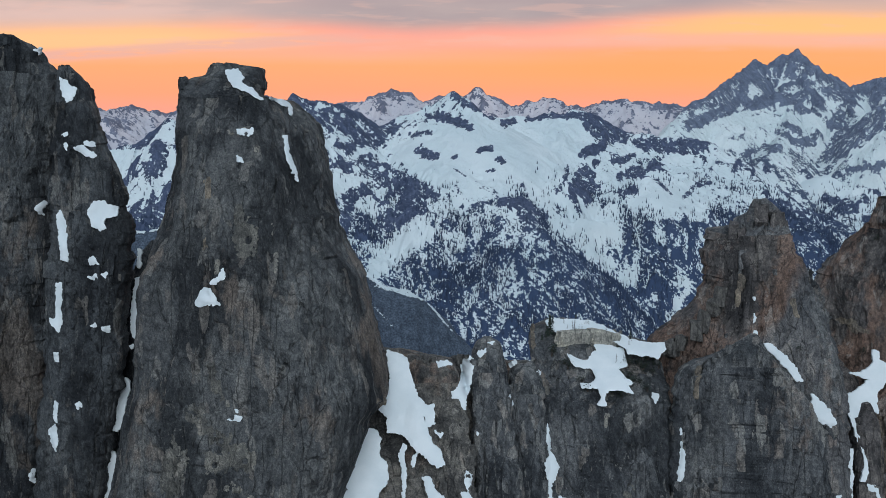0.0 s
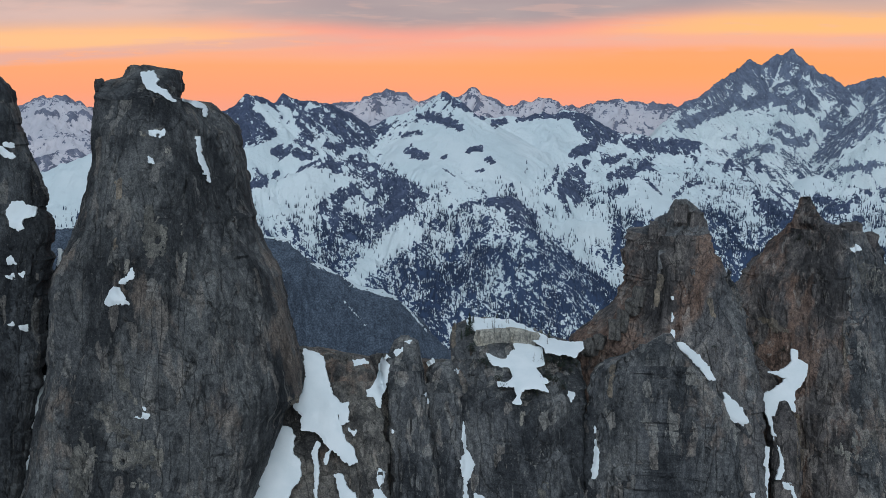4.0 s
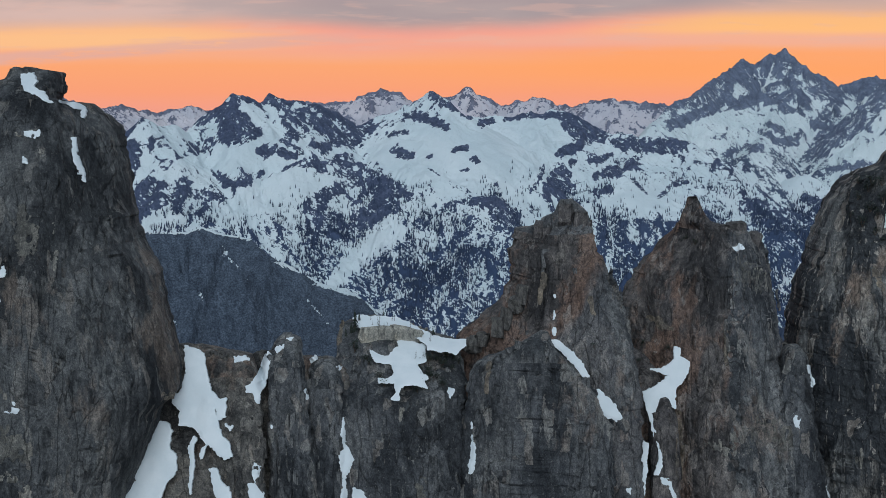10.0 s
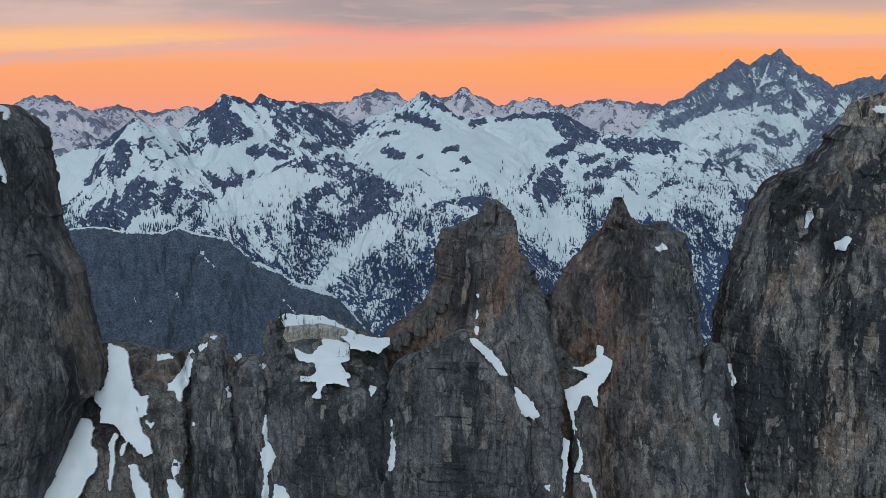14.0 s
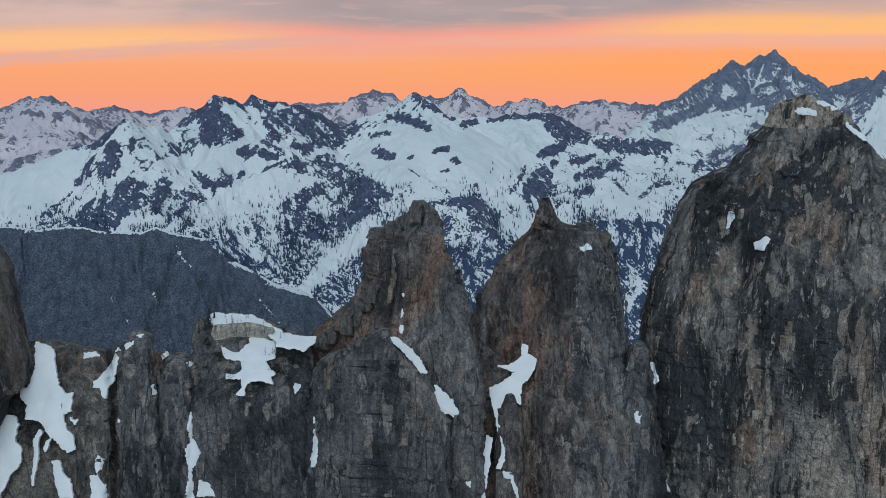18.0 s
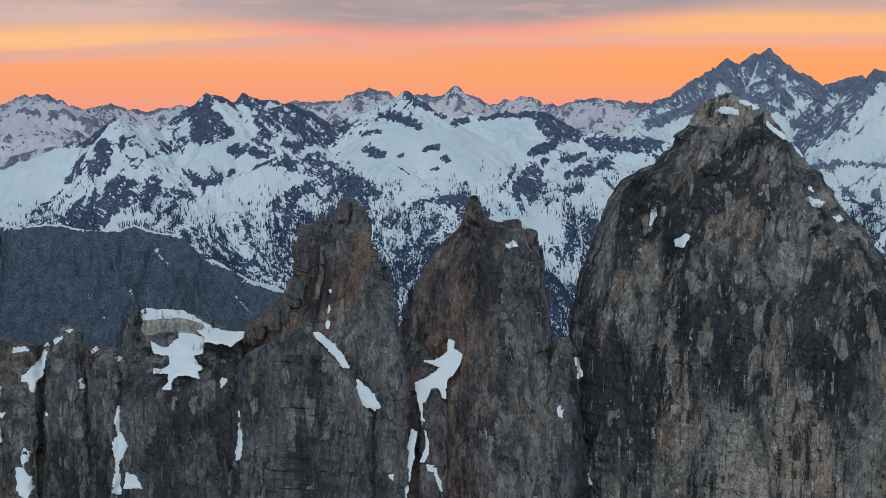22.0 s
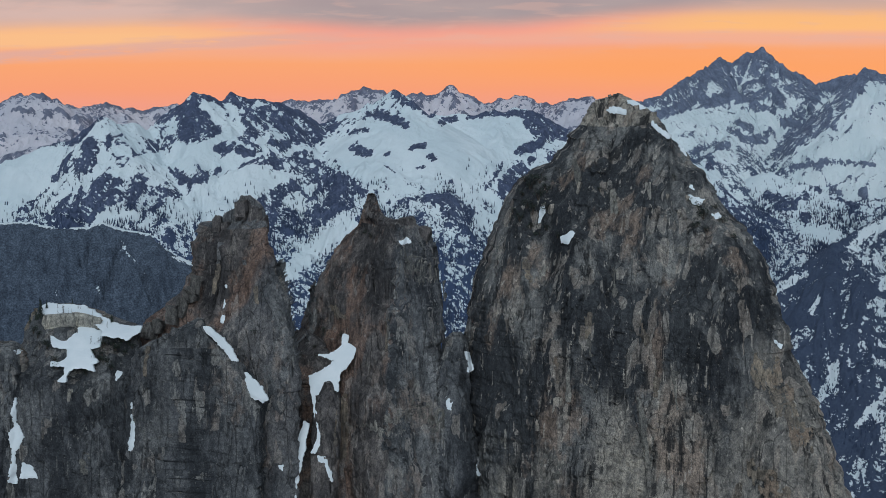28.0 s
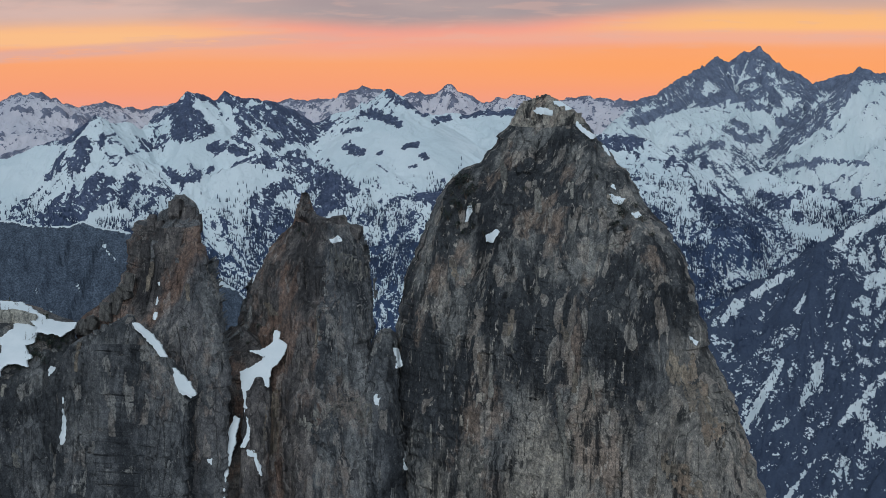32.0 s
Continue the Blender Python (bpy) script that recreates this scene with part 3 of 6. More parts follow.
def tower(name, rows, front, depth, mat, seed, square=2.8, skew=0.0, rough=1.0, step=0.7, plate=1.0, back=None, rugged=1.0, flakes=14, crags=8, jag=1.0, crease=None):
    """A tower of granite. rows: height and its two edges, from the top down; front: height and how far off the face stands.
    depth: from the face to the edges; square: how boxy the plan is; skew: by how much the face turns;
    crease: an upright edge at x (at 400 and at 240 m height) from which the face falls back to both sides."""
    rows, front = np.array(rows, float), np.array(front, float)
    top = rows[0, 0]
    zs = [top]
    while zs[-1] > 205:
        zs.append(zs[-1] - step)
    while zs[-1] > rows[-1, 0] + 9:
        zs.append(zs[-1] - 9)
    zs.append(rows[-1, 0])
    zs = np.array(zs)
    left = np.interp(zs, rows[::-1, 0], rows[::-1, 1])
    right = np.interp(zs, rows[::-1, 0], rows[::-1, 2])
    face = np.interp(zs, front[::-1, 0], front[::-1, 1])
    # broken outline: joints step it in and out
    narrow = np.clip((right - left) / 30, 0.15, 1.0)
    for edge, sign, sd in ((left, -1, 5), (right, 1, 6)):
        cell = zs / 5.5 + 1.2 * value_noise(zs / 9, zs * 0 + sd, seed + sd)
        steps = lattice(np.floor(cell).astype(np.int64), np.int64(sd), 4, seed) - 0.5
        edge += jag * sign * narrow * (1.7 * steps + 1.5 * fbm(zs / 4, zs * 0 + 3 * sd, seed + 2 * sd, 4, 0.6) + 0.3)
    half, mid = (right - left) / 2, (right + left) / 2
    wide = np.interp(270, zs[::-1], (right - left)[::-1])
    n_front = int((wide + 1.2 * depth) / step)
    n_back = max(16, n_front // 6)
    ang = np.concatenate([np.linspace(np.pi, 0, n_front, endpoint=False), np.linspace(0, -np.pi, n_back, endpoint=False)])
    ca, sa = np.cos(ang), np.sin(ang)
    e = 2.0 / square
    cx, cy = np.sign(ca) * np.abs(ca) ** e, np.sign(sa) * np.abs(sa) ** e
    taper = np.clip(half / (0.35 * wide), 0.12, 1.0)
    dep = depth * taper
    bdep = (back or depth * 1.3) * taper
    D = np.where(cy[None, :] >= 0, dep[:, None], bdep[:, None])
    X = mid[:, None] + half[:, None] * cx[None, :]
    off = dep[:, None] - D * cy[None, :]
    Y = face[:, None] + off + skew * half[:, None] * cx[None, :]
    Z = np.repeat(zs[:, None], len(ang), 1)
    groove = 0.0
    if crease:
        along_edge = crease[0] + (crease[1] - crease[0]) * (400 - Z) / 160 + 2.2 * fbm(Z / 26, Z * 0 + 5, seed + 90, 3)
        Y = Y + crease[2] * np.maximum(along_edge - X, 0) + crease[3] * np.maximum(X - along_edge, 0)
        groove = np.exp(-((X - along_edge - 1.5) / 1.4) ** 2) * (cy > 0)[None, :]
    nx, ny = np.abs(ca) ** (2 - e) * np.sign(ca), -np.abs(sa) ** (2 - e) * np.sign(sa)
    ln = np.hypot(nx, ny) + 1e-9
    nx, ny = nx / ln, ny / ln
    # place along the face, in metres: joints run straight down whatever the outline does
    s = X + 0.8 * off * np.sign(cx)[None, :]
    lean = 0.15 * math.sin(seed)
    sl = s + lean * (Z - 300)
    wx = sl + 1.6 * fbm(s / 22, Z / 40, seed + 50, 2)
    wz = Z + 2.5 * fbm(s / 20, Z / 40, seed + 60, 2)
    d = 7.0 * rugged * fbm(sl / 34, Z / 80, seed, 3)
    p0, g0 = plates(wx / 23.0, wz / 44.0, seed + 7)
    p1, g1 = plates(wx / 9.0, wz / 17.0, seed + 1)
    p2, g2 = plates(wx / 3.8, wz / 5.4, seed + 2)
    p3, g3 = plates(wx / 1.8, wz / 2.5, seed + 8)
    p0 = p0 * np.clip(g0 / 0.30, 0, 1)
    d += plate * (6.0 * p0 + 1.8 * p1 - 0.45 * np.clip(1 - g0 / 0.03, 0, 1) - 0.3 * np.clip(1 - g1 / 0.05, 0, 1))
    d += plate * (0.75 * p2 + 0.3 * p3)
    flute = 1 - np.abs(4 * streaky(wx / 11.0, wz / 80, seed + 3, 3, 0.5))
    d -= rough * 1.3 * np.clip(flute - 0.55, 0, 1)
    d += rough * (0.28 * streaky(wx / 3.6, wz / 8, seed + 4, 3, 0.5) + 0.30 * fbm(s / 2.0, Z / 2.4, seed + 5, 3, 0.6))
    d -= 0.6 + 1.2 * groove
    # the outline keeps to its place
    calm = np.clip((top - Z) / 10.0, 0.3, 1.0) * np.clip(half / 12.0, 0.25, 1.0)[:, None]
    d *= calm * (0.20 + 0.80 * np.abs(ny) ** 0.7)[None, :]
    X, Y = X + nx[None, :] * d, Y + ny[None, :] * d
    Z = Z + np.clip(0.4 * d, -1.5, 1.5) * (zs > 110)[:, None]
    grid = np.stack([X, Y, Z], -1)
    c0 = np.array([mid[0], face[0] + dep[0], top])
    cap = []
    for r in (0.002, 0.35, 0.6, 0.82):
        ring = c0 + (grid[0] - c0) * r
        ring[:, 2] = top + 1.6 * fbm(ring[:, 0] / 3, ring[:, 1] / 3, seed + 9, 3) * (1.3 - r) + 0.5
        cap.append(ring)
    V = np.concatenate([np.stack(cap), grid], 0)
    n_r, n_c = V.shape[:2]
    note_front(V.reshape(-1, 3))
    note_front(((V[:-1] + V[1:]) / 2).reshape(-1, 3))
    root = new(name)
    root.location = (mid[-1], face[-1] + depth, rows[-1, 0])
    # the summit and the body below it are two parts
    cut = 4 + int(min(14.0, 0.12 * (top - 200)) / step)
    mesh_object("summit", V[:cut + 1].reshape(-1, 3), grid_faces(cut + 1, n_c, True), mat, (mid[cut], face[cut], zs[cut - 4]), root)
    mesh_object("rock_face", V[cut:].reshape(-1, 3), grid_faces(n_r - cut, n_c, True), mat, (mid[-1], face[-1] + depth, rows[-1, 0]), root)
    rng = np.random.RandomState(seed)
    for i in range(flakes):
        r = rng.randint(cut + 6, len(zs) - 12)
        c = rng.randint(int(0.12 * n_front), int(0.88 * n_front))
        p = grid[min(r, len(zs) - 12), c]
        if p[2] < 215:
            continue
        h = rng.uniform(2.5, 9.0)
        w = h * rng.uniform(0.25, 0.55)
        block("flake", (p[0], p[1] + 0.5 + 0.15 * w, p[2]), (w, rng.uniform(1.6, 3.0), h), (rng.uniform(-10, 4), rng.uniform(-9, 9), rng.uniform(-25, 25)), mat, root, seed * 100 + i)
    for i in range(crags):
        r = rng.randint(0, max(3, int(12 / step)))
        c = rng.randint(int(0.15 * n_front), int(0.85 * n_front))
        p = grid[r, c]
        q = rng.uniform(1.6, 3.6) * min(1.0, 0.3 + half[r] / 14)
        block("crag", (p[0] - nx[c] * 0.8, p[1] - ny[c] * 0.8, p[2] + 0.1 * q), (q, q * 1.1, q * rng.uniform(0.9, 1.7)), (rng.uniform(-12, 12), rng.uniform(-15, 15), rng.uniform(-40, 40)),
              mat, root, seed * 100 + 50 + i, 0.1)
    return root


# ---------------------------------------------------------------- the granite towers along the crest
TOWERS = "granite towers along the crest"
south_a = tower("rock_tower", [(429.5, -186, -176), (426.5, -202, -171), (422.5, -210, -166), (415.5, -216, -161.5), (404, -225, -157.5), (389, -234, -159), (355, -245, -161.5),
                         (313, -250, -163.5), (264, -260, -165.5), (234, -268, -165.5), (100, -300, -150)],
          [(429.5, 706), (300, 690), (240, 680), (100, 650)], 24, SOUTH_SHADED, 11)
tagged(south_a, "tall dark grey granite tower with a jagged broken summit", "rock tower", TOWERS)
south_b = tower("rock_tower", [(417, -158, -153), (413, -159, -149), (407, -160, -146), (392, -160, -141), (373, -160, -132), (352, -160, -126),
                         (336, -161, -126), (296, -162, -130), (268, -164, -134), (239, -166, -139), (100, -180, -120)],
          [(417, 704), (380, 690), (340, 681), (239, 670), (100, 650)], 15, SOUTH_SHADED, 23, rugged=0.6)
tagged(south_b, "slim dark granite pillar with snow on its ledges", "rock tower", TOWERS)
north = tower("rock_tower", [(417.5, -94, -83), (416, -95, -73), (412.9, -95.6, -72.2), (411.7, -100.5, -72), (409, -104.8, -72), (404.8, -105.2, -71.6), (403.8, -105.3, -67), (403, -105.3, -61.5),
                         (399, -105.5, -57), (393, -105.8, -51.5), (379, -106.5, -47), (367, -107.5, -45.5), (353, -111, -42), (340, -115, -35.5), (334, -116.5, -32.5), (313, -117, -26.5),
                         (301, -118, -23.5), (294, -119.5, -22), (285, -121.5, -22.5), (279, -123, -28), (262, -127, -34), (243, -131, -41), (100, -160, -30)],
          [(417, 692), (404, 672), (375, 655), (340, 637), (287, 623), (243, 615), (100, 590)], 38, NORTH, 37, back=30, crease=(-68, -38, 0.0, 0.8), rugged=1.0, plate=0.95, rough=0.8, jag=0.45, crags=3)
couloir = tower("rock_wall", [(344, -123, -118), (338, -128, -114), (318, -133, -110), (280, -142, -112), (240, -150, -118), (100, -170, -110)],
          [(344, 716), (318, 709), (280, 700), (240, 690), (100, 670)], 6, SOUTH_SHADED, 39, square=6.0, back=9, crags=0, flakes=4)
tagged(couloir, "dark rock wall closing a deep couloir, shade in its colour", "rock wall")
tagged(north, "massive flat-topped dark granite tower with a notched shoulder", "rock tower", TOWERS)
notch = tower("rock_wall", [(298.5, -45, -14), (296, -48, -3), (291, -50, 5), (280, -55, 9), (250, -58, 13), (220, -60, 16), (100, -80, 30)],
          [(298.5, 708), (290, 699), (270, 686), (240, 667), (210, 650), (100, 610)], 7, TAWNY, 41, square=6.0, back=9, jag=1.7, crags=16)
tagged(notch, "broken grey rock wall below the notch beside a snow gully", "rock wall")
recess = tower("rock_wall", [(294, 4, 12), (290, 0, 38), (284, -4, 46), (250, -6, 50), (220, -6, 52), (100, -10, 60)],
          [(294, 726), (284, 719), (265, 709), (250, 704), (220, 697), (100, 650)], 7, TAWNY, 45, square=6.0, back=9, jag=1.7, crags=10)
tagged(recess, "dark broken rock wall behind the ribs of the notch", "rock wall")
rib_a = tower("rock_rib", [(297, -13, -7), (295, -14, 4), (287, -11, 7), (275, -7, 9), (262, -2, 11), (240, 2, 14), (220, 4, 16), (100, 0, 28)],
          [(297, 705), (280, 692), (262, 681), (240, 669), (220, 660), (100, 630)], 8, TAWNY, 43, rough=1.2, back=10)
tagged(rib_a, "low grey rock rib with snow in its cracks", "rock rib", "rock ribs in the notch")
rib_b = tower("rock_rib", [(303, 16.5, 21), (301, 14.5, 24.5), (297, 12.5, 26), (290, 11, 28), (275, 12, 30), (255, 13, 32), (220, 13, 35), (100, 5, 50)],
          [(303, 716), (293, 703), (278, 697), (240, 685), (220, 678), (100, 645)], 9, GREY, 47, rough=1.2, back=12)
tagged(rib_b, "grey rock rib with a blunt snowy top", "rock rib", "rock ribs in the notch")
rib_c = tower("rock_rib", [(291, 30, 39), (288.5, 28, 41), (280, 27, 43), (250, 28, 43), (220, 27, 44), (100, 20, 60)],
          [(291, 720), (280, 710), (250, 700), (220, 692), (100, 655)], 8, GREY, 53, rough=1.2, back=9)
tagged(rib_c, "narrow grey rock rib between two snow-filled cracks", "rock rib", "rock ribs in the notch")
squat = tower("rock_tower", [(305, 46, 58), (303.5, 42, 67), (301.5, 40.5, 75), (299, 39, 83), (297, 39, 92), (295.5, 39, 95), (290, 38.5, 96), (270, 38.5, 97), (210, 36, 98), (100, 20, 110)],
          [(305, 762), (303.5, 752), (301.5, 746), (299, 740), (295.5, 733), (290, 728), (284, 721), (277, 709), (262, 703), (210, 694), (100, 675)], 14, GREY, 59, square=3.6, crags=0, back=16, flakes=0)
tagged(squat, "squat grey rock buttress with a sloping snow-covered top", "rock tower", TOWERS)
# pale slab between the two snowfields of the squat buttress
block("slab", (56.6, 739.5, 299.6), (15.4, 3.6, 8.4), (14, 1, 3), BARE, squat, 712, 0.1)
block("slab", (69.8, 740.0, 300.0), (14.6, 3.4, 7.6), (16, 9, -5), BARE, squat, 752, 0.1)
red = tower("rock_tower", [(359, 139.5, 145.5), (356.5, 138.5, 149), (353, 137, 152), (351, 130.5, 153.5), (348.5, 129, 154), (346, 121.5, 154.5), (337, 117, 156), (323, 117.5, 161), (314, 112, 164), (305, 102, 167.5),
                         (298, 92, 170), (290, 91, 172), (262, 92, 174), (211, 90, 174), (100, 80, 180)],
          [(355.5, 766), (345, 754), (328, 743), (298, 733), (262, 722), (246, 718), (211, 709), (100, 690)], 19, HEAD, 61, rugged=0.6, skew=-0.35, square=2.2, back=12)
tagged(red, "reddish-brown granite tower with a square block for a head", "rock tower", TOWERS)
# teeth on the head of the reddish tower
block("crag", (129.4, 762.5, 345.5), (4.0, 5.0, 8.6), (4, 5, -5), BROWN, red, 986, 0.05)
block("crag", (133.5, 762.6, 343.9), (3.5, 4.5, 6.0), (-1, -2, -15), BROWN, red, 1002, 0.05)
block("crag", (142.0, 761.7, 352.5), (6.0, 6.6, 10.1), (-1, -4, -15), BROWN, red, 1038, 0.05)
block("crag", (148.2, 761.4, 349.6), (6.6, 7.6, 9.6), (-3, 3, 5), BROWN, red, 1066, 0.05)
block("crag", (152.0, 762.0, 345.1), (4.0, 6.0, 9.1), (1, -4, -5), BROWN, red, 1082, 0.05)
block("crag", (96.2, 742.0, 295.4), (3.9, 4.3, 5.0), (-9, 11, 15), TAWNY, red, 863, 0.1)
block("crag", (99.7, 742.0, 295.4), (5.4, 5.9, 8.0), (-10, -10, -33), TAWNY, red, 877, 0.1)
block("crag", (103.8, 742.0, 297.7), (4.9, 5.4, 7.0), (-3, 12, -28), TAWNY, red, 893, 0.1)
block("crag", (110.6, 742.0, 303.1), (5.4, 5.9, 9.3), (-9, -4, -8), TAWNY, red, 920, 0.1)
block("crag", (114.0, 747.0, 305.9), (5.9, 6.5, 11.0), (-12, 8, -2), TAWNY, red, 933, 0.1)
block("crag", (119.0, 747.0, 313.0), (5.9, 6.5, 7.9), (11, -1, -24), TAWNY, red, 953, 0.1)
block("crag", (121.1, 747.0, 317.4), (4.9, 5.4, 8.8), (-2, 9, 14), TAWNY, red, 961, 0.1)
buttress = tower("rock_rib", [(305.5, 128, 131.5), (299, 116, 134), (295, 106, 138.5), (290, 99, 143.5), (280, 96, 151), (267, 95, 158.5), (253, 94, 160), (221, 93, 160), (100, 95, 165)],
          [(305.5, 710), (301, 704), (280, 701), (246, 698), (221, 692), (100, 675)], 9, GREY, 67, square=7.0, skew=-0.1)
tagged(buttress, "broad grey granite buttress with snow along its upper edge", "rock rib")
pointed = tower("rock_tower", [(359, 201, 205), (355, 200, 206.5), (351, 198, 208), (348, 197.5, 211), (346, 196.5, 221), (343, 194.8, 228), (340, 192.8, 231), (333, 187.5, 235.5), (322, 177, 238), (305, 169.5, 239.5), (291, 164.5, 240.5),
                         (277, 165, 241), (260, 170, 242), (211, 175, 244), (100, 170, 250)],
          [(358, 778), (340, 768), (326, 760), (290, 748), (269, 741), (245, 733), (211, 726), (100, 700)], 22, SPIRE, 71, rugged=0.6, crease=(216, 208, 0.65, 0.0), skew=-0.25, square=2.1, back=12)
block("crag", (221.5, 776, 343.8), (8.5, 8.0, 9.0), (3, -6, 12), SPIRE, pointed, 1201, 0.1)
block("crag", (230.0, 774, 340.6), (6.5, 7.0, 7.0), (-4, 9, -8), SPIRE, pointed, 1207, 0.1)
tagged(pointed, "pointed brown granite tower with a grey lower face", "rock tower", TOWERS)
pillar = tower("rock_rib", [(271, 183, 188), (264, 180, 191), (252, 178, 193), (230, 179, 192), (205, 178, 193), (100, 172, 200)],
          [(271, 741), (255, 730), (230, 722), (205, 716), (100, 700)], 10, BROWN, 73)
tagged(pillar, "small rust-coloured rock pillar beside a snow couloir", "rock rib")
saddle = tower("rock_wall", [(292, 166, 172), (286, 161, 180), (270, 156, 190), (230, 152, 196), (100, 150, 200)],
          [(292, 772), (270, 756), (230, 742), (100, 715)], 6, BROWN, 75, square=6.0, back=9, crags=0, flakes=5)
tagged(saddle, "rust-coloured rock wall closing the gap between two towers", "rock wall")
bell = tower("rock_tower", [(408.5, 323, 328), (407, 318, 331.5), (405, 313.5, 334), (399, 309, 341), (390, 303, 349), (381, 297, 357), (375, 293.5, 361.5), (372.5, 286, 363), (368, 279, 366), (360, 272, 370.5), (345, 266, 384),
                         (331, 261, 392), (317, 255.5, 396), (300, 250, 399.5), (287, 248.5, 405), (272, 250, 411), (254, 249, 416.5), (232, 249, 424), (209, 249, 433), (100, 240, 470)],
          [(408.5, 777), (399, 767), (375, 749), (340, 727), (310, 712), (285, 706), (255, 694), (209, 680), (100, 650)], 46, BELL, 79, skew=-0.5, rugged=1.0, rough=0.7, plate=1.0)
tagged(bell, "huge bell-shaped granite tower with pale and black streaks", "rock tower", TOWERS)
cleft = tower("rock_slab", [(292, 243, 250), (288, 240, 252), (277, 238, 253), (262, 236, 254.5), (212, 235, 259.5), (100, 240, 266)],
          [(292, 752), (275, 743), (240, 733), (212, 728), (100, 705)], 14, GREY, 83)
tagged(cleft, "narrow dark rock slab filling the cleft between two towers", "rock slab")


# ---------------------------------------------------------------- snow lying in the gullies and on the ledges
front_map[~np.isfinite(front_map)] = np.nan


def fill(a):
    """Close the pinholes of the map."""
    for _ in range(2):
        p = np.pad(a, 1, constant_values=np.nan)
        stack = np.stack([p[1 + i:p.shape[0] - 1 + i, 1 + j:p.shape[1] - 1 + j] for i in (-1, 0, 1) for j in (-1, 0, 1)])
        with np.errstate(all="ignore"):
            m = np.nanmin(stack, 0)
        a = np.where(np.isnan(a), m, a)
    return a


front_map = fill(front_map)


def blur(a, n):
    for _ in range(n):
        p = np.pad(a, 1, mode="edge")
        a = (p[:-2, 1:-1] + p[2:, 1:-1] + p[1:-1, :-2] + p[1:-1, 2:] + 2 * a) / 6
    return a


sheet_count = 0


def sheet(name, stroke, mat, thick, ragged, cell=0.4, soften=4, parent=None, tall=1.0, reach=0, plane=None):
    """A skin on the rock face along a line of (x, z, half-width), with ragged edges that run back into the rock."""
    global sheet_count
    sheet_count += 1
    pts = np.array(stroke, float)
    outline = pts.shape[1] == 2
    if outline:
        pts = np.concatenate([pts, np.full((len(pts), 1), 0.8)], 1)
    elif len(pts) == 1:
        pts = np.concatenate([pts, pts + (0.7, 0.2, -0.5 * pts[0, 2])])
    elif not plane and pts[:, 2].max() < 2.6:
        # narrow strips run out to points
        pts[0, 2] *= 0.5
        pts[-1, 2] *= 0.5
    r = pts[:, 2].max() + 2
    xs = np.arange(pts[:, 0].min() - r, pts[:, 0].max() + r, cell)
    zs = np.arange(pts[:, 1].min() - r, pts[:, 1].max() + r, cell)
    X, Z = np.meshgrid(xs, zs)
    sd = np.full(X.shape, 99.0)
    inside = np.zeros(X.shape, bool)
    for a, b in zip(pts, np.roll(pts, -1, 0)) if outline else zip(pts[:-1], pts[1:]):
        ab = b[:2] - a[:2]
        u = np.clip(((X - a[0]) * ab[0] + (Z - a[1]) * ab[1]) / (ab @ ab + 1e-9), 0, 1)
        w = 0.0 if outline else a[2] + (b[2] - a[2]) * u
        sd = np.minimum(sd, np.hypot(X - a[0] - u * ab[0], Z - a[1] - u * ab[1]) - w)
        if (a[1] > b[1]) != (a[1] < b[1]) and a[1] != b[1]:
            inside ^= ((a[1] > Z) != (b[1] > Z)) & (X < (b[0] - a[0]) * (Z - a[1]) / (b[1] - a[1]) + a[0])
    if outline:
        # a drawn outline, gnawed a little along its edge
        sd = np.where(inside, -sd, sd)
        sd += ragged * (0.8 * fbm(X / 2.2, Z / 2.6, sheet_count, 3, 0.6) + 0.5 * fbm((X + 0.5 * Z) / 0.9, Z / 0.9, sheet_count + 7, 2)) - 0.10
    else:
        size = np.clip(pts[:, 2].mean(), 0.8, 5)
        grow = np.clip(1.3 * size, 1.2, 3.6)
        sd += size * ragged * fbm(X / grow, Z / (1.25 * grow * tall), sheet_count, 4, 0.5) + 0.35 * ragged * streaky(X / 0.9, Z / (1.2 * tall), sheet_count + 7, 2) + ((1.2 + 0.5 * size) * fbm((X + 0.6 * Z) / 4.5, (Z - 0.6 * X) / 3.0, sheet_count + 9, 4, 0.6) if size > 1.6 and ragged > 0.4 else 0) - 0.35
    fi = np.clip(((Z - FRONT_Z0) / FRONT_STEP), 0, front_map.shape[0] - 2)
    fj = np.clip(((X - FRONT_X0) / FRONT_STEP), 0, front_map.shape[1] - 2)
    i0, j0 = fi.astype(int), fj.astype(int)
    Y = front_map[i0, j0]
    if plane:
        Y = plane[0] + plane[2] * (Z - plane[1]) + plane[3] * (X - plane[4]) + (1.2 if plane[2] < 1 else 0.6) * fbm(X / 9, Z / 12, 3, 3)
    for _ in range(4):
        # pinholes take the height of what lies round them
        p = np.pad(Y, 1, constant_values=np.nan)
        stack = np.stack([p[:-2, 1:-1], p[2:, 1:-1], p[1:-1, :-2], p[1:-1, 2:]])
        known = (~np.isnan(stack)).sum(0)
        Y = np.where(np.isnan(Y) & (known >= 3), np.nansum(stack, 0) / np.maximum(known, 1), Y)
    ok = (sd < 0) & ~np.isnan(Y)
    if ok.sum() < 4:
        return []
    u, v = fi - i0, fj - j0
    smooth = (front_map[i0, j0] * (1 - u) * (1 - v) + front_map[i0 + 1, j0] * u * (1 - v) + front_map[i0, j0 + 1] * (1 - u) * v + front_map[i0 + 1, j0 + 1] * u * v)
    Y = np.where(np.isnan(smooth) | bool(plane), Y, smooth)
    Yf = np.where(np.isnan(Y), np.nanmax(Y[ok]), Y)
    low = Yf
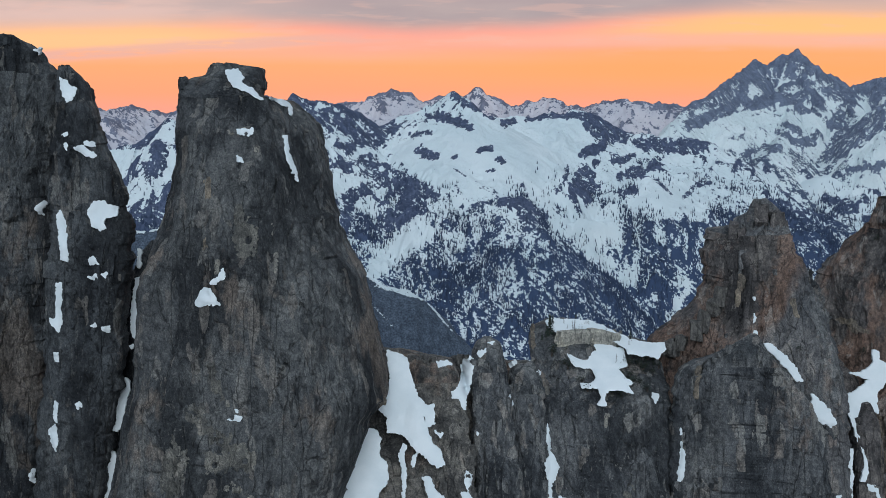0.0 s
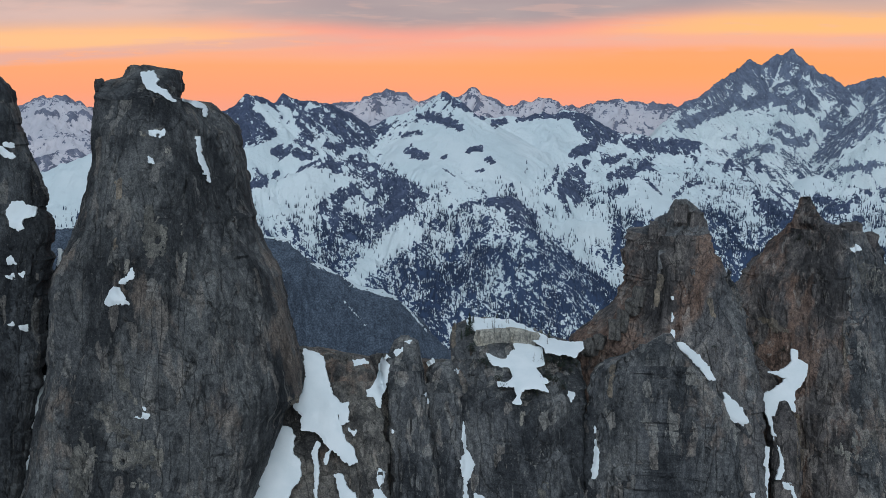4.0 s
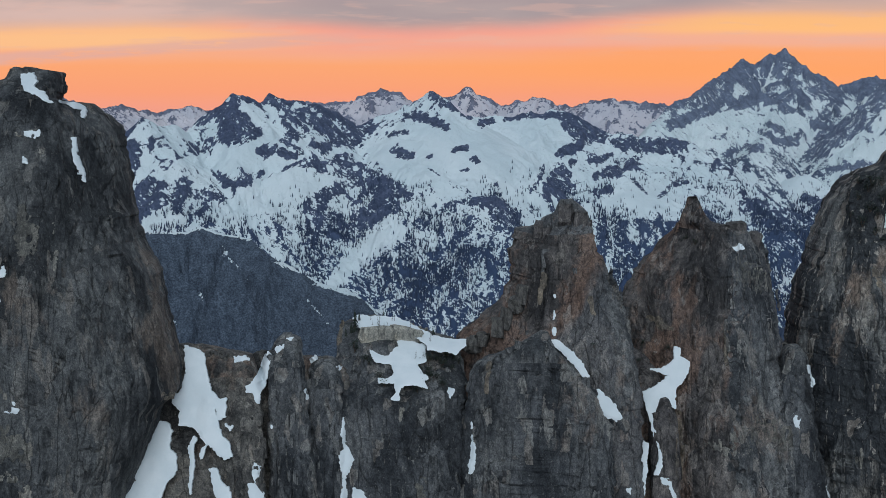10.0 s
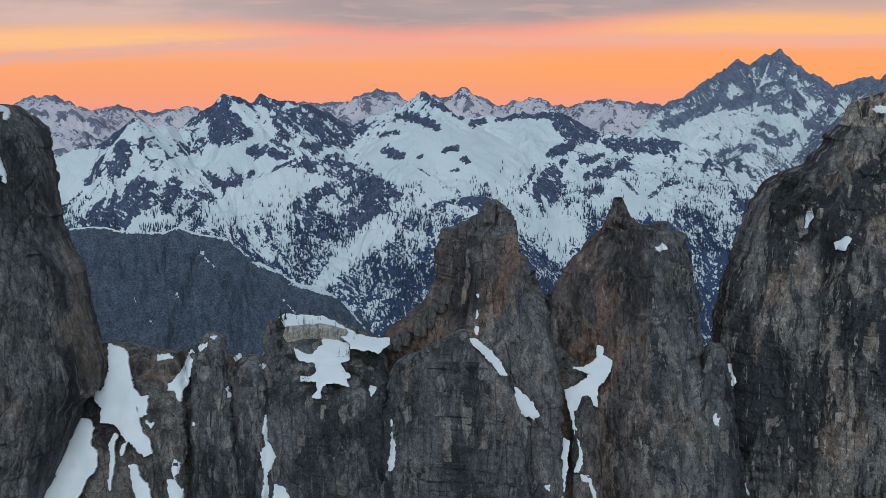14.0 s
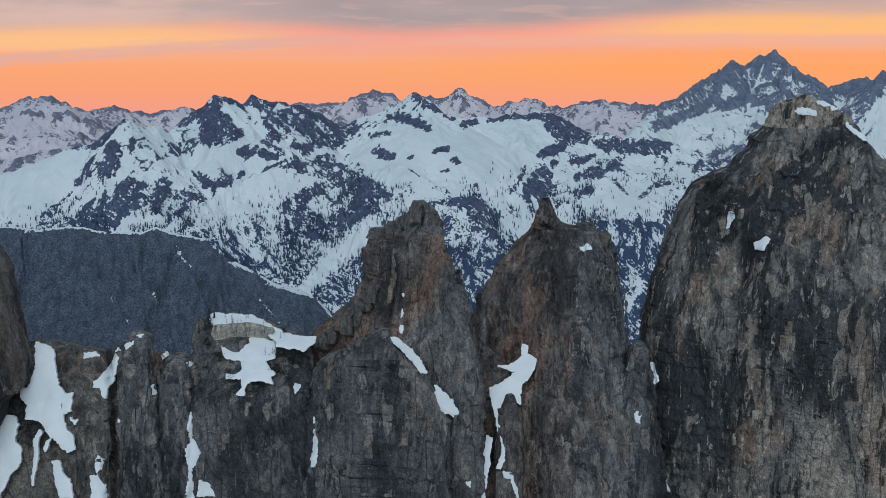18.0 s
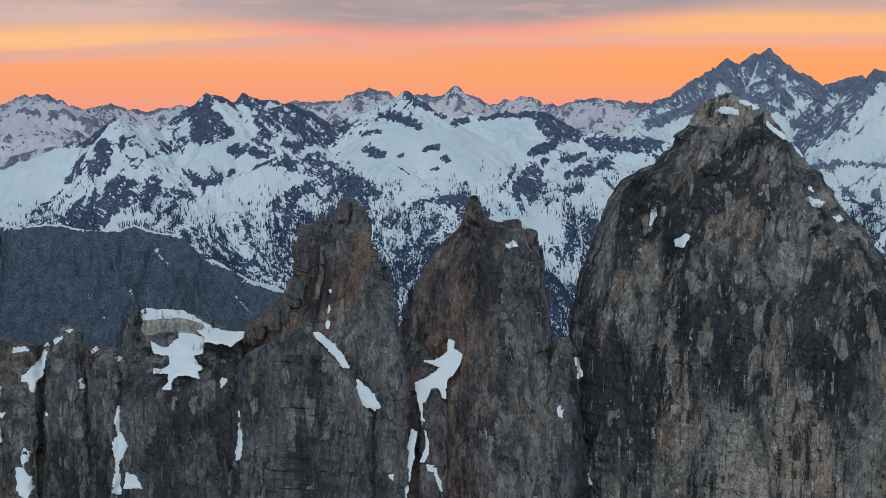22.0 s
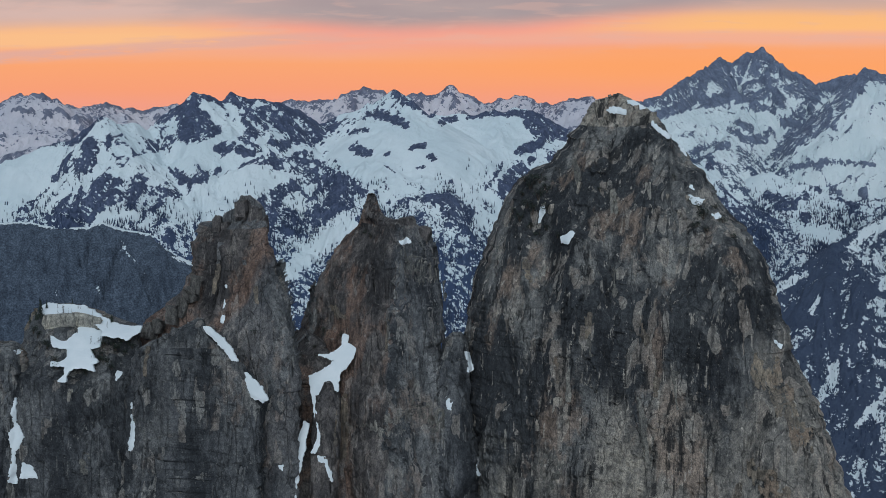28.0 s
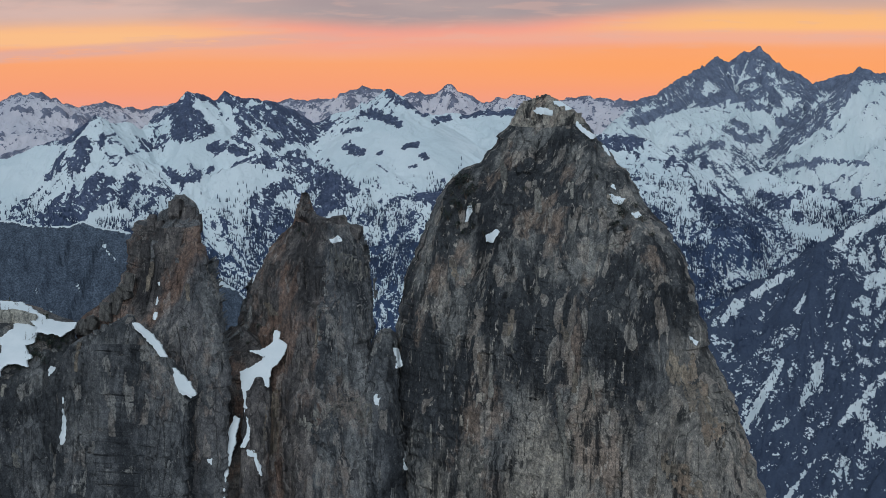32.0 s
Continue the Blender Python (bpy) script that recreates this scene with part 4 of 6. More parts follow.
    for _ in range(reach):
        p = np.pad(low, 1, mode="edge")
        low = np.minimum.reduce([low, p[:-2, 1:-1], p[2:, 1:-1], p[1:-1, :-2], p[1:-1, 2:]])
    Ys = blur(low, soften) - thick * np.clip(-sd / 1.0, 0.3, 1.0)
    quad = ok[:-1, :-1] & ok[1:, :-1] & ok[:-1, 1:] & ok[1:, 1:]
    spread = np.abs(Ys[:-1, :-1] - Ys[1:, 1:]) + np.abs(Ys[1:, :-1] - Ys[:-1, 1:])
    quad &= spread < 22
    made = []
    while quad.any() and len(made) < 4:
        # one piece at a time
        seed = np.unravel_index(np.argmin(np.where(quad, sd[:-1, :-1], 99)), quad.shape)
        piece = np.zeros(quad.shape, bool)
        piece[seed] = True
        size0 = 0
        while piece.sum() > size0:
            size0 = piece.sum()
            for _ in range(6):
                g = piece.copy()
                g[1:] |= piece[:-1]
                g[:-1] |= piece[1:]
                g[:, 1:] |= piece[:, :-1]
                g[:, :-1] |= piece[:, 1:]
                piece = g & quad
        quad = quad & ~piece
        if piece.sum() < 8:
            break
        made.append(skin(name, X, Ys, Z, piece, mat, parent, sd, cell))
    return made


def skin(name, X, Ys, Z, quad, mat, parent, sd, cell):
    """One connected piece of a sheet, with its edge turned back into the rock."""
    used = np.zeros(X.shape, bool)
    for a, b in ((0, 0), (1, 0), (0, 1), (1, 1)):
        used[a:used.shape[0] - 1 + a, b:used.shape[1] - 1 + b] |= quad
    n = used.sum()
    index = np.full(X.shape, -1)
    index[used] = np.arange(n)
    V = np.stack([X[used], Ys[used], Z[used]], -1)
    i, j = np.nonzero(quad)
    F = np.stack([index[i, j], index[i, j + 1], index[i + 1, j + 1], index[i + 1, j]], -1)
    edges = np.concatenate([F[:, [0, 1]], F[:, [1, 2]], F[:, [2, 3]], F[:, [3, 0]]])
    key = np.sort(edges, 1)
    _, first, counts = np.unique(key[:, 0] * (n + 1) + key[:, 1], return_index=True, return_counts=True)
    rim = edges[first[counts == 1]]
    # the rim follows the drawn edge, not the grid
    gz, gx = np.gradient(sd, cell)
    steep = gx[used] ** 2 + gz[used] ** 2 + 1e-3
    on_rim = np.unique(rim)
    for axis, g in ((0, gx[used]), (2, gz[used])):
        V[on_rim, axis] -= np.clip(g * sd[used] / steep, -0.9 * cell, 0.9 * cell)[on_rim]
    V = np.concatenate([V, V, V + (0, 2.2, -0.3)])
    F = np.concatenate([F, np.stack([rim[:, 1] + n, rim[:, 0] + n, rim[:, 0] + 2 * n, rim[:, 1] + 2 * n], -1)])
    kept, F = np.unique(F, return_inverse=True)
    V, F = V[kept], F.reshape(-1, 4)
    c = V.mean(0)
    return mesh_object(name, V, F, mat, (c[0], V[:, 1].max(), V[:, 2].min()), parent, smooth=True)


def snow_patch(outline, label="", plane=None):
    """Snow within an outline of (x, z) on the rock face, or on a sloping plane."""
    xs, zs = [p[0] for p in outline], [p[1] for p in outline]
    wide = min(max(xs) - min(xs), max(zs) - min(zs))
    smooth = label.startswith("smooth")
    for ob in sheet("snow_patch", outline, SNOW, 0.6 if smooth else 0.35, 0.55 if smooth else 0.9, 0.22 if wide < 4 else 0.28 if wide < 12 else 0.36, 4 if wide < 4 else 10, reach=2 if wide < 4 else 4, plane=plane):
        tagged(ob, label or "small patch of old snow on a rock ledge", "snow patch", "snow patches on the rock")


def scar(parent, stroke, mat, label="pale fresh rock scar"):
    for ob in sheet("scar", stroke, mat, 0.30, 2.0, 0.36, 1, parent, tall=5.0):
        tagged(ob, label)


# the floor of the wide gully: how far off, at what height, and its slope
GULLY = (701, 298, 0.74, 0.0, 0.0)
# the snow on the sloping top of the squat buttress
LEDGE = (744, 301.5, 2.4, 0.2, 60.0)
# the snow in the deep couloir beside the slim pillar
DEEP = (697, 300, 0.30, 0.0, 0.0)
# the snow in the forked couloir, and the lower field of the squat buttress
COULOIR = (750, 280, 0.62, 0.0, 0.0)
FIELD = (708.3, 277, 1.62, 0.0, 0.0)
# the snow along the edge of the grey buttress
EDGE = (703, 302, 0.1, 0.0, 0.0)
# the wide gully beside the flat-topped tower
snow_patch([(-23.4, 300.8), (-14.6, 297.8), (-13.3, 292), (-11.5, 286.6), (-9.4, 282.4), (-5.7, 279.9), (-3.4, 280.3), (-3.4, 273.1), (-6.4, 272.4), (-7.8, 276.2), (-5, 267.9), (-1.3, 263.9), (0.9, 258.8), (-2, 257.4), (-8, 261.8), (-11.7, 264.9), (-15.4, 268.9), (-22.5, 270.6), (-22.4, 275.1), (-25.4, 278.2), (-26.8, 281.4), (-30.8, 280.7), (-33.3, 283.5), (-30.7, 286), (-27, 283), (-24.5, 282), (-22.2, 284.5), (-21.7, 290.9)], "broad sheet of snow filling a steep gully", GULLY)
snow_patch([(-35.6, 272), (-27.2, 271.6), (-24.6, 267.9), (-25.8, 262.8), (-22, 258.8), (-22, 251.8), (-24.3, 249.8), (-27.2, 243.9), (-28.8, 236.1), (-46.7, 236.1), (-44.3, 245.4), (-41.2, 248.8), (-38, 250.2), (-40.4, 254.1), (-38.1, 258.7), (-35.8, 261.8), (-35.7, 267.9)], "broad sheet of snow filling a steep gully", GULLY)
snow_patch([(-16.1, 265.9), (-14.4, 264.9), (-15.4, 261.8), (-14.6, 257.8), (-14.8, 249.8), (-14.7, 242.9), (-16.2, 247.8), (-16.5, 257.8), (-17.7, 261.8)], "broad sheet of snow filling a steep gully", GULLY)
snow_patch([(-12.2, 261.8), (-10.4, 262.8), (-11, 257.8), (-12.3, 257.8)], "broad sheet of snow filling a steep gully", GULLY)
snow_patch([(-8, 254.2), (-5.3, 254.8), (-2.8, 250.8), (0.9, 246.9), (2.8, 241), (-2.6, 241), (-6, 247.9)], "broad sheet of snow filling a steep gully", GULLY)
snow_patch([(-3.3, 271), (0, 269.6), (-0.8, 267.9), (-3, 269.4)], "broad sheet of snow filling a steep gully", GULLY)
snow_patch([(-33.9, 279.3), (-31.3, 279.3), (-32.7, 276.5)], "broad sheet of snow filling a steep gully", GULLY)
# strips of snow between the ribs
snow_patch([(-2.9, 295.4), (1.9, 295.3), (3.7, 294), (-1.9, 293.4)])
snow_patch([(8.8, 294.1), (11.2, 297.7), (12.6, 296), (12.2, 287.4), (9.4, 280.4), (9.3, 276.9), (8.1, 278.2), (6.6, 281.5), (3.8, 281.6), (3.4, 284.1), (6.4, 285.7)])
snow_patch([(14, 297.8), (18.7, 300), (19.5, 298.8), (15.3, 296.3)])
snow_patch([(17.4, 301.9), (21.9, 302.4), (21.1, 301.1)])
snow_patch([(26.7, 280.8), (28.3, 281.9), (28.4, 278.9), (30.1, 276.1), (27.7, 277.8)])
snow_patch([(27.6, 291.4), (30.3, 293.5), (31.6, 291.7), (28.6, 290.1)])
snow_patch([(9.2, 255.6), (11.5, 253.2), (11.3, 249.5), (10.4, 247.3), (8.5, 250.3)])
snow_patch([(7.3, 247.3), (10.4, 248.3), (13.8, 243.5), (13.9, 234), (8.4, 239)])
snow_patch([(13.2, 267.9), (15.2, 267), (14.1, 266.1)])
snow_patch([(39, 289.2), (42.1, 287.9), (41.3, 287.4)])
snow_patch([(43.6, 268.2), (44.6, 262.6), (45.1, 258), (46.5, 255.6), (48.4, 250.8), (47, 247.7), (45.4, 244.4), (45.9, 236), (46.6, 230.1), (42.9, 231.1), (43.3, 237.1), (43.7, 244.4), (41.8, 252.7), (43.7, 255.8), (43.2, 263.1)])
snow_patch([(48.5, 239.3), (52.5, 237.6), (54.9, 231.9), (47.5, 232.6)])
snow_patch([(99.1, 262), (100.5, 256.1), (100.1, 246.6), (98.1, 244.8), (97.2, 248.9), (98.7, 252.4)])
snow_patch([(98.7, 269.1), (99.8, 265.6), (98.7, 264.1)])
snow_patch([(88.7, 279.8), (91.9, 279.4), (91, 276.9), (89.5, 276.1), (87.7, 278.3)])
snow_patch([(91.1, 274.8), (92.6, 272.5), (91.1, 271.9)])
# the lower snowfield of the squat buttress
snow_patch([(54.1, 293.5), (53.9, 295.7), (55.3, 296.6), (57.5, 295.5), (61.4, 295.7), (64.3, 296.8), (67.3, 298.1), (70.1, 298.6), (73.3, 297.7), (75.8, 296.6), (78, 296.2), (78.7, 293.6), (78.9, 289.9), (75.3, 288.7), (78, 285.5), (81, 284), (78.1, 283.4), (79.9, 280.7), (76.6, 281.3), (73.4, 281.7), (69.6, 281.3), (68.3, 279.9), (67.3, 278.8), (68.3, 276.2), (64.1, 276.8), (66.3, 279.4), (65.4, 282.3), (62.3, 282.3), (58.9, 282.5), (58.2, 283.9), (62.3, 284), (65.2, 285.9), (63.4, 289), (60.2, 289.2), (56.7, 289.6), (54.9, 290.9)], "smooth snowfield below a pale slab on a rock ledge", FIELD)
# the sloping top of the squat buttress
snow_patch([(45.1, 306.6), (47.9, 307.4), (58, 306.9), (64.8, 306.3), (70.8, 304.6), (77.2, 301.6), (83.1, 299.6), (88.7, 298.5), (96.3, 298.2), (96.3, 296), (94, 294.4), (91.9, 293.1), (90, 293.5), (87.7, 294.3), (85.2, 294), (81.6, 294.8), (79.4, 294.7), (79, 296.3), (76, 298.1), (73.2, 299.8), (70.7, 301.7), (62.7, 302.2), (51, 302.4), (47.1, 303.5)], "smooth snowfield on a sloping ledge with small trees", LEDGE)
# edge of the grey buttress
snow_patch([(132.5, 303.4), (135.6, 303.2), (141.6, 298.4), (145.8, 293.7), (148.9, 287.1), (146, 287.4), (143.4, 291.4), (139.2, 296.1), (134.4, 300.1)], "narrow band of snow along a rock edge", EDGE)
snow_patch([(152.2, 282.4), (156.2, 279.6), (160.5, 274.9), (163.1, 269.9), (160.5, 268.8), (154.1, 271.8), (153.1, 275.6)], "narrow band of snow along a rock edge", EDGE)
snow_patch([(135.8, 310.8), (136.8, 309.1), (135.3, 306.8)], "narrow band of snow along a rock edge")
snow_patch([(134.9, 304.3), (136.8, 303.8), (136.1, 300.6), (135, 301.5)], "narrow band of snow along a rock edge")
snow_patch([(135.3, 317.7), (136.6, 317.7), (136.4, 315.4)], "narrow band of snow along a rock edge")
# forked couloir of the pointed tower
snow_patch([(191.1, 292.7), (194, 292.2), (194.3, 288.3), (197.8, 286), (197.2, 281.9), (194.7, 278.1), (190.8, 274.3), (190.8, 266.7), (188.5, 267.9), (187, 270.4), (184.1, 271.2), (181.7, 266.6), (183.1, 260.4), (184.6, 255.5), (183.2, 248.1), (183.1, 243.2), (181.2, 239.8), (179.2, 240.5), (182, 246.8), (180.8, 254.2), (179.1, 259.1), (177.6, 266.6), (175.6, 274.1), (179.7, 275.4), (185, 278), (187.6, 280.6), (182.4, 282.3), (180.4, 283.1), (187.3, 284.4), (191.2, 287.5)], "forked snow patch in a couloir below a pointed tower", COULOIR)
snow_patch([(174.8, 254.1), (177.9, 252.9), (176.4, 241.9), (174.5, 232.2), (173.2, 222.7), (171.8, 214.4), (168.6, 214.4), (170.1, 227.4), (172.3, 239.4), (173.2, 248)], "forked snow patch in a couloir below a pointed tower", COULOIR)
snow_patch([(182.3, 239.2), (186.6, 237.6), (189.1, 231.1), (191.4, 219.4), (191.2, 221.7), (187.8, 228.9), (185.6, 235.5), (182.6, 236.4)], "forked snow patch in a couloir below a pointed tower")
snow_patch([(165.9, 236.8), (167.9, 237.3), (167.8, 234)], "forked snow patch in a couloir below a pointed tower")
snow_patch([(173.6, 223.3), (173.7, 220.1), (172.4, 214.8), (174, 219.1)], "forked snow patch in a couloir below a pointed tower")
snow_patch([(218.1, 337.8), (222.3, 339.2), (224.1, 336.8), (219.9, 335.7)], "forked snow patch in a couloir below a pointed tower")
# ledges of the bell-shaped tower
snow_patch([(319.4, 401.7), (322.7, 403.1), (328.7, 401.7), (328.1, 399.5), (321.3, 399.7)])
snow_patch([(340.1, 396.5), (344.1, 393.5), (349.8, 389), (347.7, 387.9), (343.4, 390.9), (340, 394.4)])
snow_patch([(328.3, 406.4), (332.5, 405.9), (338.1, 402.5), (335.6, 401.2), (331, 404.2)])
snow_patch([(355.6, 362.1), (360, 361.3), (363.6, 360.4), (359.7, 357.6), (357.3, 358.8)])
snow_patch([(365.2, 353.9), (368.7, 354.9), (370.1, 352.7), (367.1, 351.2)])
snow_patch([(296.9, 341.6), (301.8, 345), (303.4, 343.6), (299.9, 338.5), (296.9, 338.8)])
snow_patch([(287.4, 354.9), (289.1, 355.9), (289.4, 352.6), (287.5, 348.1), (286.1, 346.5), (286.6, 350.9)])
snow_patch([(251.1, 284.9), (252.8, 284.9), (255, 276), (252.7, 275.5)])
snow_patch([(390.2, 300), (394.7, 297.3), (393.1, 295.9)])
snow_patch([(559.7, 45.7), (579, 43.2), (579.2, 34.2), (560.9, 35)])
snow_patch([(257, 234.1), (258.8, 228.1), (257.4, 229)])
snow_patch([(242.6, 265), (245.4, 263.6), (244.9, 258.1), (243, 259.7)])
snow_patch([(356.3, 365.9), (357.9, 367.2), (358.3, 364.7)])
snow_patch([(352.5, 385.3), (355.6, 383.4), (356.4, 380), (353.7, 381.9)])
# summit and ledges of the flat-topped tower
snow_patch([(-86.7, 415.1), (-82.1, 415.6), (-78.1, 412.3), (-79.1, 410.4), (-74.1, 407), (-69.9, 403.4), (-72.1, 403.8), (-77.9, 407), (-82.1, 408.5), (-84.6, 410.9)])
snow_patch([(-79.5, 391.8), (-73.6, 392.7), (-72.6, 390.3), (-74.8, 389), (-79.1, 390.1)])
snow_patch([(-80.3, 382.8), (-77.9, 381.8), (-75.1, 379.3), (-78.2, 379.8)])
snow_patch([(-62.8, 389.7), (-60.9, 389.4), (-59.9, 383.4), (-58.5, 380), (-56.5, 374.4), (-56.4, 371.7), (-58.4, 375.7), (-60.4, 380.2), (-61.9, 385.7)])
snow_patch([(-67.5, 404.1), (-63.9, 403), (-61.4, 402.5), (-59.7, 397.9), (-60.2, 396.8), (-61.6, 400.2), (-64.7, 402)])
snow_patch([(-92.9, 327.7), (-89, 333.7), (-86.6, 333.2), (-84.9, 329.6), (-82.8, 326.7), (-87.7, 327), (-91.5, 325.8)])
snow_patch([(-86.5, 334.9), (-81.9, 340.4), (-81.2, 336.9), (-84.6, 334.6)])
snow_patch([(-79.7, 285.4), (-76.6, 287.2), (-74.5, 286.7), (-75.1, 284.9)])
snow_patch([(-77.3, 289.5), (-75.1, 289.1), (-75.5, 287.4)])
# ledges of the slim pillar and the tower beside it
snow_patch([(-156.9, 413.1), (-154.5, 411.9), (-152.8, 409.6), (-149.6, 408.5), (-150.5, 402.7), (-153, 402), (-155.5, 406.2)])
snow_patch([(-169.4, 424.2), (-166.7, 425.2), (-167.7, 421.7), (-168.3, 422.3)])
snow_patch([(-154.1, 389), (-151.5, 391.5), (-151.4, 388.3)])
snow_patch([(-153.5, 385.6), (-152, 386.5), (-151.6, 381.5)])
snow_patch([(-149.4, 384), (-147.3, 385.6), (-143, 383.3), (-140, 381), (-141.7, 380.1), (-146.4, 381.7)])
snow_patch([(-145.9, 386.7), (-141, 386.2), (-141.2, 384.6), (-145.2, 385.1)])
snow_patch([(-168.4, 358.6), (-165.2, 361.8), (-164.1, 360.2), (-165.9, 358.4), (-165.6, 355.8), (-167.3, 356.3)])
snow_patch([(-143.7, 358.4), (-141.2, 362.4), (-136.8, 362.9), (-135.5, 361.3), (-131.2, 360.5), (-131.1, 357.2), (-135.3, 356.1), (-136.8, 353.9), (-135, 351.8), (-137.5, 350.9), (-141.4, 352.7), (-142.3, 356.1)])
snow_patch([(-142.8, 339.4), (-140.2, 340.8), (-137.4, 337.8), (-141.4, 337.4)])
snow_patch([(-142.4, 332.6), (-138.6, 333.8), (-137.9, 331.4), (-141.4, 331.5)])
snow_patch([(-136.5, 334), (-134.4, 334.4), (-134.8, 332)])
snow_patch([(-141.9, 313.1), (-139.3, 314.3), (-138.7, 312.4)])
snow_patch([(-137, 312.4), (-133.6, 313), (-133.6, 309.8), (-135.3, 310.2)])
snow_patch([(-169.3, 250.5), (-168.8, 252.8), (-167.6, 252), (-168, 246.7), (-169.5, 247.9)])
snow_patch([(-146.2, 282.7), (-144.4, 284.1), (-143.9, 281.6), (-145.4, 281.1)])
# couloirs beside the slim pillar
snow_patch([(-156.2, 357.2), (-154.4, 359.2), (-152, 352.6), (-150.8, 343.9), (-150.5, 338.6), (-153.5, 339.5), (-154.7, 348.3)], "long strip of snow in a deep couloir between rock towers")
snow_patch([(-155.2, 330.4), (-152.8, 330.1), (-153.1, 321.3), (-152.7, 313.6), (-153.6, 310.6), (-156.4, 313.5), (-157.5, 316.9), (-155.1, 315.9), (-155.2, 323.6)], "long strip of snow in a deep couloir between rock towers")
snow_patch([(-155.5, 302.5), (-153.5, 302.8), (-153.9, 299.2), (-155.3, 299.9)], "long strip of snow in a deep couloir between rock towers")
snow_patch([(-154.9, 283.6), (-153.5, 282.8), (-153.6, 275.5), (-154.9, 276.7)], "long strip of snow in a deep couloir between rock towers")
snow_patch([(-157.2, 272.3), (-154.7, 274.5), (-153.3, 268), (-154.1, 262.7), (-156.2, 266.5)], "long strip of snow in a deep couloir between rock towers")
snow_patch([(-127.3, 341.9), (-125.6, 341.2), (-125.6, 333.4), (-126.8, 334.8)], "long strip of snow in a deep couloir between rock towers", DEEP)
snow_patch([(-127.8, 330), (-125.4, 330.4), (-124.6, 321.3), (-123.3, 317.9), (-123.9, 307.8), (-126.3, 305.7), (-127.8, 306.6), (-128.6, 314.5)], "long strip of snow in a deep couloir between rock towers", DEEP)
snow_patch([(-128.8, 302.6), (-127.2, 303.9), (-126.4, 302.1), (-128, 301.2)], "long strip of snow in a deep couloir between rock towers", DEEP)
snow_patch([(-129.9, 290.1), (-127.8, 289), (-128.9, 282.1), (-130.5, 270.8), (-132.3, 269.3), (-134.3, 269.3), (-132.9, 274.3), (-133.7, 276.5), (-131.9, 283.2)], "long strip of snow in a deep couloir between rock towers", DEEP)
snow_patch([(-134.5, 261.4), (-131.9, 260.7), (-132.5, 252.4), (-134.6, 243.7), (-136.5, 238.3), (-137.4, 238.3), (-137, 244.8), (-135.7, 252.4)], "long strip of snow in a deep couloir between rock towers", DEEP)
# fresh scars in the faces
scar(north, [(-75.9, 359.3, 2.1), (-74.5, 352.9, 3.0), (-72.9, 347.6, 1.3)], PALE)
scar(north, [(-64.7, 356.1, 1.3), (-64.4, 349.7, 0.8)], PALE)
scar(north, [(-62.9, 344.4, 2.5), (-62.3, 339.5, 1.9)], PALE)
scar(north, [(-83.9, 342.3, 1.5), (-84.6, 339.1, 1.1)], PALE)
scar(north, [(-99.6, 276.8, 1.9), (-100.8, 280.1, 1.3)], PALE)
scar(north, [(-85.3, 270.3, 3.4), (-77.8, 271.4, 2.1)], PALE)
scar(north, [(-81.9, 390.3, 1.9), (-76.7, 391.6, 1.1)], PALE)
scar(north, [(-71.5, 384.6, 1.5), (-72.6, 379.4, 1.1)], PALE)
scar(north, [(-89.5, 372.0, 1.3), (-88.3, 366.7, 1.7)], TAN, "rusty tan rock scar")
scar(north, [(-27.5, 287.6, 1.9), (-23.3, 284.4, 1.3)], TAN, "rusty tan rock scar")
scar(north, [(-89.3, 354.0, 1.1), (-89.8, 347.6, 1.3)], TAN, "rusty tan rock scar")
scar(north, [(-90.0, 286.0, 2.2), (-82.5, 277.5, 3.6), (-74.0, 271.0, 2.6)], PALE)
scar(north, [(-98.5, 274.0, 2.0), (-100.0, 262.0, 2.6), (-98.0, 251.0, 2.0)], PALE)
scar(north, [(-76.0, 262.0, 3.0), (-71.0, 252.0, 2.4)], PALE)
scar(north, [(-86.0, 305.0, 1.6), (-84.0, 297.0, 2.0), (-80.0, 291.0, 1.2)], PALE)
scar(squat, [(54.1, 300.2, 2.2), (61.6, 299.7, 3.2), (69.1, 300.8, 2.7), (76.6, 298.0, 1.7)], PALE)
scar(squat, [(69.1, 271.4, 1.2), (68.0, 267.8, 0.9)], PALE)
scar(squat, [(77.7, 243.7, 2.1), (77.3, 236.4, 2.1)], PALE)
scar(squat, [(40.5, 303.7, 1.2), (39.8, 296.5, 1.2)], TAN, "rusty tan rock scar")
scar(buttress, [(128.3, 273.4, 1.6), (129.5, 262.9, 1.9), (128.1, 255.0, 1.2)], PALE)
scar(buttress, [(111.0, 252.2, 1.4), (109.6, 244.3, 1.6)], PALE)
scar(buttress, [(137.4, 263.0, 1.6)], PALE)
scar(buttress, [(118.7, 239.1, 2.3)], PALE)
scar(red, [(131.8, 324.9, 2.4), (129.5, 314.0, 1.7)], TAN, "rusty tan rock scar")
scar(red, [(152.1, 316.8, 1.7), (153.4, 310.0, 1.5)], TAN, "rusty tan rock scar")
scar(red, [(106.9, 292.1, 1.5), (105.4, 281.1, 1.2)], TAN, "rusty tan rock scar")
scar(pointed, [(225.1, 326.6, 5.4), (231.9, 322.6, 3.4)], PALE)
scar(pointed, [(215.5, 253.2, 4.9), (227.7, 258.7, 4.4), (237.2, 254.7, 3.9)], PALE)
scar(pointed, [(204.7, 251.7, 2.2), (218.2, 247.7, 2.0)], PALE)
scar(pointed, [(213.1, 303.0, 1.0), (213.6, 286.6, 1.0)], TAN, "rusty tan rock scar")
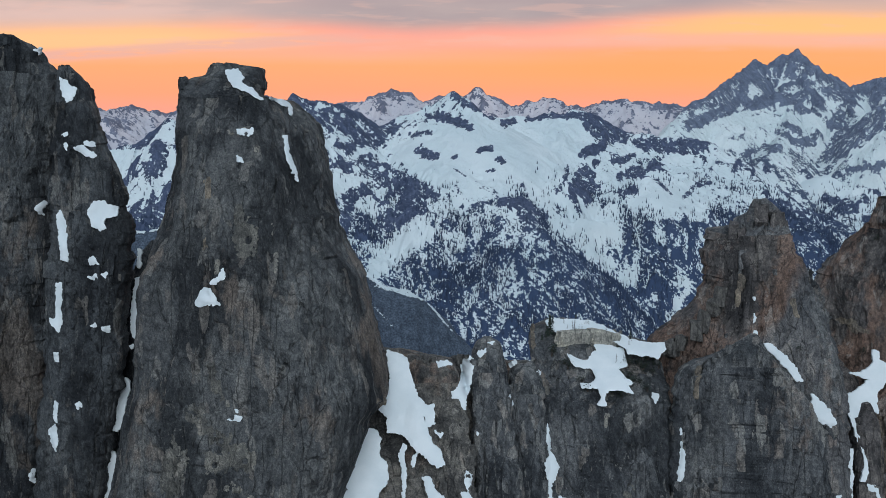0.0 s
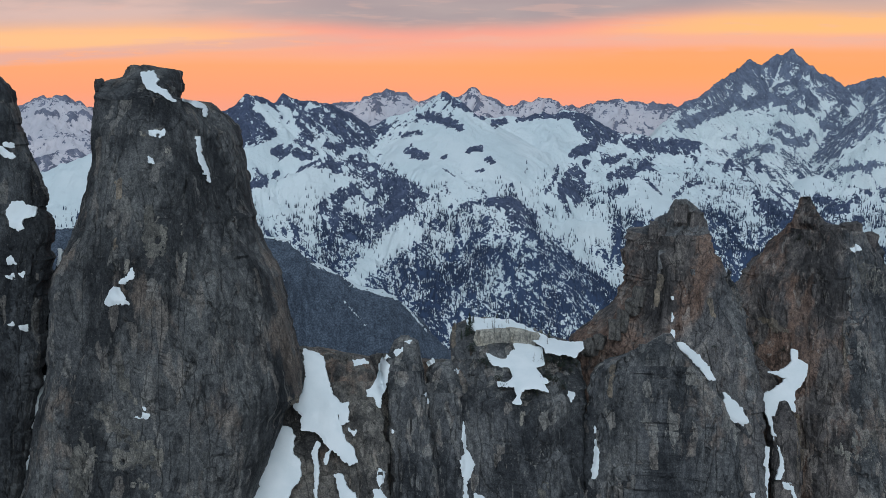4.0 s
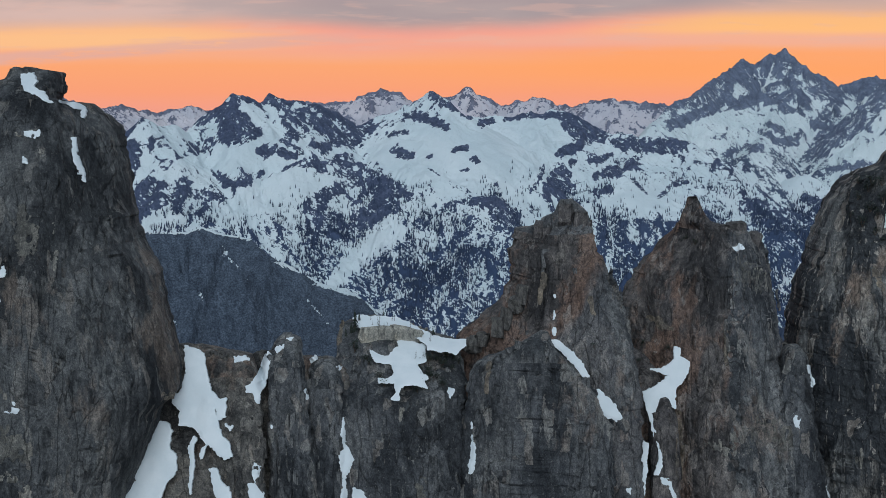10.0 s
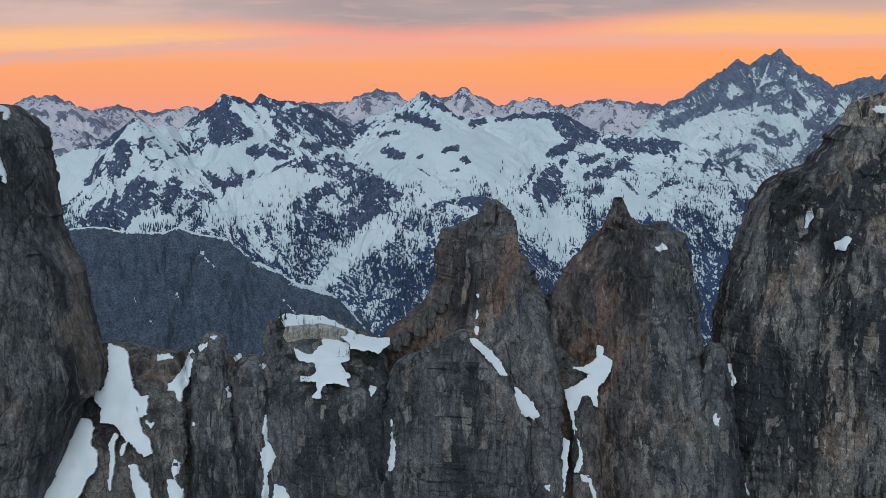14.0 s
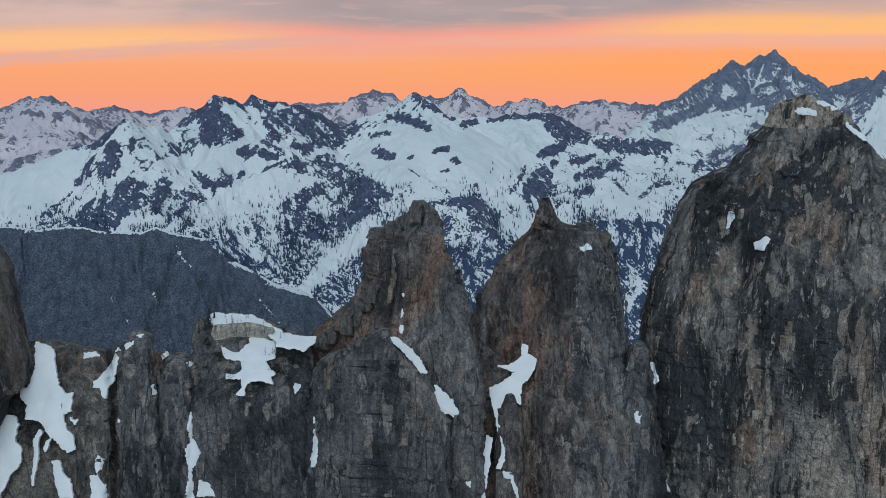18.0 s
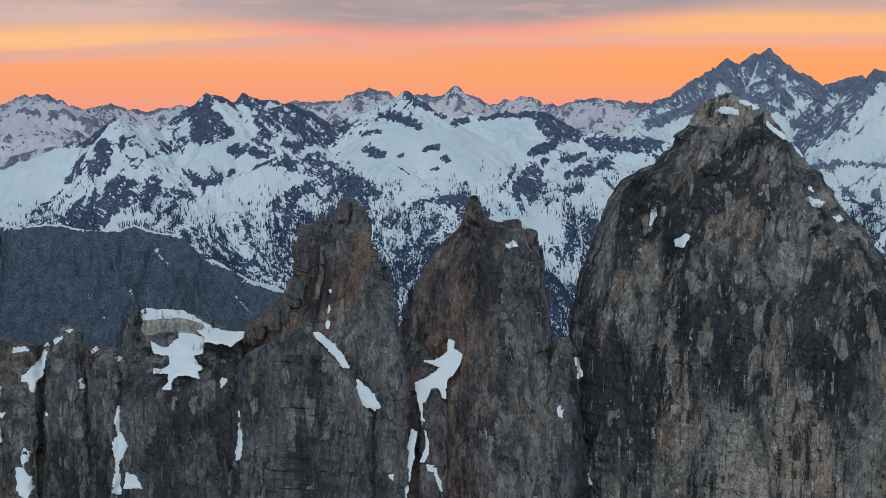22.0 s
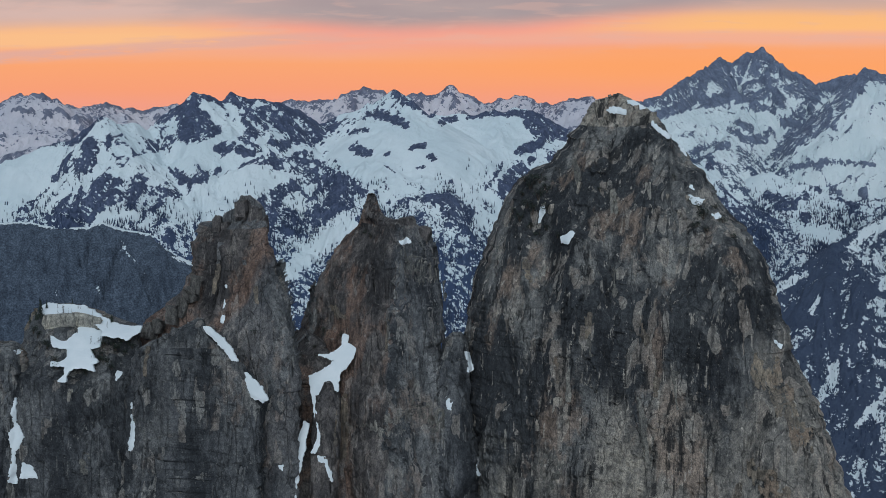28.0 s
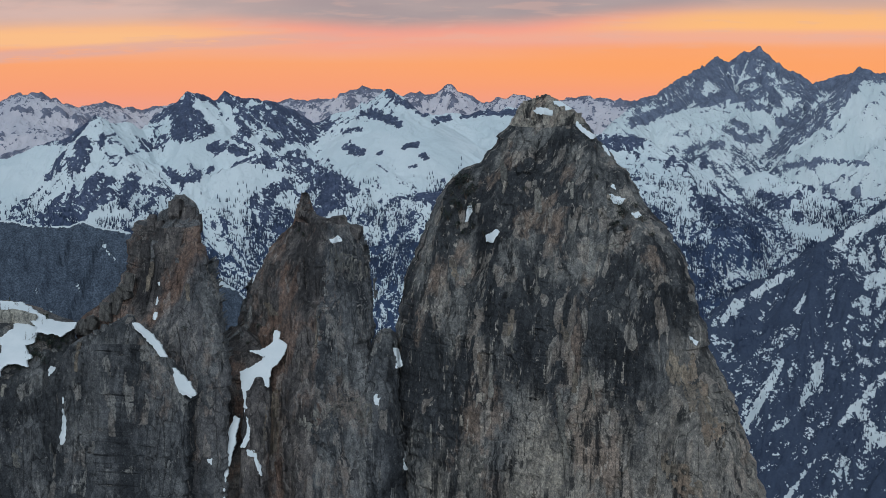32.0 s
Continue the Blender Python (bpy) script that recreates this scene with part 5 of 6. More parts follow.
scar(pointed, [(184.0, 302.8, 2.5), (190.8, 299.6, 2.0)], TAN, "rusty tan rock scar")
scar(pillar, [(191.9, 262.5, 1.9), (191.6, 249.0, 2.4), (192.6, 235.5, 1.9)], TAN, "rusty tan rock scar")
scar(bell, [(304.0, 377.2, 1.2), (304.8, 369.3, 1.7), (304.3, 365.4, 1.2)], PALE)
scar(bell, [(321.6, 362.8, 1.7), (322.2, 353.6, 1.9)], PALE)
scar(bell, [(336.8, 366.8, 1.7), (338.2, 360.2, 1.4)], PALE)
scar(bell, [(309.5, 297.8, 1.2), (310.3, 289.8, 1.4)], PALE)
scar(bell, [(300.3, 281.7, 0.9), (299.8, 268.3, 1.2)], PALE)
scar(bell, [(330.8, 273.9, 1.4), (332.7, 260.6, 1.7), (334.9, 244.4, 1.9)], PALE)
scar(bell, [(289.6, 327.0, 1.9), (287.0, 321.7, 1.2)], PALE)
scar(bell, [(350.1, 337.9, 2.1), (358.0, 339.2, 1.7)], PALE)
scar(bell, [(321.3, 327.2, 1.2), (320.8, 316.6, 1.2)], PALE)
scar(bell, [(289.7, 225.0, 1.9), (297.7, 241.3, 1.2)], PALE)
scar(bell, [(346.6, 284.8, 0.9), (347.5, 268.7, 0.9)], PALE)
scar(bell, [(271.0, 251.9, 0.9), (269.7, 241.0, 1.2)], PALE)
scar(bell, [(383.5, 287.4, 3.2), (392.7, 274.4, 4.2), (399.3, 261.3, 5.1)], TAN, "rusty tan rock scar")
scar(bell, [(381.4, 245.3, 3.7), (390.6, 232.2, 4.6)], TAN, "rusty tan rock scar")
scar(bell, [(373.7, 237.3, 1.8), (371.2, 226.7, 2.1)], TAN, "rusty tan rock scar")
scar(bell, [(279.8, 328.4, 2.1), (282.4, 320.6, 1.8)], TAN, "rusty tan rock scar")
scar(bell, [(330.4, 307.9, 1.4), (334.4, 297.4, 1.8)], TAN, "rusty tan rock scar")
scar(bell, [(309.7, 307.7, 1.8), (308.4, 297.2, 1.4)], TAN, "rusty tan rock scar")
scar(bell, [(358.1, 239.8, 1.4), (359.5, 229.2, 1.4)], TAN, "rusty tan rock scar")
scar(bell, [(294.1, 286.6, 0.9), (295.5, 276.1, 0.9)], TAN, "rusty tan rock scar")
scar(bell, [(339.6, 284.4, 1.2), (338.4, 273.9, 1.2)], TAN, "rusty tan rock scar")
scar(pointed, [(227.7, 331.9, 8.6), (228.5, 314.3, 11.0), (227.6, 287.1, 11.0), (226.2, 254.3, 12.2), (225.6, 218.5, 12.2)], GREY, "smooth grey slab")
scar(red, [(165.0, 320.1, 6.1), (167.6, 301.2, 7.8), (166.1, 282.3, 7.3), (164.6, 268.7, 5.8)], GREY, "smooth grey slab")


# ---------------------------------------------------------------- mountain ranges
def range_height(X, Y, ridges, base, sharp=0.0):
    """The highest of all ridges: each falls off on both sides of its crest line."""
    H = np.full(X.shape, float(base))
    near = np.full(X.shape, 1e9)
    for k, reach, line in ridges:
        for (x0, y0, z0), (x1, y1, z1) in zip(line[:-1], line[1:]):
            dx, dy = x1 - x0, y1 - y0
            u = np.clip(((X - x0) * dx + (Y - y0) * dy) / (dx * dx + dy * dy), 0, 1)
            dist = np.sqrt((X - x0 - u * dx) ** 2 + (Y - y0 - u * dy) ** 2 + 49) - 7
            h = z0 + (z1 - z0) * u - k * dist - 1.1 * np.maximum(dist - reach, 0) - sharp * np.minimum(dist, 9)
            near = np.where(h > H, dist, near)
            H = np.maximum(H, h)
    return H, near


def soften(a, n):
    for _ in range(n):
        p = np.pad(a, 1, mode="edge")
        a = (p[:-2, 1:-1] + p[2:, 1:-1] + p[1:-1, :-2] + p[1:-1, 2:] + a) / 5
    return a


def mountain_range(name, xs, ys, ridges, base, mat, seed, rugged, cover, label, category="mountain range", gully=60.0, smooth=None, crest=3.4):
    X, Y = np.meshgrid(np.arange(*xs), np.arange(*ys))
    WX = X + 26 * fbm(X / 110, Y / 130, seed + 70, 4)
    WY = Y + 26 * fbm(X / 110, Y / 130, seed + 80, 4)
    WX0, WY0 = X + 5 * fbm(X / 40, Y / 40, seed + 71, 3), Y + 5 * fbm(X / 40, Y / 40, seed + 81, 3)
    H0, n0 = range_height(WX0, WY0, ridges, base, 0.35)
    mixw = np.clip(n0 / 60, 0, 1)
    H, near = range_height(WX0 * (1 - mixw) + WX * mixw, WY0 * (1 - mixw) + WY * mixw, ridges, base, 0.35)
    amp = rugged * np.clip(near / 70, 0.0, 1.0)
    # ribs and gullies that run down the slopes
    bend = 0.6 * fbm(X / 90, Y / 90, seed + 12, 3)
    rib = ridged((X + 0.5 * Y) / (gully * 1.9) + bend, (Y - 0.5 * X) / (gully * 2.4) + bend, seed, 4) - 1.1
    small = ridged((X - 0.4 * Y) / (gully * 0.5) + bend * 2, (Y + 0.4 * X) / (gully * 0.6), seed + 8, 4) - 1.0
    calm = smooth(X, H) if smooth else 0.0
    H = H + (1 - 0.85 * calm) * (amp * (13 * rib + 8 * fbm(X / gully, Y / gully, seed + 5, 4, 0.55)) + rugged * (0.3 + 0.7 * np.clip(near / 50, 0, 1)) * 4.5 * small)
    H = H + crest * np.clip(1 - near / 45, 0, 1) * (ridged(X / 30, Y / 45, seed + 17, 4) - 0.6)
    gy, gx = np.gradient(H, ys[2], xs[2])
    steep = np.hypot(gx, gy)
    c, w = cover(X, Y, H, steep, near, rib + 0.5 * small)
    # rock stands out on what bulges, snow stays in what is hollow
    for n, share in ((3, 0.16), (14, 0.16)):
        bulge = H - soften(H, n)
        c = c - (1 - calm) * share * np.clip(bulge / (bulge.std() + 1e-6), -2, 2)
    V = np.stack([X, Y, H], -1).reshape(-1, 3)
    ob = mesh_object(name, V, grid_faces(*X.shape), mat, (X.mean(), Y.max(), base), attributes={"cover": c, "wood": w})
    tagged(ob, label, category, kind="structure")
    return X, Y, H, c, w


def bump01(v, low, high):
    u = np.clip((v - low) / (high - low), 0, 1)
    return u * u * (3 - 2 * u)


def blob(X, Z, x, z, rx, rz):
    return np.clip(1.4 - np.hypot((X - x) / rx, (Z - z) / rz) * 1.1, 0, 1)


def along(X, Z, line):
    """1 on a line of (x, z, half-width) over the slope, 0 beyond its width, with a torn edge."""
    big = max(w for _, _, w in line)
    reach = 2.5 * big + 12
    near = (X > min(p[0] for p in line) - reach) & (X < max(p[0] for p in line) + reach) & (Z > min(p[1] for p in line) - reach) & (Z < max(p[1] for p in line) + reach)
    full = np.zeros(X.shape)
    if not near.any():
        return full
    X, Z = X[near], Z[near]
    best = np.full(X.shape, 9.0)
    for (x0, z0, w0), (x1, z1, w1) in zip(line[:-1], line[1:]):
        dx, dz = x1 - x0, z1 - z0
        u = np.clip(((X - x0) * dx + (Z - z0) * dz) / (dx * dx + dz * dz + 1e-6), 0, 1)
        best = np.minimum(best, np.hypot(X - x0 - u * dx, Z - z0 - u * dz) / (w0 + (w1 - w0) * u))
    best = best + (0.9 * fbm((X + 0.7 * Z) / 16, (Z - 0.7 * X) / 8, int(line[0][0]) & 255, 4, 0.65) + 0.7 * fbm(X / 5, Z / 4, 77, 2)) * min(1.0, 5 / big + 0.35)
    full[near] = bump01(1.4 - best, 0, 0.6)
    return full


def far_cover(X, Y, H, steep, near, rib):
    c = 0.95 - 0.18 * rib * bump01(near, 5, 60) + 0.35 * fbm(X / 60, H / 30, 5, 4)
    # the summit pyramid is bare, with thin streaks of snow down its gullies
    bare = bump01(H + 24 * fbm(X / 40, Y / 40, 55, 3), 398, 420) * bump01(Y, 4100, 4150)
    c = c * (1 - bare) + bare * (0.20 + 0.55 * streaky((X + 0.55 * H) / 11, (H - 0.4 * X) / 60, 58, 3))
    front = bump01(4090 - Y, 0, 70) * bump01(X, 540, 640)
    c -= 0.75 * bump01(30 - near, 0, 16) * bump01(H, 385, 410)
    for k, q in FAR_BANDS:
        m = along(X, H, q)
        c = c * (1 - m) + k * m
    wood = front * (1 - bump01(X, 820, 900)) * bump01(318 - H + 40 * fbm(X / 60, Y / 60, 26, 3), 0, 40)
    return c - 0.55 * wood, wood


FAR_BANDS = []


def far_band(share, *line):
    """A band of rock (share of snow near 0) or of snow (over 1) on the far peaks, along (x, z, half-width)."""
    FAR_BANDS.append((share, line))


far_band(0.25, (670, 290, 7.8), (702, 269, 6.3))
far_band(0.15, (661, 302, 3.9), (708, 310, 6.4), (735, 313, 7.8))
far_band(0.3, (657, 281, 5.1), (659, 280, 5.1))
far_band(-0.1, (706, 406, 9.5), (763, 423, 11), (809, 416, 11.1))
far_band(0, (754, 346, 6.7), (782, 322, 9.2), (831, 327, 10.7), (843, 339, 6.7))
far_band(0.1, (798, 350, 9.3), (772, 362, 6.7))
far_band(0.05, (887, 364, 12.2), (959, 355, 7.1))
far_band(0.25, (838, 285, 3.9), (903, 339, 11.6), (950, 376, 14.2), (987, 409, 10.4))
far_band(0.05, (855, 270, 3.8), (952, 284, 6.3))
far_band(0.1, (936, 221, 11), (938, 220, 11))
far_band(0.2, (753, 220, 4.9), (755, 219, 4.9))
far_band(0.05, (556, 382, 11.7), (541, 363, 13.1), (601, 384, 10.7), (689, 416, 11.1), (711, 443, 14.1))
far_band(0.2, (818, 396, 8.2), (885, 395, 7.2))
far_band(0.2, (823, 277, 3.9), (899, 335, 10.3), (962, 384, 12.9), (1016, 446, 15.6))
far_band(0.1, (920, 283, 5), (1020, 278, 5))
far_band(0.1, (924, 231, 7.4), (926, 230, 7.4))
far_band(0.1, (986, 222, 9.7), (988, 221, 9.7))
far_band(0.05, (1044, 472, 13.1), (1002, 428, 10.4))
far_band(1.3, (695, 272, 3.8), (697, 271, 3.8))
far_band(1.3, (926, 170, 12.1), (928, 169, 12.1))
far_band(1.3, (1036, 336, 25.4), (960, 306, 17.7))
far_band(1.3, (880, 306, 5.1), (957, 307, 10.1))
FAR_RIDGES = []
FAR_RIDGES.append((0.85, 260, [(498, 3730, 366), (549, 3850, 405), (621, 3935, 437), (712, 4150, 485), (760, 4260, 506), (781, 4287, 524), (807, 4290, 506), (845, 4300, 532), (862, 4300, 532), (880, 4300, 547), (914, 4310, 518), (960, 4320, 486), (990, 4325, 478), (1020, 4330, 452), (1060, 4330, 462), (1110, 4330, 478), (1200, 4330, 470), (1300, 4330, 450)]))
FAR_RIDGES.append((0.9, 260, [(872, 4300, 540), (890, 4200, 455), (905, 4100, 400)]))
FAR_RIDGES.append((0.9, 260, [(800, 4290, 510), (790, 4180, 440), (800, 4080, 415)]))
FAR_RIDGES.append((0.9, 260, [(950, 4315, 492), (980, 4200, 420), (985, 4100, 385)]))
FAR_RIDGES.append((0.7, 260, [(620, 3850, 384), (719, 3950, 410), (770, 4000, 436), (801, 4008, 430), (843, 3960, 402), (896, 3900, 358), (960, 3880, 352)]))
FAR_RIDGES.append((0.7, 260, [(801, 4008, 420), (773, 3850, 360), (720, 3720, 315), (671, 3624, 288)]))
FAR_RIDGES.append((0.9, 260, [(985, 3690, 350), (1010, 3760, 421), (1028, 3790, 462), (1045, 3800, 482), (1075, 3782, 472), (1110, 3780, 464), (1200, 3800, 440), (1350, 3800, 420)]))
FAR_RIDGES.append((0.8, 260, [(1010, 3765, 425), (958, 3700, 337), (924, 3680, 330), (874, 3660, 300)]))
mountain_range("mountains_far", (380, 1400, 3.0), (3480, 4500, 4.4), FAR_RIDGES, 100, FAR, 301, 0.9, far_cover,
               "far snow-streaked peak painted haze blue-grey under the orange dusk sky", gully=50.0, crest=5.5)


def farthest_cover(X, Y, H, steep, near, rib):
    c = 0.62 - 0.22 * bump01(steep, 0.7, 1.6) - 0.30 * rib * bump01(near, 5, 60) + 0.55 * fbm(X / 70, H / 40, 6, 4) - 0.35 * bump01(16 - near, 0, 14) * bump01(fbm(X / 40, Y / 40, 19, 3), -0.2, 0.25)
    return c, 0 * X


FARTHEST = [(0.62, 260, [(-1250, 4000, 395), (-1060, 3990, 372), (-985, 3994, 403), (-931, 3994, 427), (-887, 3994, 432), (-851, 4000, 423), (-809, 4100, 397), (-762, 4200, 406), (-690, 4300, 386), (-620, 4350, 404), (-560, 4400, 388), (-440, 4420, 402), (-352, 4420, 411), (-263, 4420, 418), (-204, 4420, 422), (-165, 4425, 440), (-140, 4427, 449), (-87, 4427, 440), (-59, 4450, 418), (-9, 4500, 433), (40, 4510, 432), (88, 4524, 455), (148, 4520, 420), (193, 4511, 411), (267, 4511, 431), (325, 4450, 412), (367, 4400, 402), (406, 4300, 419), (469, 4281, 425), (544, 4250, 411), (640, 4260, 400)])]
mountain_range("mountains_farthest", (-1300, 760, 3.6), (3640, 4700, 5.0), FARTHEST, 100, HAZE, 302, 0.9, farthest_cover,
               "farthest snowy peaks along the skyline, painted in rose-grey haze", gully=42.0, crest=5.0)


# rock that breaks through the snow along ribs and cliffs, and snow in the gullies
BANDS = []


def rock_band(share, *line):
    """A band of rock (share of snow near 0) or of snow (over 1) on the near range, along (x, z, half-width)."""
    BANDS.append((share, line))


rock_band(0, (-506, 356, 8.3), (-528, 336, 8.3))
rock_band(0.05, (-495, 332, 11.4), (-479, 305, 10.3))
rock_band(0, (-457, 332, 9.3), (-439, 304, 12.4), (-452, 293, 8.2))
rock_band(0.1, (-445, 343, 6.3), (-420, 322, 6.4), (-404, 306, 5.3))
rock_band(0.05, (-431, 344, 7.4), (-406, 329, 8.6), (-372, 316, 7.5), (-359, 313, 4.3))
rock_band(0.1, (-527, 295, 10.2), (-547, 283, 14.3))
rock_band(0.3, (-524, 305, 12.3), (-487, 290, 10.2))
rock_band(0, (-451, 274, 10.2), (-456, 248, 28.2), (-468, 224, 21.9), (-505, 216, 25.8))
rock_band(0.05, (-399, 266, 14.3), (-412, 233, 14.1))
rock_band(0.1, (-526, 204, 11.8), (-491, 198, 7.9))
rock_band(0.3, (-381, 255, 6.1), (-343, 245, 8.2))
rock_band(0.3, (-359, 234, 6.1), (-375, 219, 10.1), (-387, 202, 5))
rock_band(0.1, (-579, 227, 6), (-577, 226, 6))
rock_band(0.4, (-550, 257, 3), (-606, 206, 3))
rock_band(-0.1, (-343, 418, 5.5), (-347, 388, 21.8), (-338, 352, 28), (-329, 330, 15))
rock_band(0, (-366, 404, 8.8), (-394, 378, 8.8))
rock_band(0.05, (-321, 383, 7.7), (-294, 352, 9.8))
rock_band(0.1, (-388, 345, 5.4), (-366, 342, 4.3))
rock_band(0.1, (-323, 417, 4.4), (-287, 408, 5.6), (-247, 408, 6.7))
rock_band(0.05, (-290, 360, 7.7), (-274, 366, 5.5))
rock_band(0.05, (-279, 321, 11.8), (-285, 309, 8.6), (-258, 324, 8.7), (-222, 310, 5.4))
rock_band(0.35, (-255, 395, 11.2), (-220, 361, 14.4), (-239, 349, 12.1))
rock_band(0.05, (-221, 391, 9), (-181, 366, 12.3), (-157, 345, 14.6), (-121, 338, 12.5), (-112, 368, 9.3))
rock_band(0.1, (-197, 404, 6.8), (-165, 384, 10.3), (-134, 366, 11.5))
rock_band(0, (-101, 362, 13.9), (-99, 361, 13.9))
rock_band(0.1, (-196, 335, 5.5), (-170, 323, 8.8))
rock_band(0.05, (-353, 282, 5.3), (-330, 267, 10.4), (-302, 272, 10.5), (-274, 279, 6.4))
rock_band(0.3, (-313, 250, 7.3), (-302, 241, 5.2))
rock_band(0.1, (-334, 240, 3.1), (-298, 248, 4.2), (-272, 271, 5.3), (-249, 279, 7.4), (-230, 294, 3.2), (-208, 304, 3.2))
rock_band(0.05, (-211, 297, 4.3), (-177, 292, 6.4), (-166, 287, 4.3))
rock_band(0.4, (-247, 341, 6.6), (-210, 316, 4.4))
rock_band(0.35, (-155, 308, 6.6), (-128, 299, 8.7), (-94, 283, 4.3))
rock_band(0.35, (-133, 287, 13), (-105, 267, 8.6), (-141, 254, 8.5))
rock_band(0.3, (-162, 245, 10.6), (-188, 217, 14.6), (-153, 192, 27.2))
rock_band(0.1, (-82, 259, 19.3), (-41, 243, 17.1), (-59, 220, 23.2), (-86, 191, 27.3))
rock_band(0.1, (-21, 244, 8.6), (-10, 237, 6.4))
rock_band(0, (-30, 388, 4.7), (8, 380, 10.5), (50, 364, 6.9))
rock_band(0, (23, 424, 7.1), (25, 423, 7.1))
rock_band(0, (40, 411, 5.9), (64, 400, 7.1))
rock_band(0.05, (73, 397, 4.7), (98, 380, 4.7))
rock_band(0.2, (-58, 348, 6.9), (-23, 354, 4.6))
rock_band(0, (-43, 316, 10.1), (-16, 311, 7.8))
rock_band(0, (66, 321, 4.5), (91, 323, 6.8))
rock_band(0, (104, 304, 6.7), (114, 301, 4.5))
rock_band(0, (82, 283, 4.4), (93, 286, 4.4))
rock_band(0.1, (17, 307, 3.3), (25, 310, 3.4))
rock_band(0.15, (147, 261, 2.2), (153, 248, 2.2))
rock_band(0.2, (20, 289, 1.7), (41, 276, 1.6))
rock_band(0.05, (119, 369, 5.9), (143, 375, 6))
rock_band(0.05, (170, 377, 4.8), (224, 385, 4.8), (269, 386, 7.3), (304, 380, 9.7), (327, 362, 15.8), (363, 350, 12.2), (344, 339, 9.7))
rock_band(0, (271, 309, 5.8), (298, 319, 11.8), (315, 327, 11.9))
rock_band(0.1, (297, 294, 7), (299, 293, 7))
rock_band(0.3, (242, 288, 3.4), (213, 239, 4.4))
rock_band(-0.05, (278, 273, 16.1), (249, 246, 14.4), (288, 249, 13.7))
rock_band(0, (267, 237, 10), (269, 236, 10))
rock_band(0.05, (343, 296, 4.7), (378, 303, 4.8))
rock_band(0.1, (355, 268, 7), (372, 272, 7))
rock_band(0.3, (104, 234, 4.2), (137, 228, 8.5), (158, 202, 23.1), (197, 185, 15.2))
rock_band(-0.05, (391, 331, 9.7), (450, 321, 13.4), (510, 322, 13.4), (543, 327, 8.6))
rock_band(-0.05, (292, 366, 8.5), (330, 348, 15.7), (369, 340, 9.7))
rock_band(0.05, (336, 296, 5.9), (379, 305, 6))
rock_band(0.05, (346, 266, 6.9), (394, 279, 11.8), (434, 294, 7.2))
rock_band(0.05, (343, 234, 6.8), (370, 243, 6.9))
rock_band(0.35, (302, 219, 9), (310, 209, 4.5))
rock_band(0.1, (608, 287, 8.5), (593, 274, 7.3))
rock_band(0.25, (680, 273, 10), (682, 272, 10))
rock_band(0.3, (532, 263, 4.8), (463, 227, 4.6))
rock_band(0.35, (420, 258, 4.7), (439, 234, 3.4))
rock_band(0.3, (634, 270, 4.9), (636, 269, 4.9))
rock_band(0.1, (904, 229, 9.9), (906, 228, 9.9))
rock_band(0.1, (820, 195, 14.5), (822, 194, 14.5))
rock_band(0.2, (799, 215, 6.2), (801, 214, 6.2))
rock_band(0.1, (874, 214, 8.6), (876, 213, 8.6))
rock_band(0.1, (958, 200, 12.1), (960, 199, 12.1))
rock_band(0.1, (839, 199, 12.1), (795, 213, 7.4))
rock_band(0.1, (860, 173, 10.8), (881, 163, 5.9))
rock_band(-0.4, (646, 205, 14), (698, 180, 23.1), (739, 143, 28.6))
rock_band(0.2, (695, 233, 7.3), (757, 184, 7.2), (827, 138, 9.4))
rock_band(1.3, (-418, 226, 9), (-445, 197, 8.9))
rock_band(1.3, (-324, 402, 5.5), (-293, 378, 7.7), (-266, 351, 5.5))
rock_band(1.3, (-39, 187, 14.7), (-94, 153, 14.6), (-116, 123, 8.2), (-137, 104, 5))
rock_band(1.3, (-54, 197, 8.4), (-29, 206, 8.4))
rock_band(1.3, (265, 148, 10.9), (294, 182, 13.2), (325, 221, 11.2))
rock_band(1.3, (220, 239, 5.5), (255, 184, 4.4))
rock_band(1.3, (280, 131, 6.5), (264, 143, 7.6))
rock_band(1.3, (776, 203, 3.7), (778, 202, 3.7))
rock_band(1.3, (861, 138, 7), (889, 158, 21.3))
rock_band(1.3, (-406, 302, 8.4), (-309, 316, 14.9))
rock_band(1.3, (-668, 265, 20.4), (-574, 309, 12.4))
rock_band(1.3, (-292, 233, 14.5), (-230, 242, 12.6), (-165, 270, 8.5))
SNOW_LINES = [
    [(-318, 217, 20.5), (-267, 247, 25.0), (-207, 272, 22.8)],
    [(-20, 184, 10.4), (-71, 158, 16.2), (-111, 128, 12.7), (-142, 92, 9.3)],
    [(-423, 350, 16.5), (-454, 299, 21.2)],
    [(-351, 319, 16.5), (-289, 304, 11.8)],
    [(-632, 263, 29.4), (-571, 283, 24.9)],
    [(-69, 163, 7), (-106, 132, 12), (-137, 96, 10), (-157, 73, 7)],
    [(-443, 210, 10), (-393, 210, 8)],
    [(202, 185, 13), (281, 180, 18), (326, 169, 10)],
    [(294, 170, 13), (272, 136, 13), (306, 114, 13)],
    [(355, 115, 9), (340, 89, 16)],
    [(458, 74, 7), (414, 19, 8)],
    [(-626, 294, 28), (-566, 304, 22), (-647, 244, 34)],
    [(-262, 262, 20), (-303, 232, 20), (-221, 272, 16)]]
SNOWFIELDS = [(-635, 265, 78, 44), (112, 318, 157, 66), (-270, 323, 63, 26), (433, 226, 80, 32), (281, 187, 55, 16), (-48, 317, 43, 27), (876, 151, 58, 21), (811, 263, 132, 30)]


def mid_smooth(X, H):
    return np.clip(sum(blob(X, H, *q) for q in SNOWFIELDS), 0, 1)


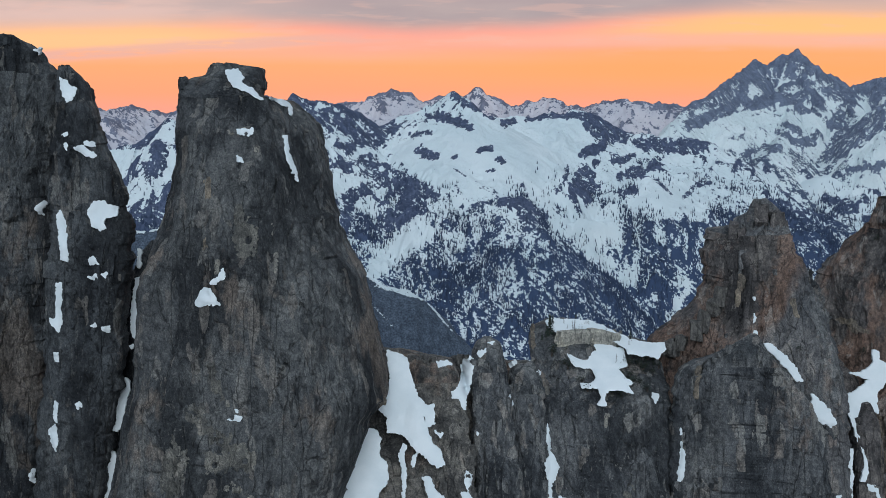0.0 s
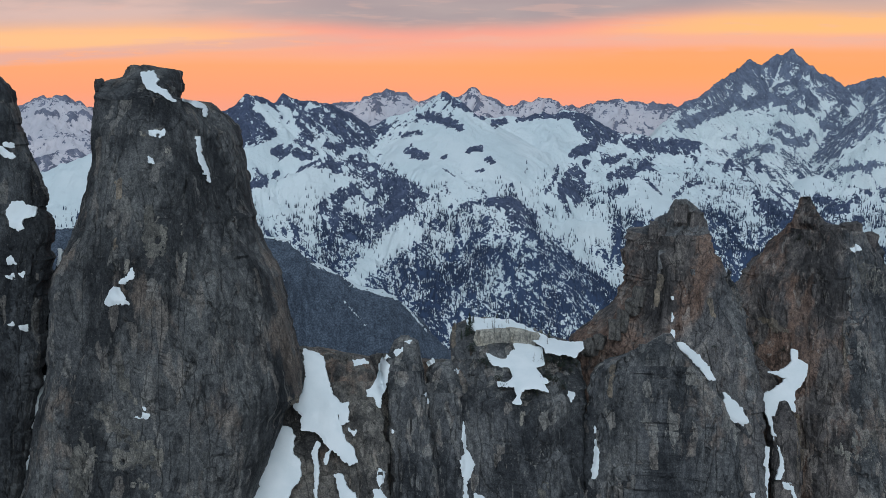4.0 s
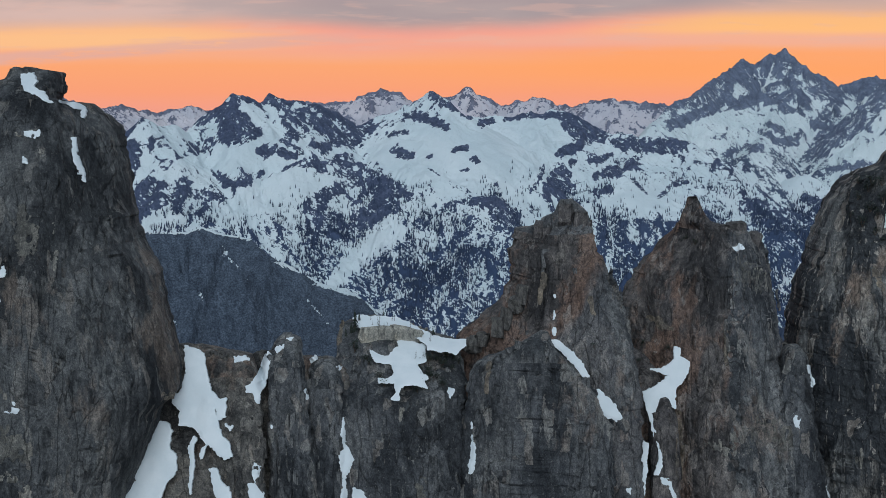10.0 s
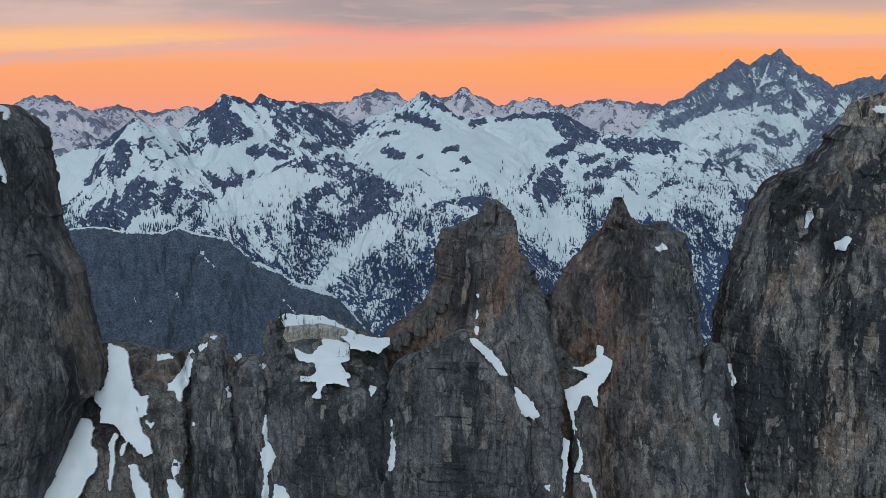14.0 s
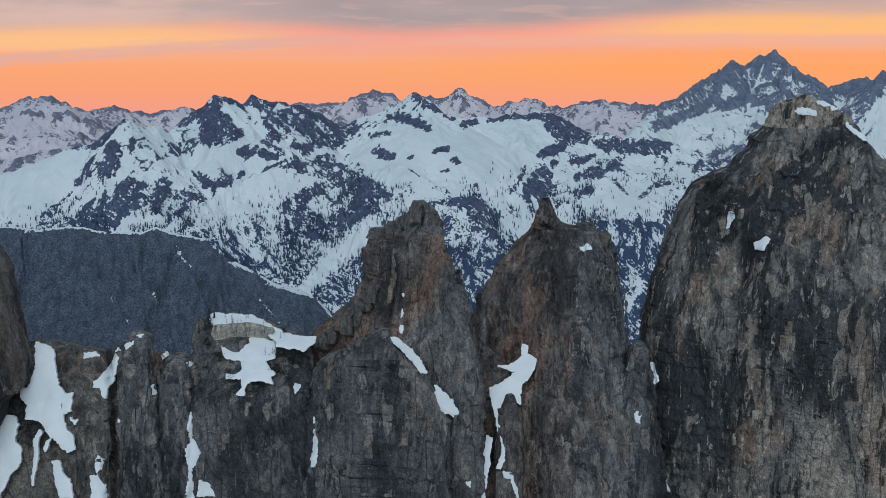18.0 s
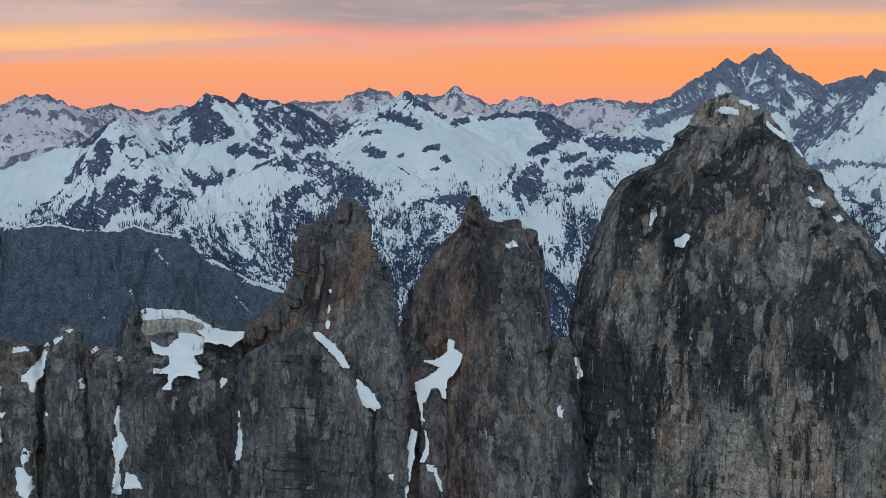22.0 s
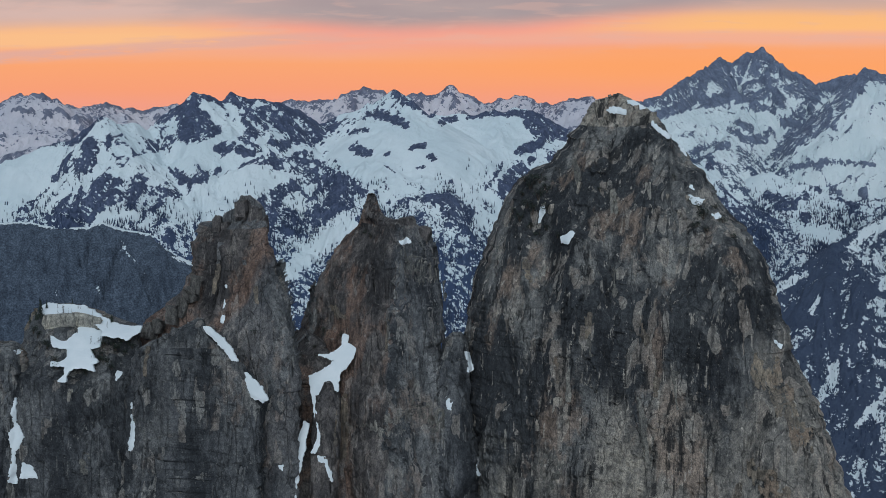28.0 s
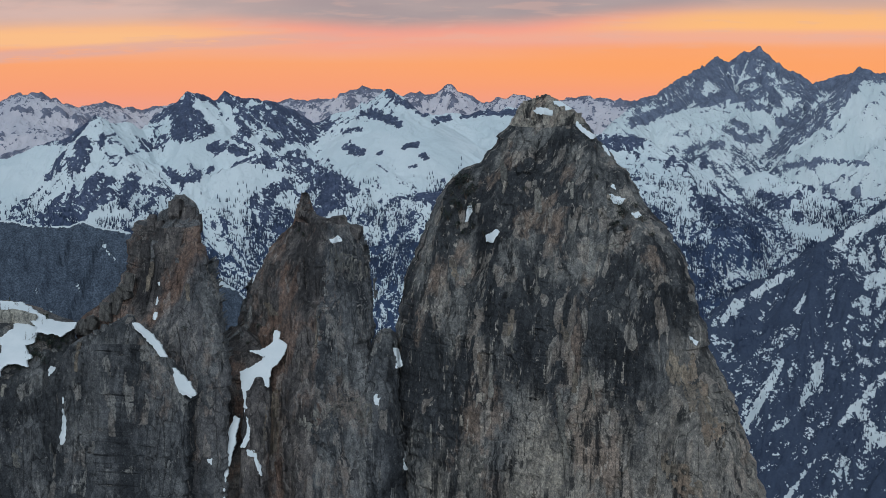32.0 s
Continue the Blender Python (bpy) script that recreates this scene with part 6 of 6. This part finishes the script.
def mid_cover(X, Y, H, steep, near, rib):
    c = 0.86 - 0.16 * bump01(steep, 0.9, 1.9) - 0.16 * rib + 0.30 * fbm((X + H) / 70, (H - 0.4 * X) / 40, 15, 5, 0.6) - 0.40 * bump01(22 - near, 0, 16) * bump01(fbm(X / 45, Y / 45, 16, 3), -0.15, 0.3)
    for q in SNOWFIELDS:
        c += 0.60 * blob(X, H, *q)
    wood = bump01(255 - H + 50 * fbm(X / 80, Y / 80, 25, 3), 0, 130)
    wood = wood * (1 - 0.75 * bump01(X, 780, 860))
    c -= 0.55 * wood + 0.25 * bump01(60 - H, 0, 60)
    for k, q in BANDS:
        m = along(X, H, q)
        c = c * (1 - m) + k * m
    for q in SNOW_LINES:
        c = c + 0.75 * along(X, H, q)
    c = np.maximum(c, 0.12)
    return c, wood


MID_RIDGES = []
MID_RIDGES.append((0.95, 260, [(-1000, 2960, 230), (-800, 2970, 262), (-688, 2950, 286), (-633, 2970, 309), (-595, 2980, 321), (-539, 3000, 341), (-512, 3015, 360), (-482, 3027, 383), (-463, 3050, 374), (-445, 3080, 374), (-420, 3120, 358), (-385, 3160, 386), (-366, 3175, 402), (-345, 3192, 428), (-327, 3200, 423), (-297, 3220, 412), (-281, 3240, 427), (-249, 3260, 416), (-209, 3290, 410), (-169, 3330, 396), (-128, 3370, 367)]))
MID_RIDGES.append((0.6, 330, [(-128, 3370, 367), (-116, 3390, 372), (-85, 3400, 384), (-63, 3410, 390), (-29, 3420, 407), (4, 3430, 428), (21, 3430, 437), (38, 3440, 425), (72, 3450, 402), (106, 3470, 383), (152, 3480, 383), (187, 3490, 385), (222, 3500, 393), (269, 3510, 396), (316, 3520, 385), (351, 3530, 364), (379, 3530, 353), (438, 3540, 346), (546, 3560, 334), (600, 3590, 300)]))
MID_RIDGES.append((0.95, 260, [(379, 3530, 353), (345, 3440, 280), (310, 3390, 232)]))
MID_RIDGES.append((0.95, 260, [(-387, 2960, 190), (-362, 2990, 222), (-297, 3030, 261), (-231, 3067, 296), (-202, 3090, 300), (-146, 3146, 310), (-103, 3140, 300), (-59, 3120, 279), (4, 3105, 249), (20, 3100, 226)]))
MID_RIDGES.append((1, 260, [(45, 3090, 226), (68, 3080, 230), (109, 3065, 239), (133, 3070, 242), (169, 3080, 214), (210, 3080, 168), (261, 3080, 127), (301, 3070, 87), (331, 3060, 48)]))
MID_RIDGES.append((1.1, 260, [(109, 3065, 236), (70, 3000, 165), (40, 2940, 95), (20, 2880, 30)]))
MID_RIDGES.append((0.95, 260, [(-231, 3067, 290), (-200, 2990, 200), (-190, 2930, 130), (-180, 2880, 70)]))
MID_RIDGES.append((0.95, 260, [(-485, 3027, 368), (-470, 2950, 280), (-440, 2880, 190)]))
MID_RIDGES.append((0.85, 260, [(243, 3400, 150), (357, 3420, 178), (474, 3450, 210), (592, 3480, 254), (633, 3530, 266), (671, 3624, 288)]))
MID_RIDGES.append((0.9, 260, [(633, 3540, 262), (715, 3530, 210), (797, 3520, 163), (855, 3510, 117)]))
MID_RIDGES.append((0.45, 520, [(811, 3640, 262), (880, 3640, 262), (960, 3640, 270), (1100, 3640, 280), (1300, 3640, 290)]))
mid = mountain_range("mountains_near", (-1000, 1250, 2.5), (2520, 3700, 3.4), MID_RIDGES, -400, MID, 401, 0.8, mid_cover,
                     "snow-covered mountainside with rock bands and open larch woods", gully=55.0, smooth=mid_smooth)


HILL_SNOW = [
    [(694, 21, 3.9), (665, -25, 4.5), (635, -72, 3.2)],
    [(754, 14, 5.1), (741, -12, 5.7), (681, -70, 3.2)],
    [(848, 16, 5.1), (810, -24, 4.5), (767, -60, 3.2)],
    [(796, -36, 5.7), (814, -81, 8.9), (840, -76, 5.1)],
    [(862, 136, 7.8), (832, 122, 4.6)],
    [(637, 94, 5.9), (616, 67, 3.9)],
    [(727, -106, 1.9), (671, -169, 2.5)],
    [(839, -123, 3.2), (822, -136, 3.8)],
    [(728, 138, 3.9), (666, 106, 3.3)],
    [(882, 231, 6.7), (822, 197, 5.3)],
    [(741, 106, 3.2), (723, 84, 2.6)]]


def hill_cover(X, Y, H, steep, near, rib):
    c = -0.25 - 0.15 * bump01(20 - H, 0, 120) + 0.60 * fbm((X - H) / 26, (X + H) / 120, 35, 4) - 0.20 * rib + 0.35 * bump01(H, 120, 240)
    for q in HILL_SNOW:
        c = c + 1.1 * along(X, H, q)
    return c, np.full(X.shape, 0.6)


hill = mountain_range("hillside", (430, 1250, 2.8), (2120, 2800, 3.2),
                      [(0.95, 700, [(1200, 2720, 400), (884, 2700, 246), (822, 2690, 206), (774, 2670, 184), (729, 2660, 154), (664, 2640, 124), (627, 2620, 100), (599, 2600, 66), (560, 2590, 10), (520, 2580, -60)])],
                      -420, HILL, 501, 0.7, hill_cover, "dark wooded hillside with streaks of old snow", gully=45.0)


X, Y = np.meshgrid(np.arange(-800, 160, 2.0), np.arange(1670, 1950, 2.0))
DARK_RIDGE = [(1.35, 400, [(-800, 1850, 276), (-560, 1850, 262), (-440, 1850, 272), (-365, 1850, 268), (-327, 1850, 266), (-295, 1850, 269), (-251, 1850, 263), (-213, 1850, 262), (-197, 1850, 269),
                      (-172, 1850, 261), (-146, 1850, 257), (-123, 1850, 238), (-92, 1850, 222), (-64, 1850, 206), (-40, 1850, 201), (-20, 1850, 190), (-4, 1850, 175), (14, 1850, 155),
                      (60, 1850, 110), (120, 1850, 40)])]
H, near = range_height(X + 4 * fbm(X / 30, Y / 30, 7, 3), Y + 10 * fbm(X / 40, Y / 60, 8, 3), DARK_RIDGE, -60)
H = H + np.clip(near / 25, 0.1, 1) * (7 * ridged(X / 50, Y / 120, 61, 4) + 3.5 * ridged((X + 0.4 * Y) / 16, Y / 90, 64, 3) + 4 * fbm(X / 12, Y / 20, 62, 4)) + 0.8 * fbm(X / 6, Y / 6, 63, 3)
# narrow gullies down the face
for q in [[(-175, 246, 3.2), (-180, 210, 3.6), (-188, 186, 4.5), (-190, 150, 5.0)],
          [(-146, 222, 2.6), (-137, 208, 2.8), (-128, 196, 3.4), (-124, 160, 4.0)],
          [(-342, 262, 2.8), (-334, 230, 3.2), (-336, 190, 3.6)],
          [(-206, 247, 2.4), (-213, 228, 2.8)]]:
    H = H - 11.0 * along(X, H, q)
# a rim of snow lies on the crest
top = H.argmax(0)
rim = (np.arange(H.shape[0])[:, None] >= top[None] - 1) & (np.arange(H.shape[0])[:, None] <= top[None] + 4) & ((fbm(X / 30, X / 30, 66, 3) > -0.08) & (X < -20))
H = H + 1.6 * rim
RIDGE_SNOW = [
    [(-173, 249, 2.6), (-167, 242, 2.0), (-159, 234, 1.0)],
    [(-176, 243, 1.6), (-169, 238, 1.0)],
    [(-157, 232, 1.0), (-150, 226, 1.0)],
    [(-147, 221, 1.0), (-142, 216, 1.0)],
    [(-95, 192, 1.1), (-92, 188, 1.1)],
    [(-79, 194, 1.0), (-69, 183, 1.2), (-60, 175, 1.2)],
    [(-56, 171, 1.2), (-52, 167, 1.0)],
    [(-216, 177, 1.2), (-212, 173, 1.4)],
    [(-235, 198, 1.0), (-233, 196, 1.0)],
    [(-191, 201, 1.2), (-188, 198, 1.0)],
    [(-115, 233, 1.6), (-87, 220, 1.4)],
    [(-72, 208, 1.4), (-41, 200, 1.9), (-12, 190, 1.5)],
    [(-351, 196, 1.0), (-338, 180, 1.0)],
    [(-16, 189, 1.2), (11, 158, 1.2)]]
cover = -0.75 + 0.25 * fbm(X / 30, H / 30, 45, 4)
for q in RIDGE_SNOW:
    cover = np.maximum(cover, 1.05 * along(X, H, q) - 0.42)
cover = np.where(rim, 1.3, cover)
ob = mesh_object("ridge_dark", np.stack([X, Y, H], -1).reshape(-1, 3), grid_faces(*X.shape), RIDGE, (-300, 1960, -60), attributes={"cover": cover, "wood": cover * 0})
tagged(ob, "dark rock ridge behind the towers, haze blue in its colour", "rock ridge", kind="structure")

# the ground: one sheet from the foot of the towers to the horizon
X, Y = np.meshgrid(np.arange(-7000, 7001, 50.0), np.arange(-3500, 9001, 50.0))
crest, _ = range_height(X, Y, [(0.75, 260, [(-2500, 900, 60), (-800, 760, 110), (-150, 700, 185), (300, 740, 175), (900, 780, 90), (2500, 900, 40)])], -400)
H = np.maximum(crest + 14 * fbm(X / 300, Y / 300, 91, 4), -400 + 40 * fbm(X / 900, Y / 900, 92, 3))
H = np.where((Y > 4700) | (np.abs(X) > 1600), np.maximum(H, 60 + 150 * fbm(X / 700, Y / 700, 93, 4)), H)
ob = mesh_object("ground", np.stack([X, Y, H], -1).reshape(-1, 3), grid_faces(*X.shape), VALLEY, (0, 0, -420), smooth=True)
tagged(ob, "dark wooded valley floor below the granite crest", "ground", kind="structure")


# ---------------------------------------------------------------- conifers on the mountainsides
def forest(name, field, density, seed, count, tall, label, low_share=1.0):
    """Many small spires of conifers over a mountainside: two stacked cones each, one mesh."""
    X, Y, H, c, w = field
    rng = np.random.RandomState(seed)
    p = density(X, Y, H, c, w).ravel()
    p = np.clip(p, 0, None)
    pick = rng.choice(p.size, count, p=p / p.sum())
    dx, dy = X[0, 1] - X[0, 0], Y[1, 0] - Y[0, 0]
    x = X.ravel()[pick] + (rng.rand(count) - 0.5) * dx
    y = Y.ravel()[pick] + (rng.rand(count) - 0.5) * dy
    z = H.ravel()[pick] - 0.6
    h = tall * rng.uniform(0.45, 1.25, count)
    r = h * rng.uniform(0.11, 0.19, count)
    a = np.arange(4) * 2 * np.pi / 4
    ring = np.stack([np.cos(a), np.sin(a)], -1)
    V, F = [], []
    for base, width, tip in ((0.08, 1.0, 0.66), (0.42, 0.68, 1.0)):
        turn = rng.rand(count) * 6.28
        ang = a[None] + turn[:, None]
        rim = np.stack([x[:, None] + np.cos(ang) * (r * width)[:, None], y[:, None] + np.sin(ang) * (r * width)[:, None],
                        (z + base * h)[:, None] + 0 * ang + (rng.rand(count, 4) - 0.5) * (0.10 * h)[:, None]], -1)
        point = np.stack([x + 0.03 * h * (rng.rand(count) - 0.5), y, z + tip * h], -1)[:, None]
        start = sum(len(q) for q in V)
        V.append(np.concatenate([rim, point], 1).reshape(-1, 3))
        i = np.arange(4)
        tri = np.stack([i, (i + 1) % 4, np.full(4, 4)], -1)
        F.append((start + np.arange(count)[:, None, None] * 5 + tri[None]).reshape(-1, 3))
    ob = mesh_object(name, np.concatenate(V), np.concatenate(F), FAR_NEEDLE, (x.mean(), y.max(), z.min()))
    tagged(ob, label, "conifers", kind="stuff")


def mid_density(X, Y, H, c, w):
    d = bump01(285 - H + 55 * fbm(X / 60, Y / 60, 27, 4), 0, 120) * (0.06 + np.clip(fbm(X / 45, Y / 45, 28, 4) + 0.25, 0, 1) ** 1.5)
    d *= 1 - 0.93 * mid_smooth(X, H)
    d *= 1 - 0.6 * bump01(X, 560, 660) * bump01(H, 150, 200)
    for q in SNOW_LINES:
        d *= 1 - 0.85 * along(X, H, q)
    return d * (Y < 3640) * (H > -60)


def hill_density(X, Y, H, c, w):
    return (0.05 + np.clip(fbm(X / 40, Y / 40, 29, 4) + 0.1, 0, 1)) * (H > -120)


forest("conifer_forest", mid, mid_density, 5, 52000, 8.0, "open stands of dark conifers on the snowy mountainside")
forest("conifer_forest", hill, hill_density, 6, 12000, 5.5, "dark conifers scattered over the wooded hillside")


# ---------------------------------------------------------------- trees and shrubs on the ledges
def face_at(x, z):
    """How far off the rock face stands at this place."""
    i, j = int((z - FRONT_Z0) / FRONT_STEP), int((x - FRONT_X0) / FRONT_STEP)
    area = front_map[max(i - 1, 0):i + 2, j - 1:j + 2]
    if not np.isfinite(area).any():
        return None
    y = float(np.nanmedian(area))
    if 40 < x < 97 and z > 296:
        y = min(y, LEDGE[0] + LEDGE[2] * (z - LEDGE[1]) + LEDGE[3] * (x - LEDGE[4]) - 0.6)
    return y


def stick(V, F, p, q, r0, r1, sides=4):
    """A tapered stick from p to q, added to the lists."""
    p, q = Vector(p), Vector(q)
    d = (q - p).normalized()
    side = d.orthogonal().normalized()
    up = d.cross(side)
    start = len(V)
    for c, r in ((p, r0), (q, r1)):
        for i in range(sides):
            a = 2 * math.pi * i / sides
            V.append(tuple(c + side * (r * math.cos(a)) + up * (r * math.sin(a))))
    for i in range(sides):
        n = (i + 1) % sides
        F.append((start + i, start + n, start + sides + n, start + sides + i))


def grown(name, V, F, mat, parent, label=""):
    ob = mesh_object(name, V, F, mat, parent=parent)
    ob.location = (0, 0, 0)
    if label:
        tagged(ob, label)
    return ob


def conifer(seed, wide):
    """A fir one metre high: bent trunk, whorls of drooping boughs set with tufts of needles."""
    rng = random.Random(seed)
    root = new("conifer")
    V, F = [], []
    lean = (rng.uniform(-0.04, 0.04), rng.uniform(-0.04, 0.04))

    def stem(h):
        return Vector((lean[0] * math.sin(3 * h), lean[1] * math.sin(2.5 * h), h))

    for k in range(5):
        stick(V, F, stem(k / 5) - Vector((0, 0, 0.06 if k == 0 else 0)), stem((k + 1) / 5), 0.026 * (1 - k / 5.2), 0.026 * (1 - (k + 1) / 5.2), 5)
    grown("trunk", V, F, BARK, root)
    V, F = [], []
    for k in range(17):
        h = 0.10 + 0.88 * k / 17 + rng.uniform(-0.02, 0.02)
        reach = wide * (1.02 - h) ** 0.85
        for i in range(6):
            a = rng.uniform(0, 6.28)
            r = reach * rng.uniform(0.55, 1.15)
            out = Vector((math.cos(a), math.sin(a), 0))
            across = Vector((-out.y, out.x, 0))
            b = stem(h)
            tip = b + out * r + Vector((0, 0, -0.22 * r + rng.uniform(-0.02, 0.03)))
            for u in (0.35, 0.62, 0.85):
                c = b.lerp(tip, u)
                w = 0.34 * r * (1.15 - u) + 0.012
                s = len(V)
                drop = rng.uniform(0.03, 0.07)
                V += [tuple(c - out * 0.16 * r), tuple(c + across * w - Vector((0, 0, drop))), tuple(c + out * (0.26 * r + 0.01) - Vector((0, 0, 0.02))), tuple(c - across * w - Vector((0, 0, drop)))]
                F.append((s, s + 1, s + 2, s + 3))
    s = len(V)
    grown("crown", V, F, NEEDLE, root)
    return root


def larch(seed):
    """A bare larch one metre high: thin trunk and short ascending twigs."""
    rng = random.Random(seed)
    root = new("bare_larch")
    V, F = [], []
    for k in range(4):
        stick(V, F, (0.02 * math.sin(k), 0, k / 4 - (0.06 if k == 0 else 0)), (0.02 * math.sin(k + 1), 0, (k + 1) / 4), 0.020 * (1 - k / 4.3), 0.020 * (1 - (k + 1) / 4.3), 5)
    grown("trunk", V, F, BARK, root)
    V, F = [], []
    for k in range(46):
        h = rng.uniform(0.15, 0.97)
        a = rng.uniform(0, 6.28)
        r = 0.17 * (1.05 - h) * rng.uniform(0.5, 1.2) + 0.02
        p = Vector((0.02 * math.sin(4 * h), 0, h))
        q = p + Vector((math.cos(a) * r, math.sin(a) * r, r * rng.uniform(-0.1, 0.5)))
        stick(V, F, p, q, 0.007, 0.003, 3)
    grown("twigs", V, F, BARK, root)
    return root


def shrub(seed):
    """A low wind-pressed conifer shrub one metre high: crooked stems under a ragged mass of needle tufts."""
    rng = random.Random(seed)
    root = new("conifer_shrub")
    V, F, tips = [], [], []
    for k in range(5):
        a = rng.uniform(0, 6.28)
        q = Vector((math.cos(a) * rng.uniform(0.15, 0.5), math.sin(a) * rng.uniform(0.15, 0.4), rng.uniform(0.4, 0.95)))
        stick(V, F, (0, 0, -0.15), q, 0.035, 0.012, 4)
        tips.append(q)
    grown("stems", V, F, BARK, root)
    V, F = [], []
    for q in tips:
        for k in range(26):
            c = q + Vector((rng.gauss(0, 0.17), rng.gauss(0, 0.17), rng.gauss(-0.1, 0.17)))
            a, w = rng.uniform(0, 6.28), rng.uniform(0.05, 0.13)
            out = Vector((math.cos(a), math.sin(a), rng.uniform(-0.5, 0.3))) * w
            across = Vector((-out.y, out.x, rng.uniform(-0.6, 0.6) * w))
            s = len(V)
            V += [tuple(c - out), tuple(c + across * 0.7), tuple(c + out), tuple(c - across * 0.7)]
            F.append((s, s + 1, s + 2, s + 3))
    grown("foliage", V, F, NEEDLE, root)
    return root


def plant(kinds, places, label, category, group, size=1.2):
    """Copies of a few grown kinds at (x, z, height) on the rock face."""
    rng = random.Random(len(places) * 7 + len(label))
    used = {}
    for n, (x, z, high) in enumerate(places):
        y = face_at(x, z)
        if y is None:
            continue
        k = n % len(kinds)
        s = high * size * rng.uniform(0.9, 1.15)
        m = Matrix.Translation((x, y + 0.25, z - 0.2)) @ Matrix.Rotation(rng.uniform(0, 6.28), 4, "Z") @ Matrix.Diagonal((s, s, s, 1))
        if k in used:
            ob = copy_thing(kinds[k], m @ Matrix.Scale(1 / used[k], 4))
        else:
            ob = kinds[k]
            ob.matrix_world = m
            used[k] = s
        tagged(ob, label, category, group)


plant([conifer(3, 0.26), conifer(8, 0.21), conifer(14, 0.30)], [
    (46.5, 301.9, 7.9), (48.0, 304.1, 4.9), (45.1, 301.0, 4.4), (59.0, 306.1, 3.5), (70.4, 281.3, 3.3), (81.5, 298.4, 4.4), (79.1, 283.5, 2.9), (85.4, 288.6, 3.3), (87.2, 290.8, 2.9), (91.1, 289.6, 3.8), (43.0, 300.0, 3.4)],
      "small dark green fir rooted beside the snow ledge", "conifer", "firs on the snow ledge")
plant([larch(5), larch(9), larch(21)], [
    (53.1, 304.1, 4.0), (56.7, 302.3, 4.5), (57.5, 301.6, 5.4), (59.6, 301.9, 4.0), (60.9, 302.2, 3.5), (63.1, 303.8, 4.0), (63.9, 303.8, 4.5), (71.4, 301.0, 4.4), (72.7, 302.0, 3.4), (80.6, 294.9, 5.3), (74.4, 289.1, 5.2), (77.6, 289.1, 5.2), (78.5, 290.1, 4.3), (76.9, 282.4, 3.8), (54.4, 302.3, 3.0), (75.5, 298.3, 2.9), (79.8, 288.2, 4.2), (81.6, 291.6, 4.6), (83.0, 286.4, 3.8), (84.6, 292.4, 4.0), (82.2, 281.8, 3.4), (79.0, 279.6, 3.2)],
      "thin leafless larch standing in the ledge snow", "tree", "bare larches on the snow ledge")
plant([shrub(2), shrub(6), shrub(12)], [
    (279.5, 366.2, 3.7), (282.3, 362.9, 4.2), (284.3, 365.2, 4.7), (287.2, 366.4, 4.2), (286.3, 358.9, 4.7), (290.3, 361.8, 4.1), (278.1, 358.8, 4.2), (280.6, 354.1, 4.1), (283.6, 351.4, 4.6), (289.9, 353.3, 3.6), (277.4, 347.8, 4.1), (282.2, 343.9, 3.6), (286.3, 340.7, 3.6), (290.1, 343.9, 3.1), (315.6, 362.7, 2.5), (359.6, 356.3, 3.5), (361.7, 352.0, 4.0), (358.1, 347.5, 3.5), (362.2, 346.1, 3.0), (367.4, 356.1, 2.5), (370.5, 350.0, 3.0), (356.3, 358.9, 2.5), (374.6, 343.3, 2.5), (349.3, 369.7, 2.0), (295.3, 341.3, 2.5), (274.2, 351.1, 2.6)],
      "dark wind-pressed conifer shrub on a granite ledge", "shrub", "shrubs on the bell-shaped tower", 1.15)
plant([shrub(31), shrub(33)], [
    (179.9, 290.3, 2.5), (178.6, 288.8, 2.0), (176.7, 283.9, 2.0), (189.0, 290.4, 2.0), (152.7, 295.7, 2.4), (199.3, 339.4, 2.5), (202.9, 337.9, 2.0)],
      "dark low conifer shrub in a rock crack", "shrub", "shrubs on the brown towers")
plant([shrub(41), shrub(44)], [
    (80.5, 285.5, 2.2), (83.4, 283.2, 2.4), (85.8, 287.4, 2.6), (87.9, 291.6, 2.4), (84.2, 289.8, 2.0), (89.6, 286.0, 2.2), (78.2, 281.4, 1.8), (75.6, 278.6, 1.8), (86.6, 280.4, 2.0), (91.5, 291.8, 2.2), (92.9, 288.4, 2.0),
    (52.2, 290.4, 2.4), (53.4, 288.6, 2.0), (58.8, 284.2, 2.0), (61.2, 280.6, 2.2), (76.8, 286.4, 2.0), (78.4, 288.6, 2.2), (79.8, 283.4, 2.2), (80.2, 289.6, 2.4), (72.6, 279.8, 1.8), (67.9, 279.4, 1.8), (46.6, 296.4, 2.6), (46.9, 293.2, 2.2)],
      "dark twiggy shrub beside the ledge snowfield", "shrub", "shrubs beside the snowfield", 1.6)
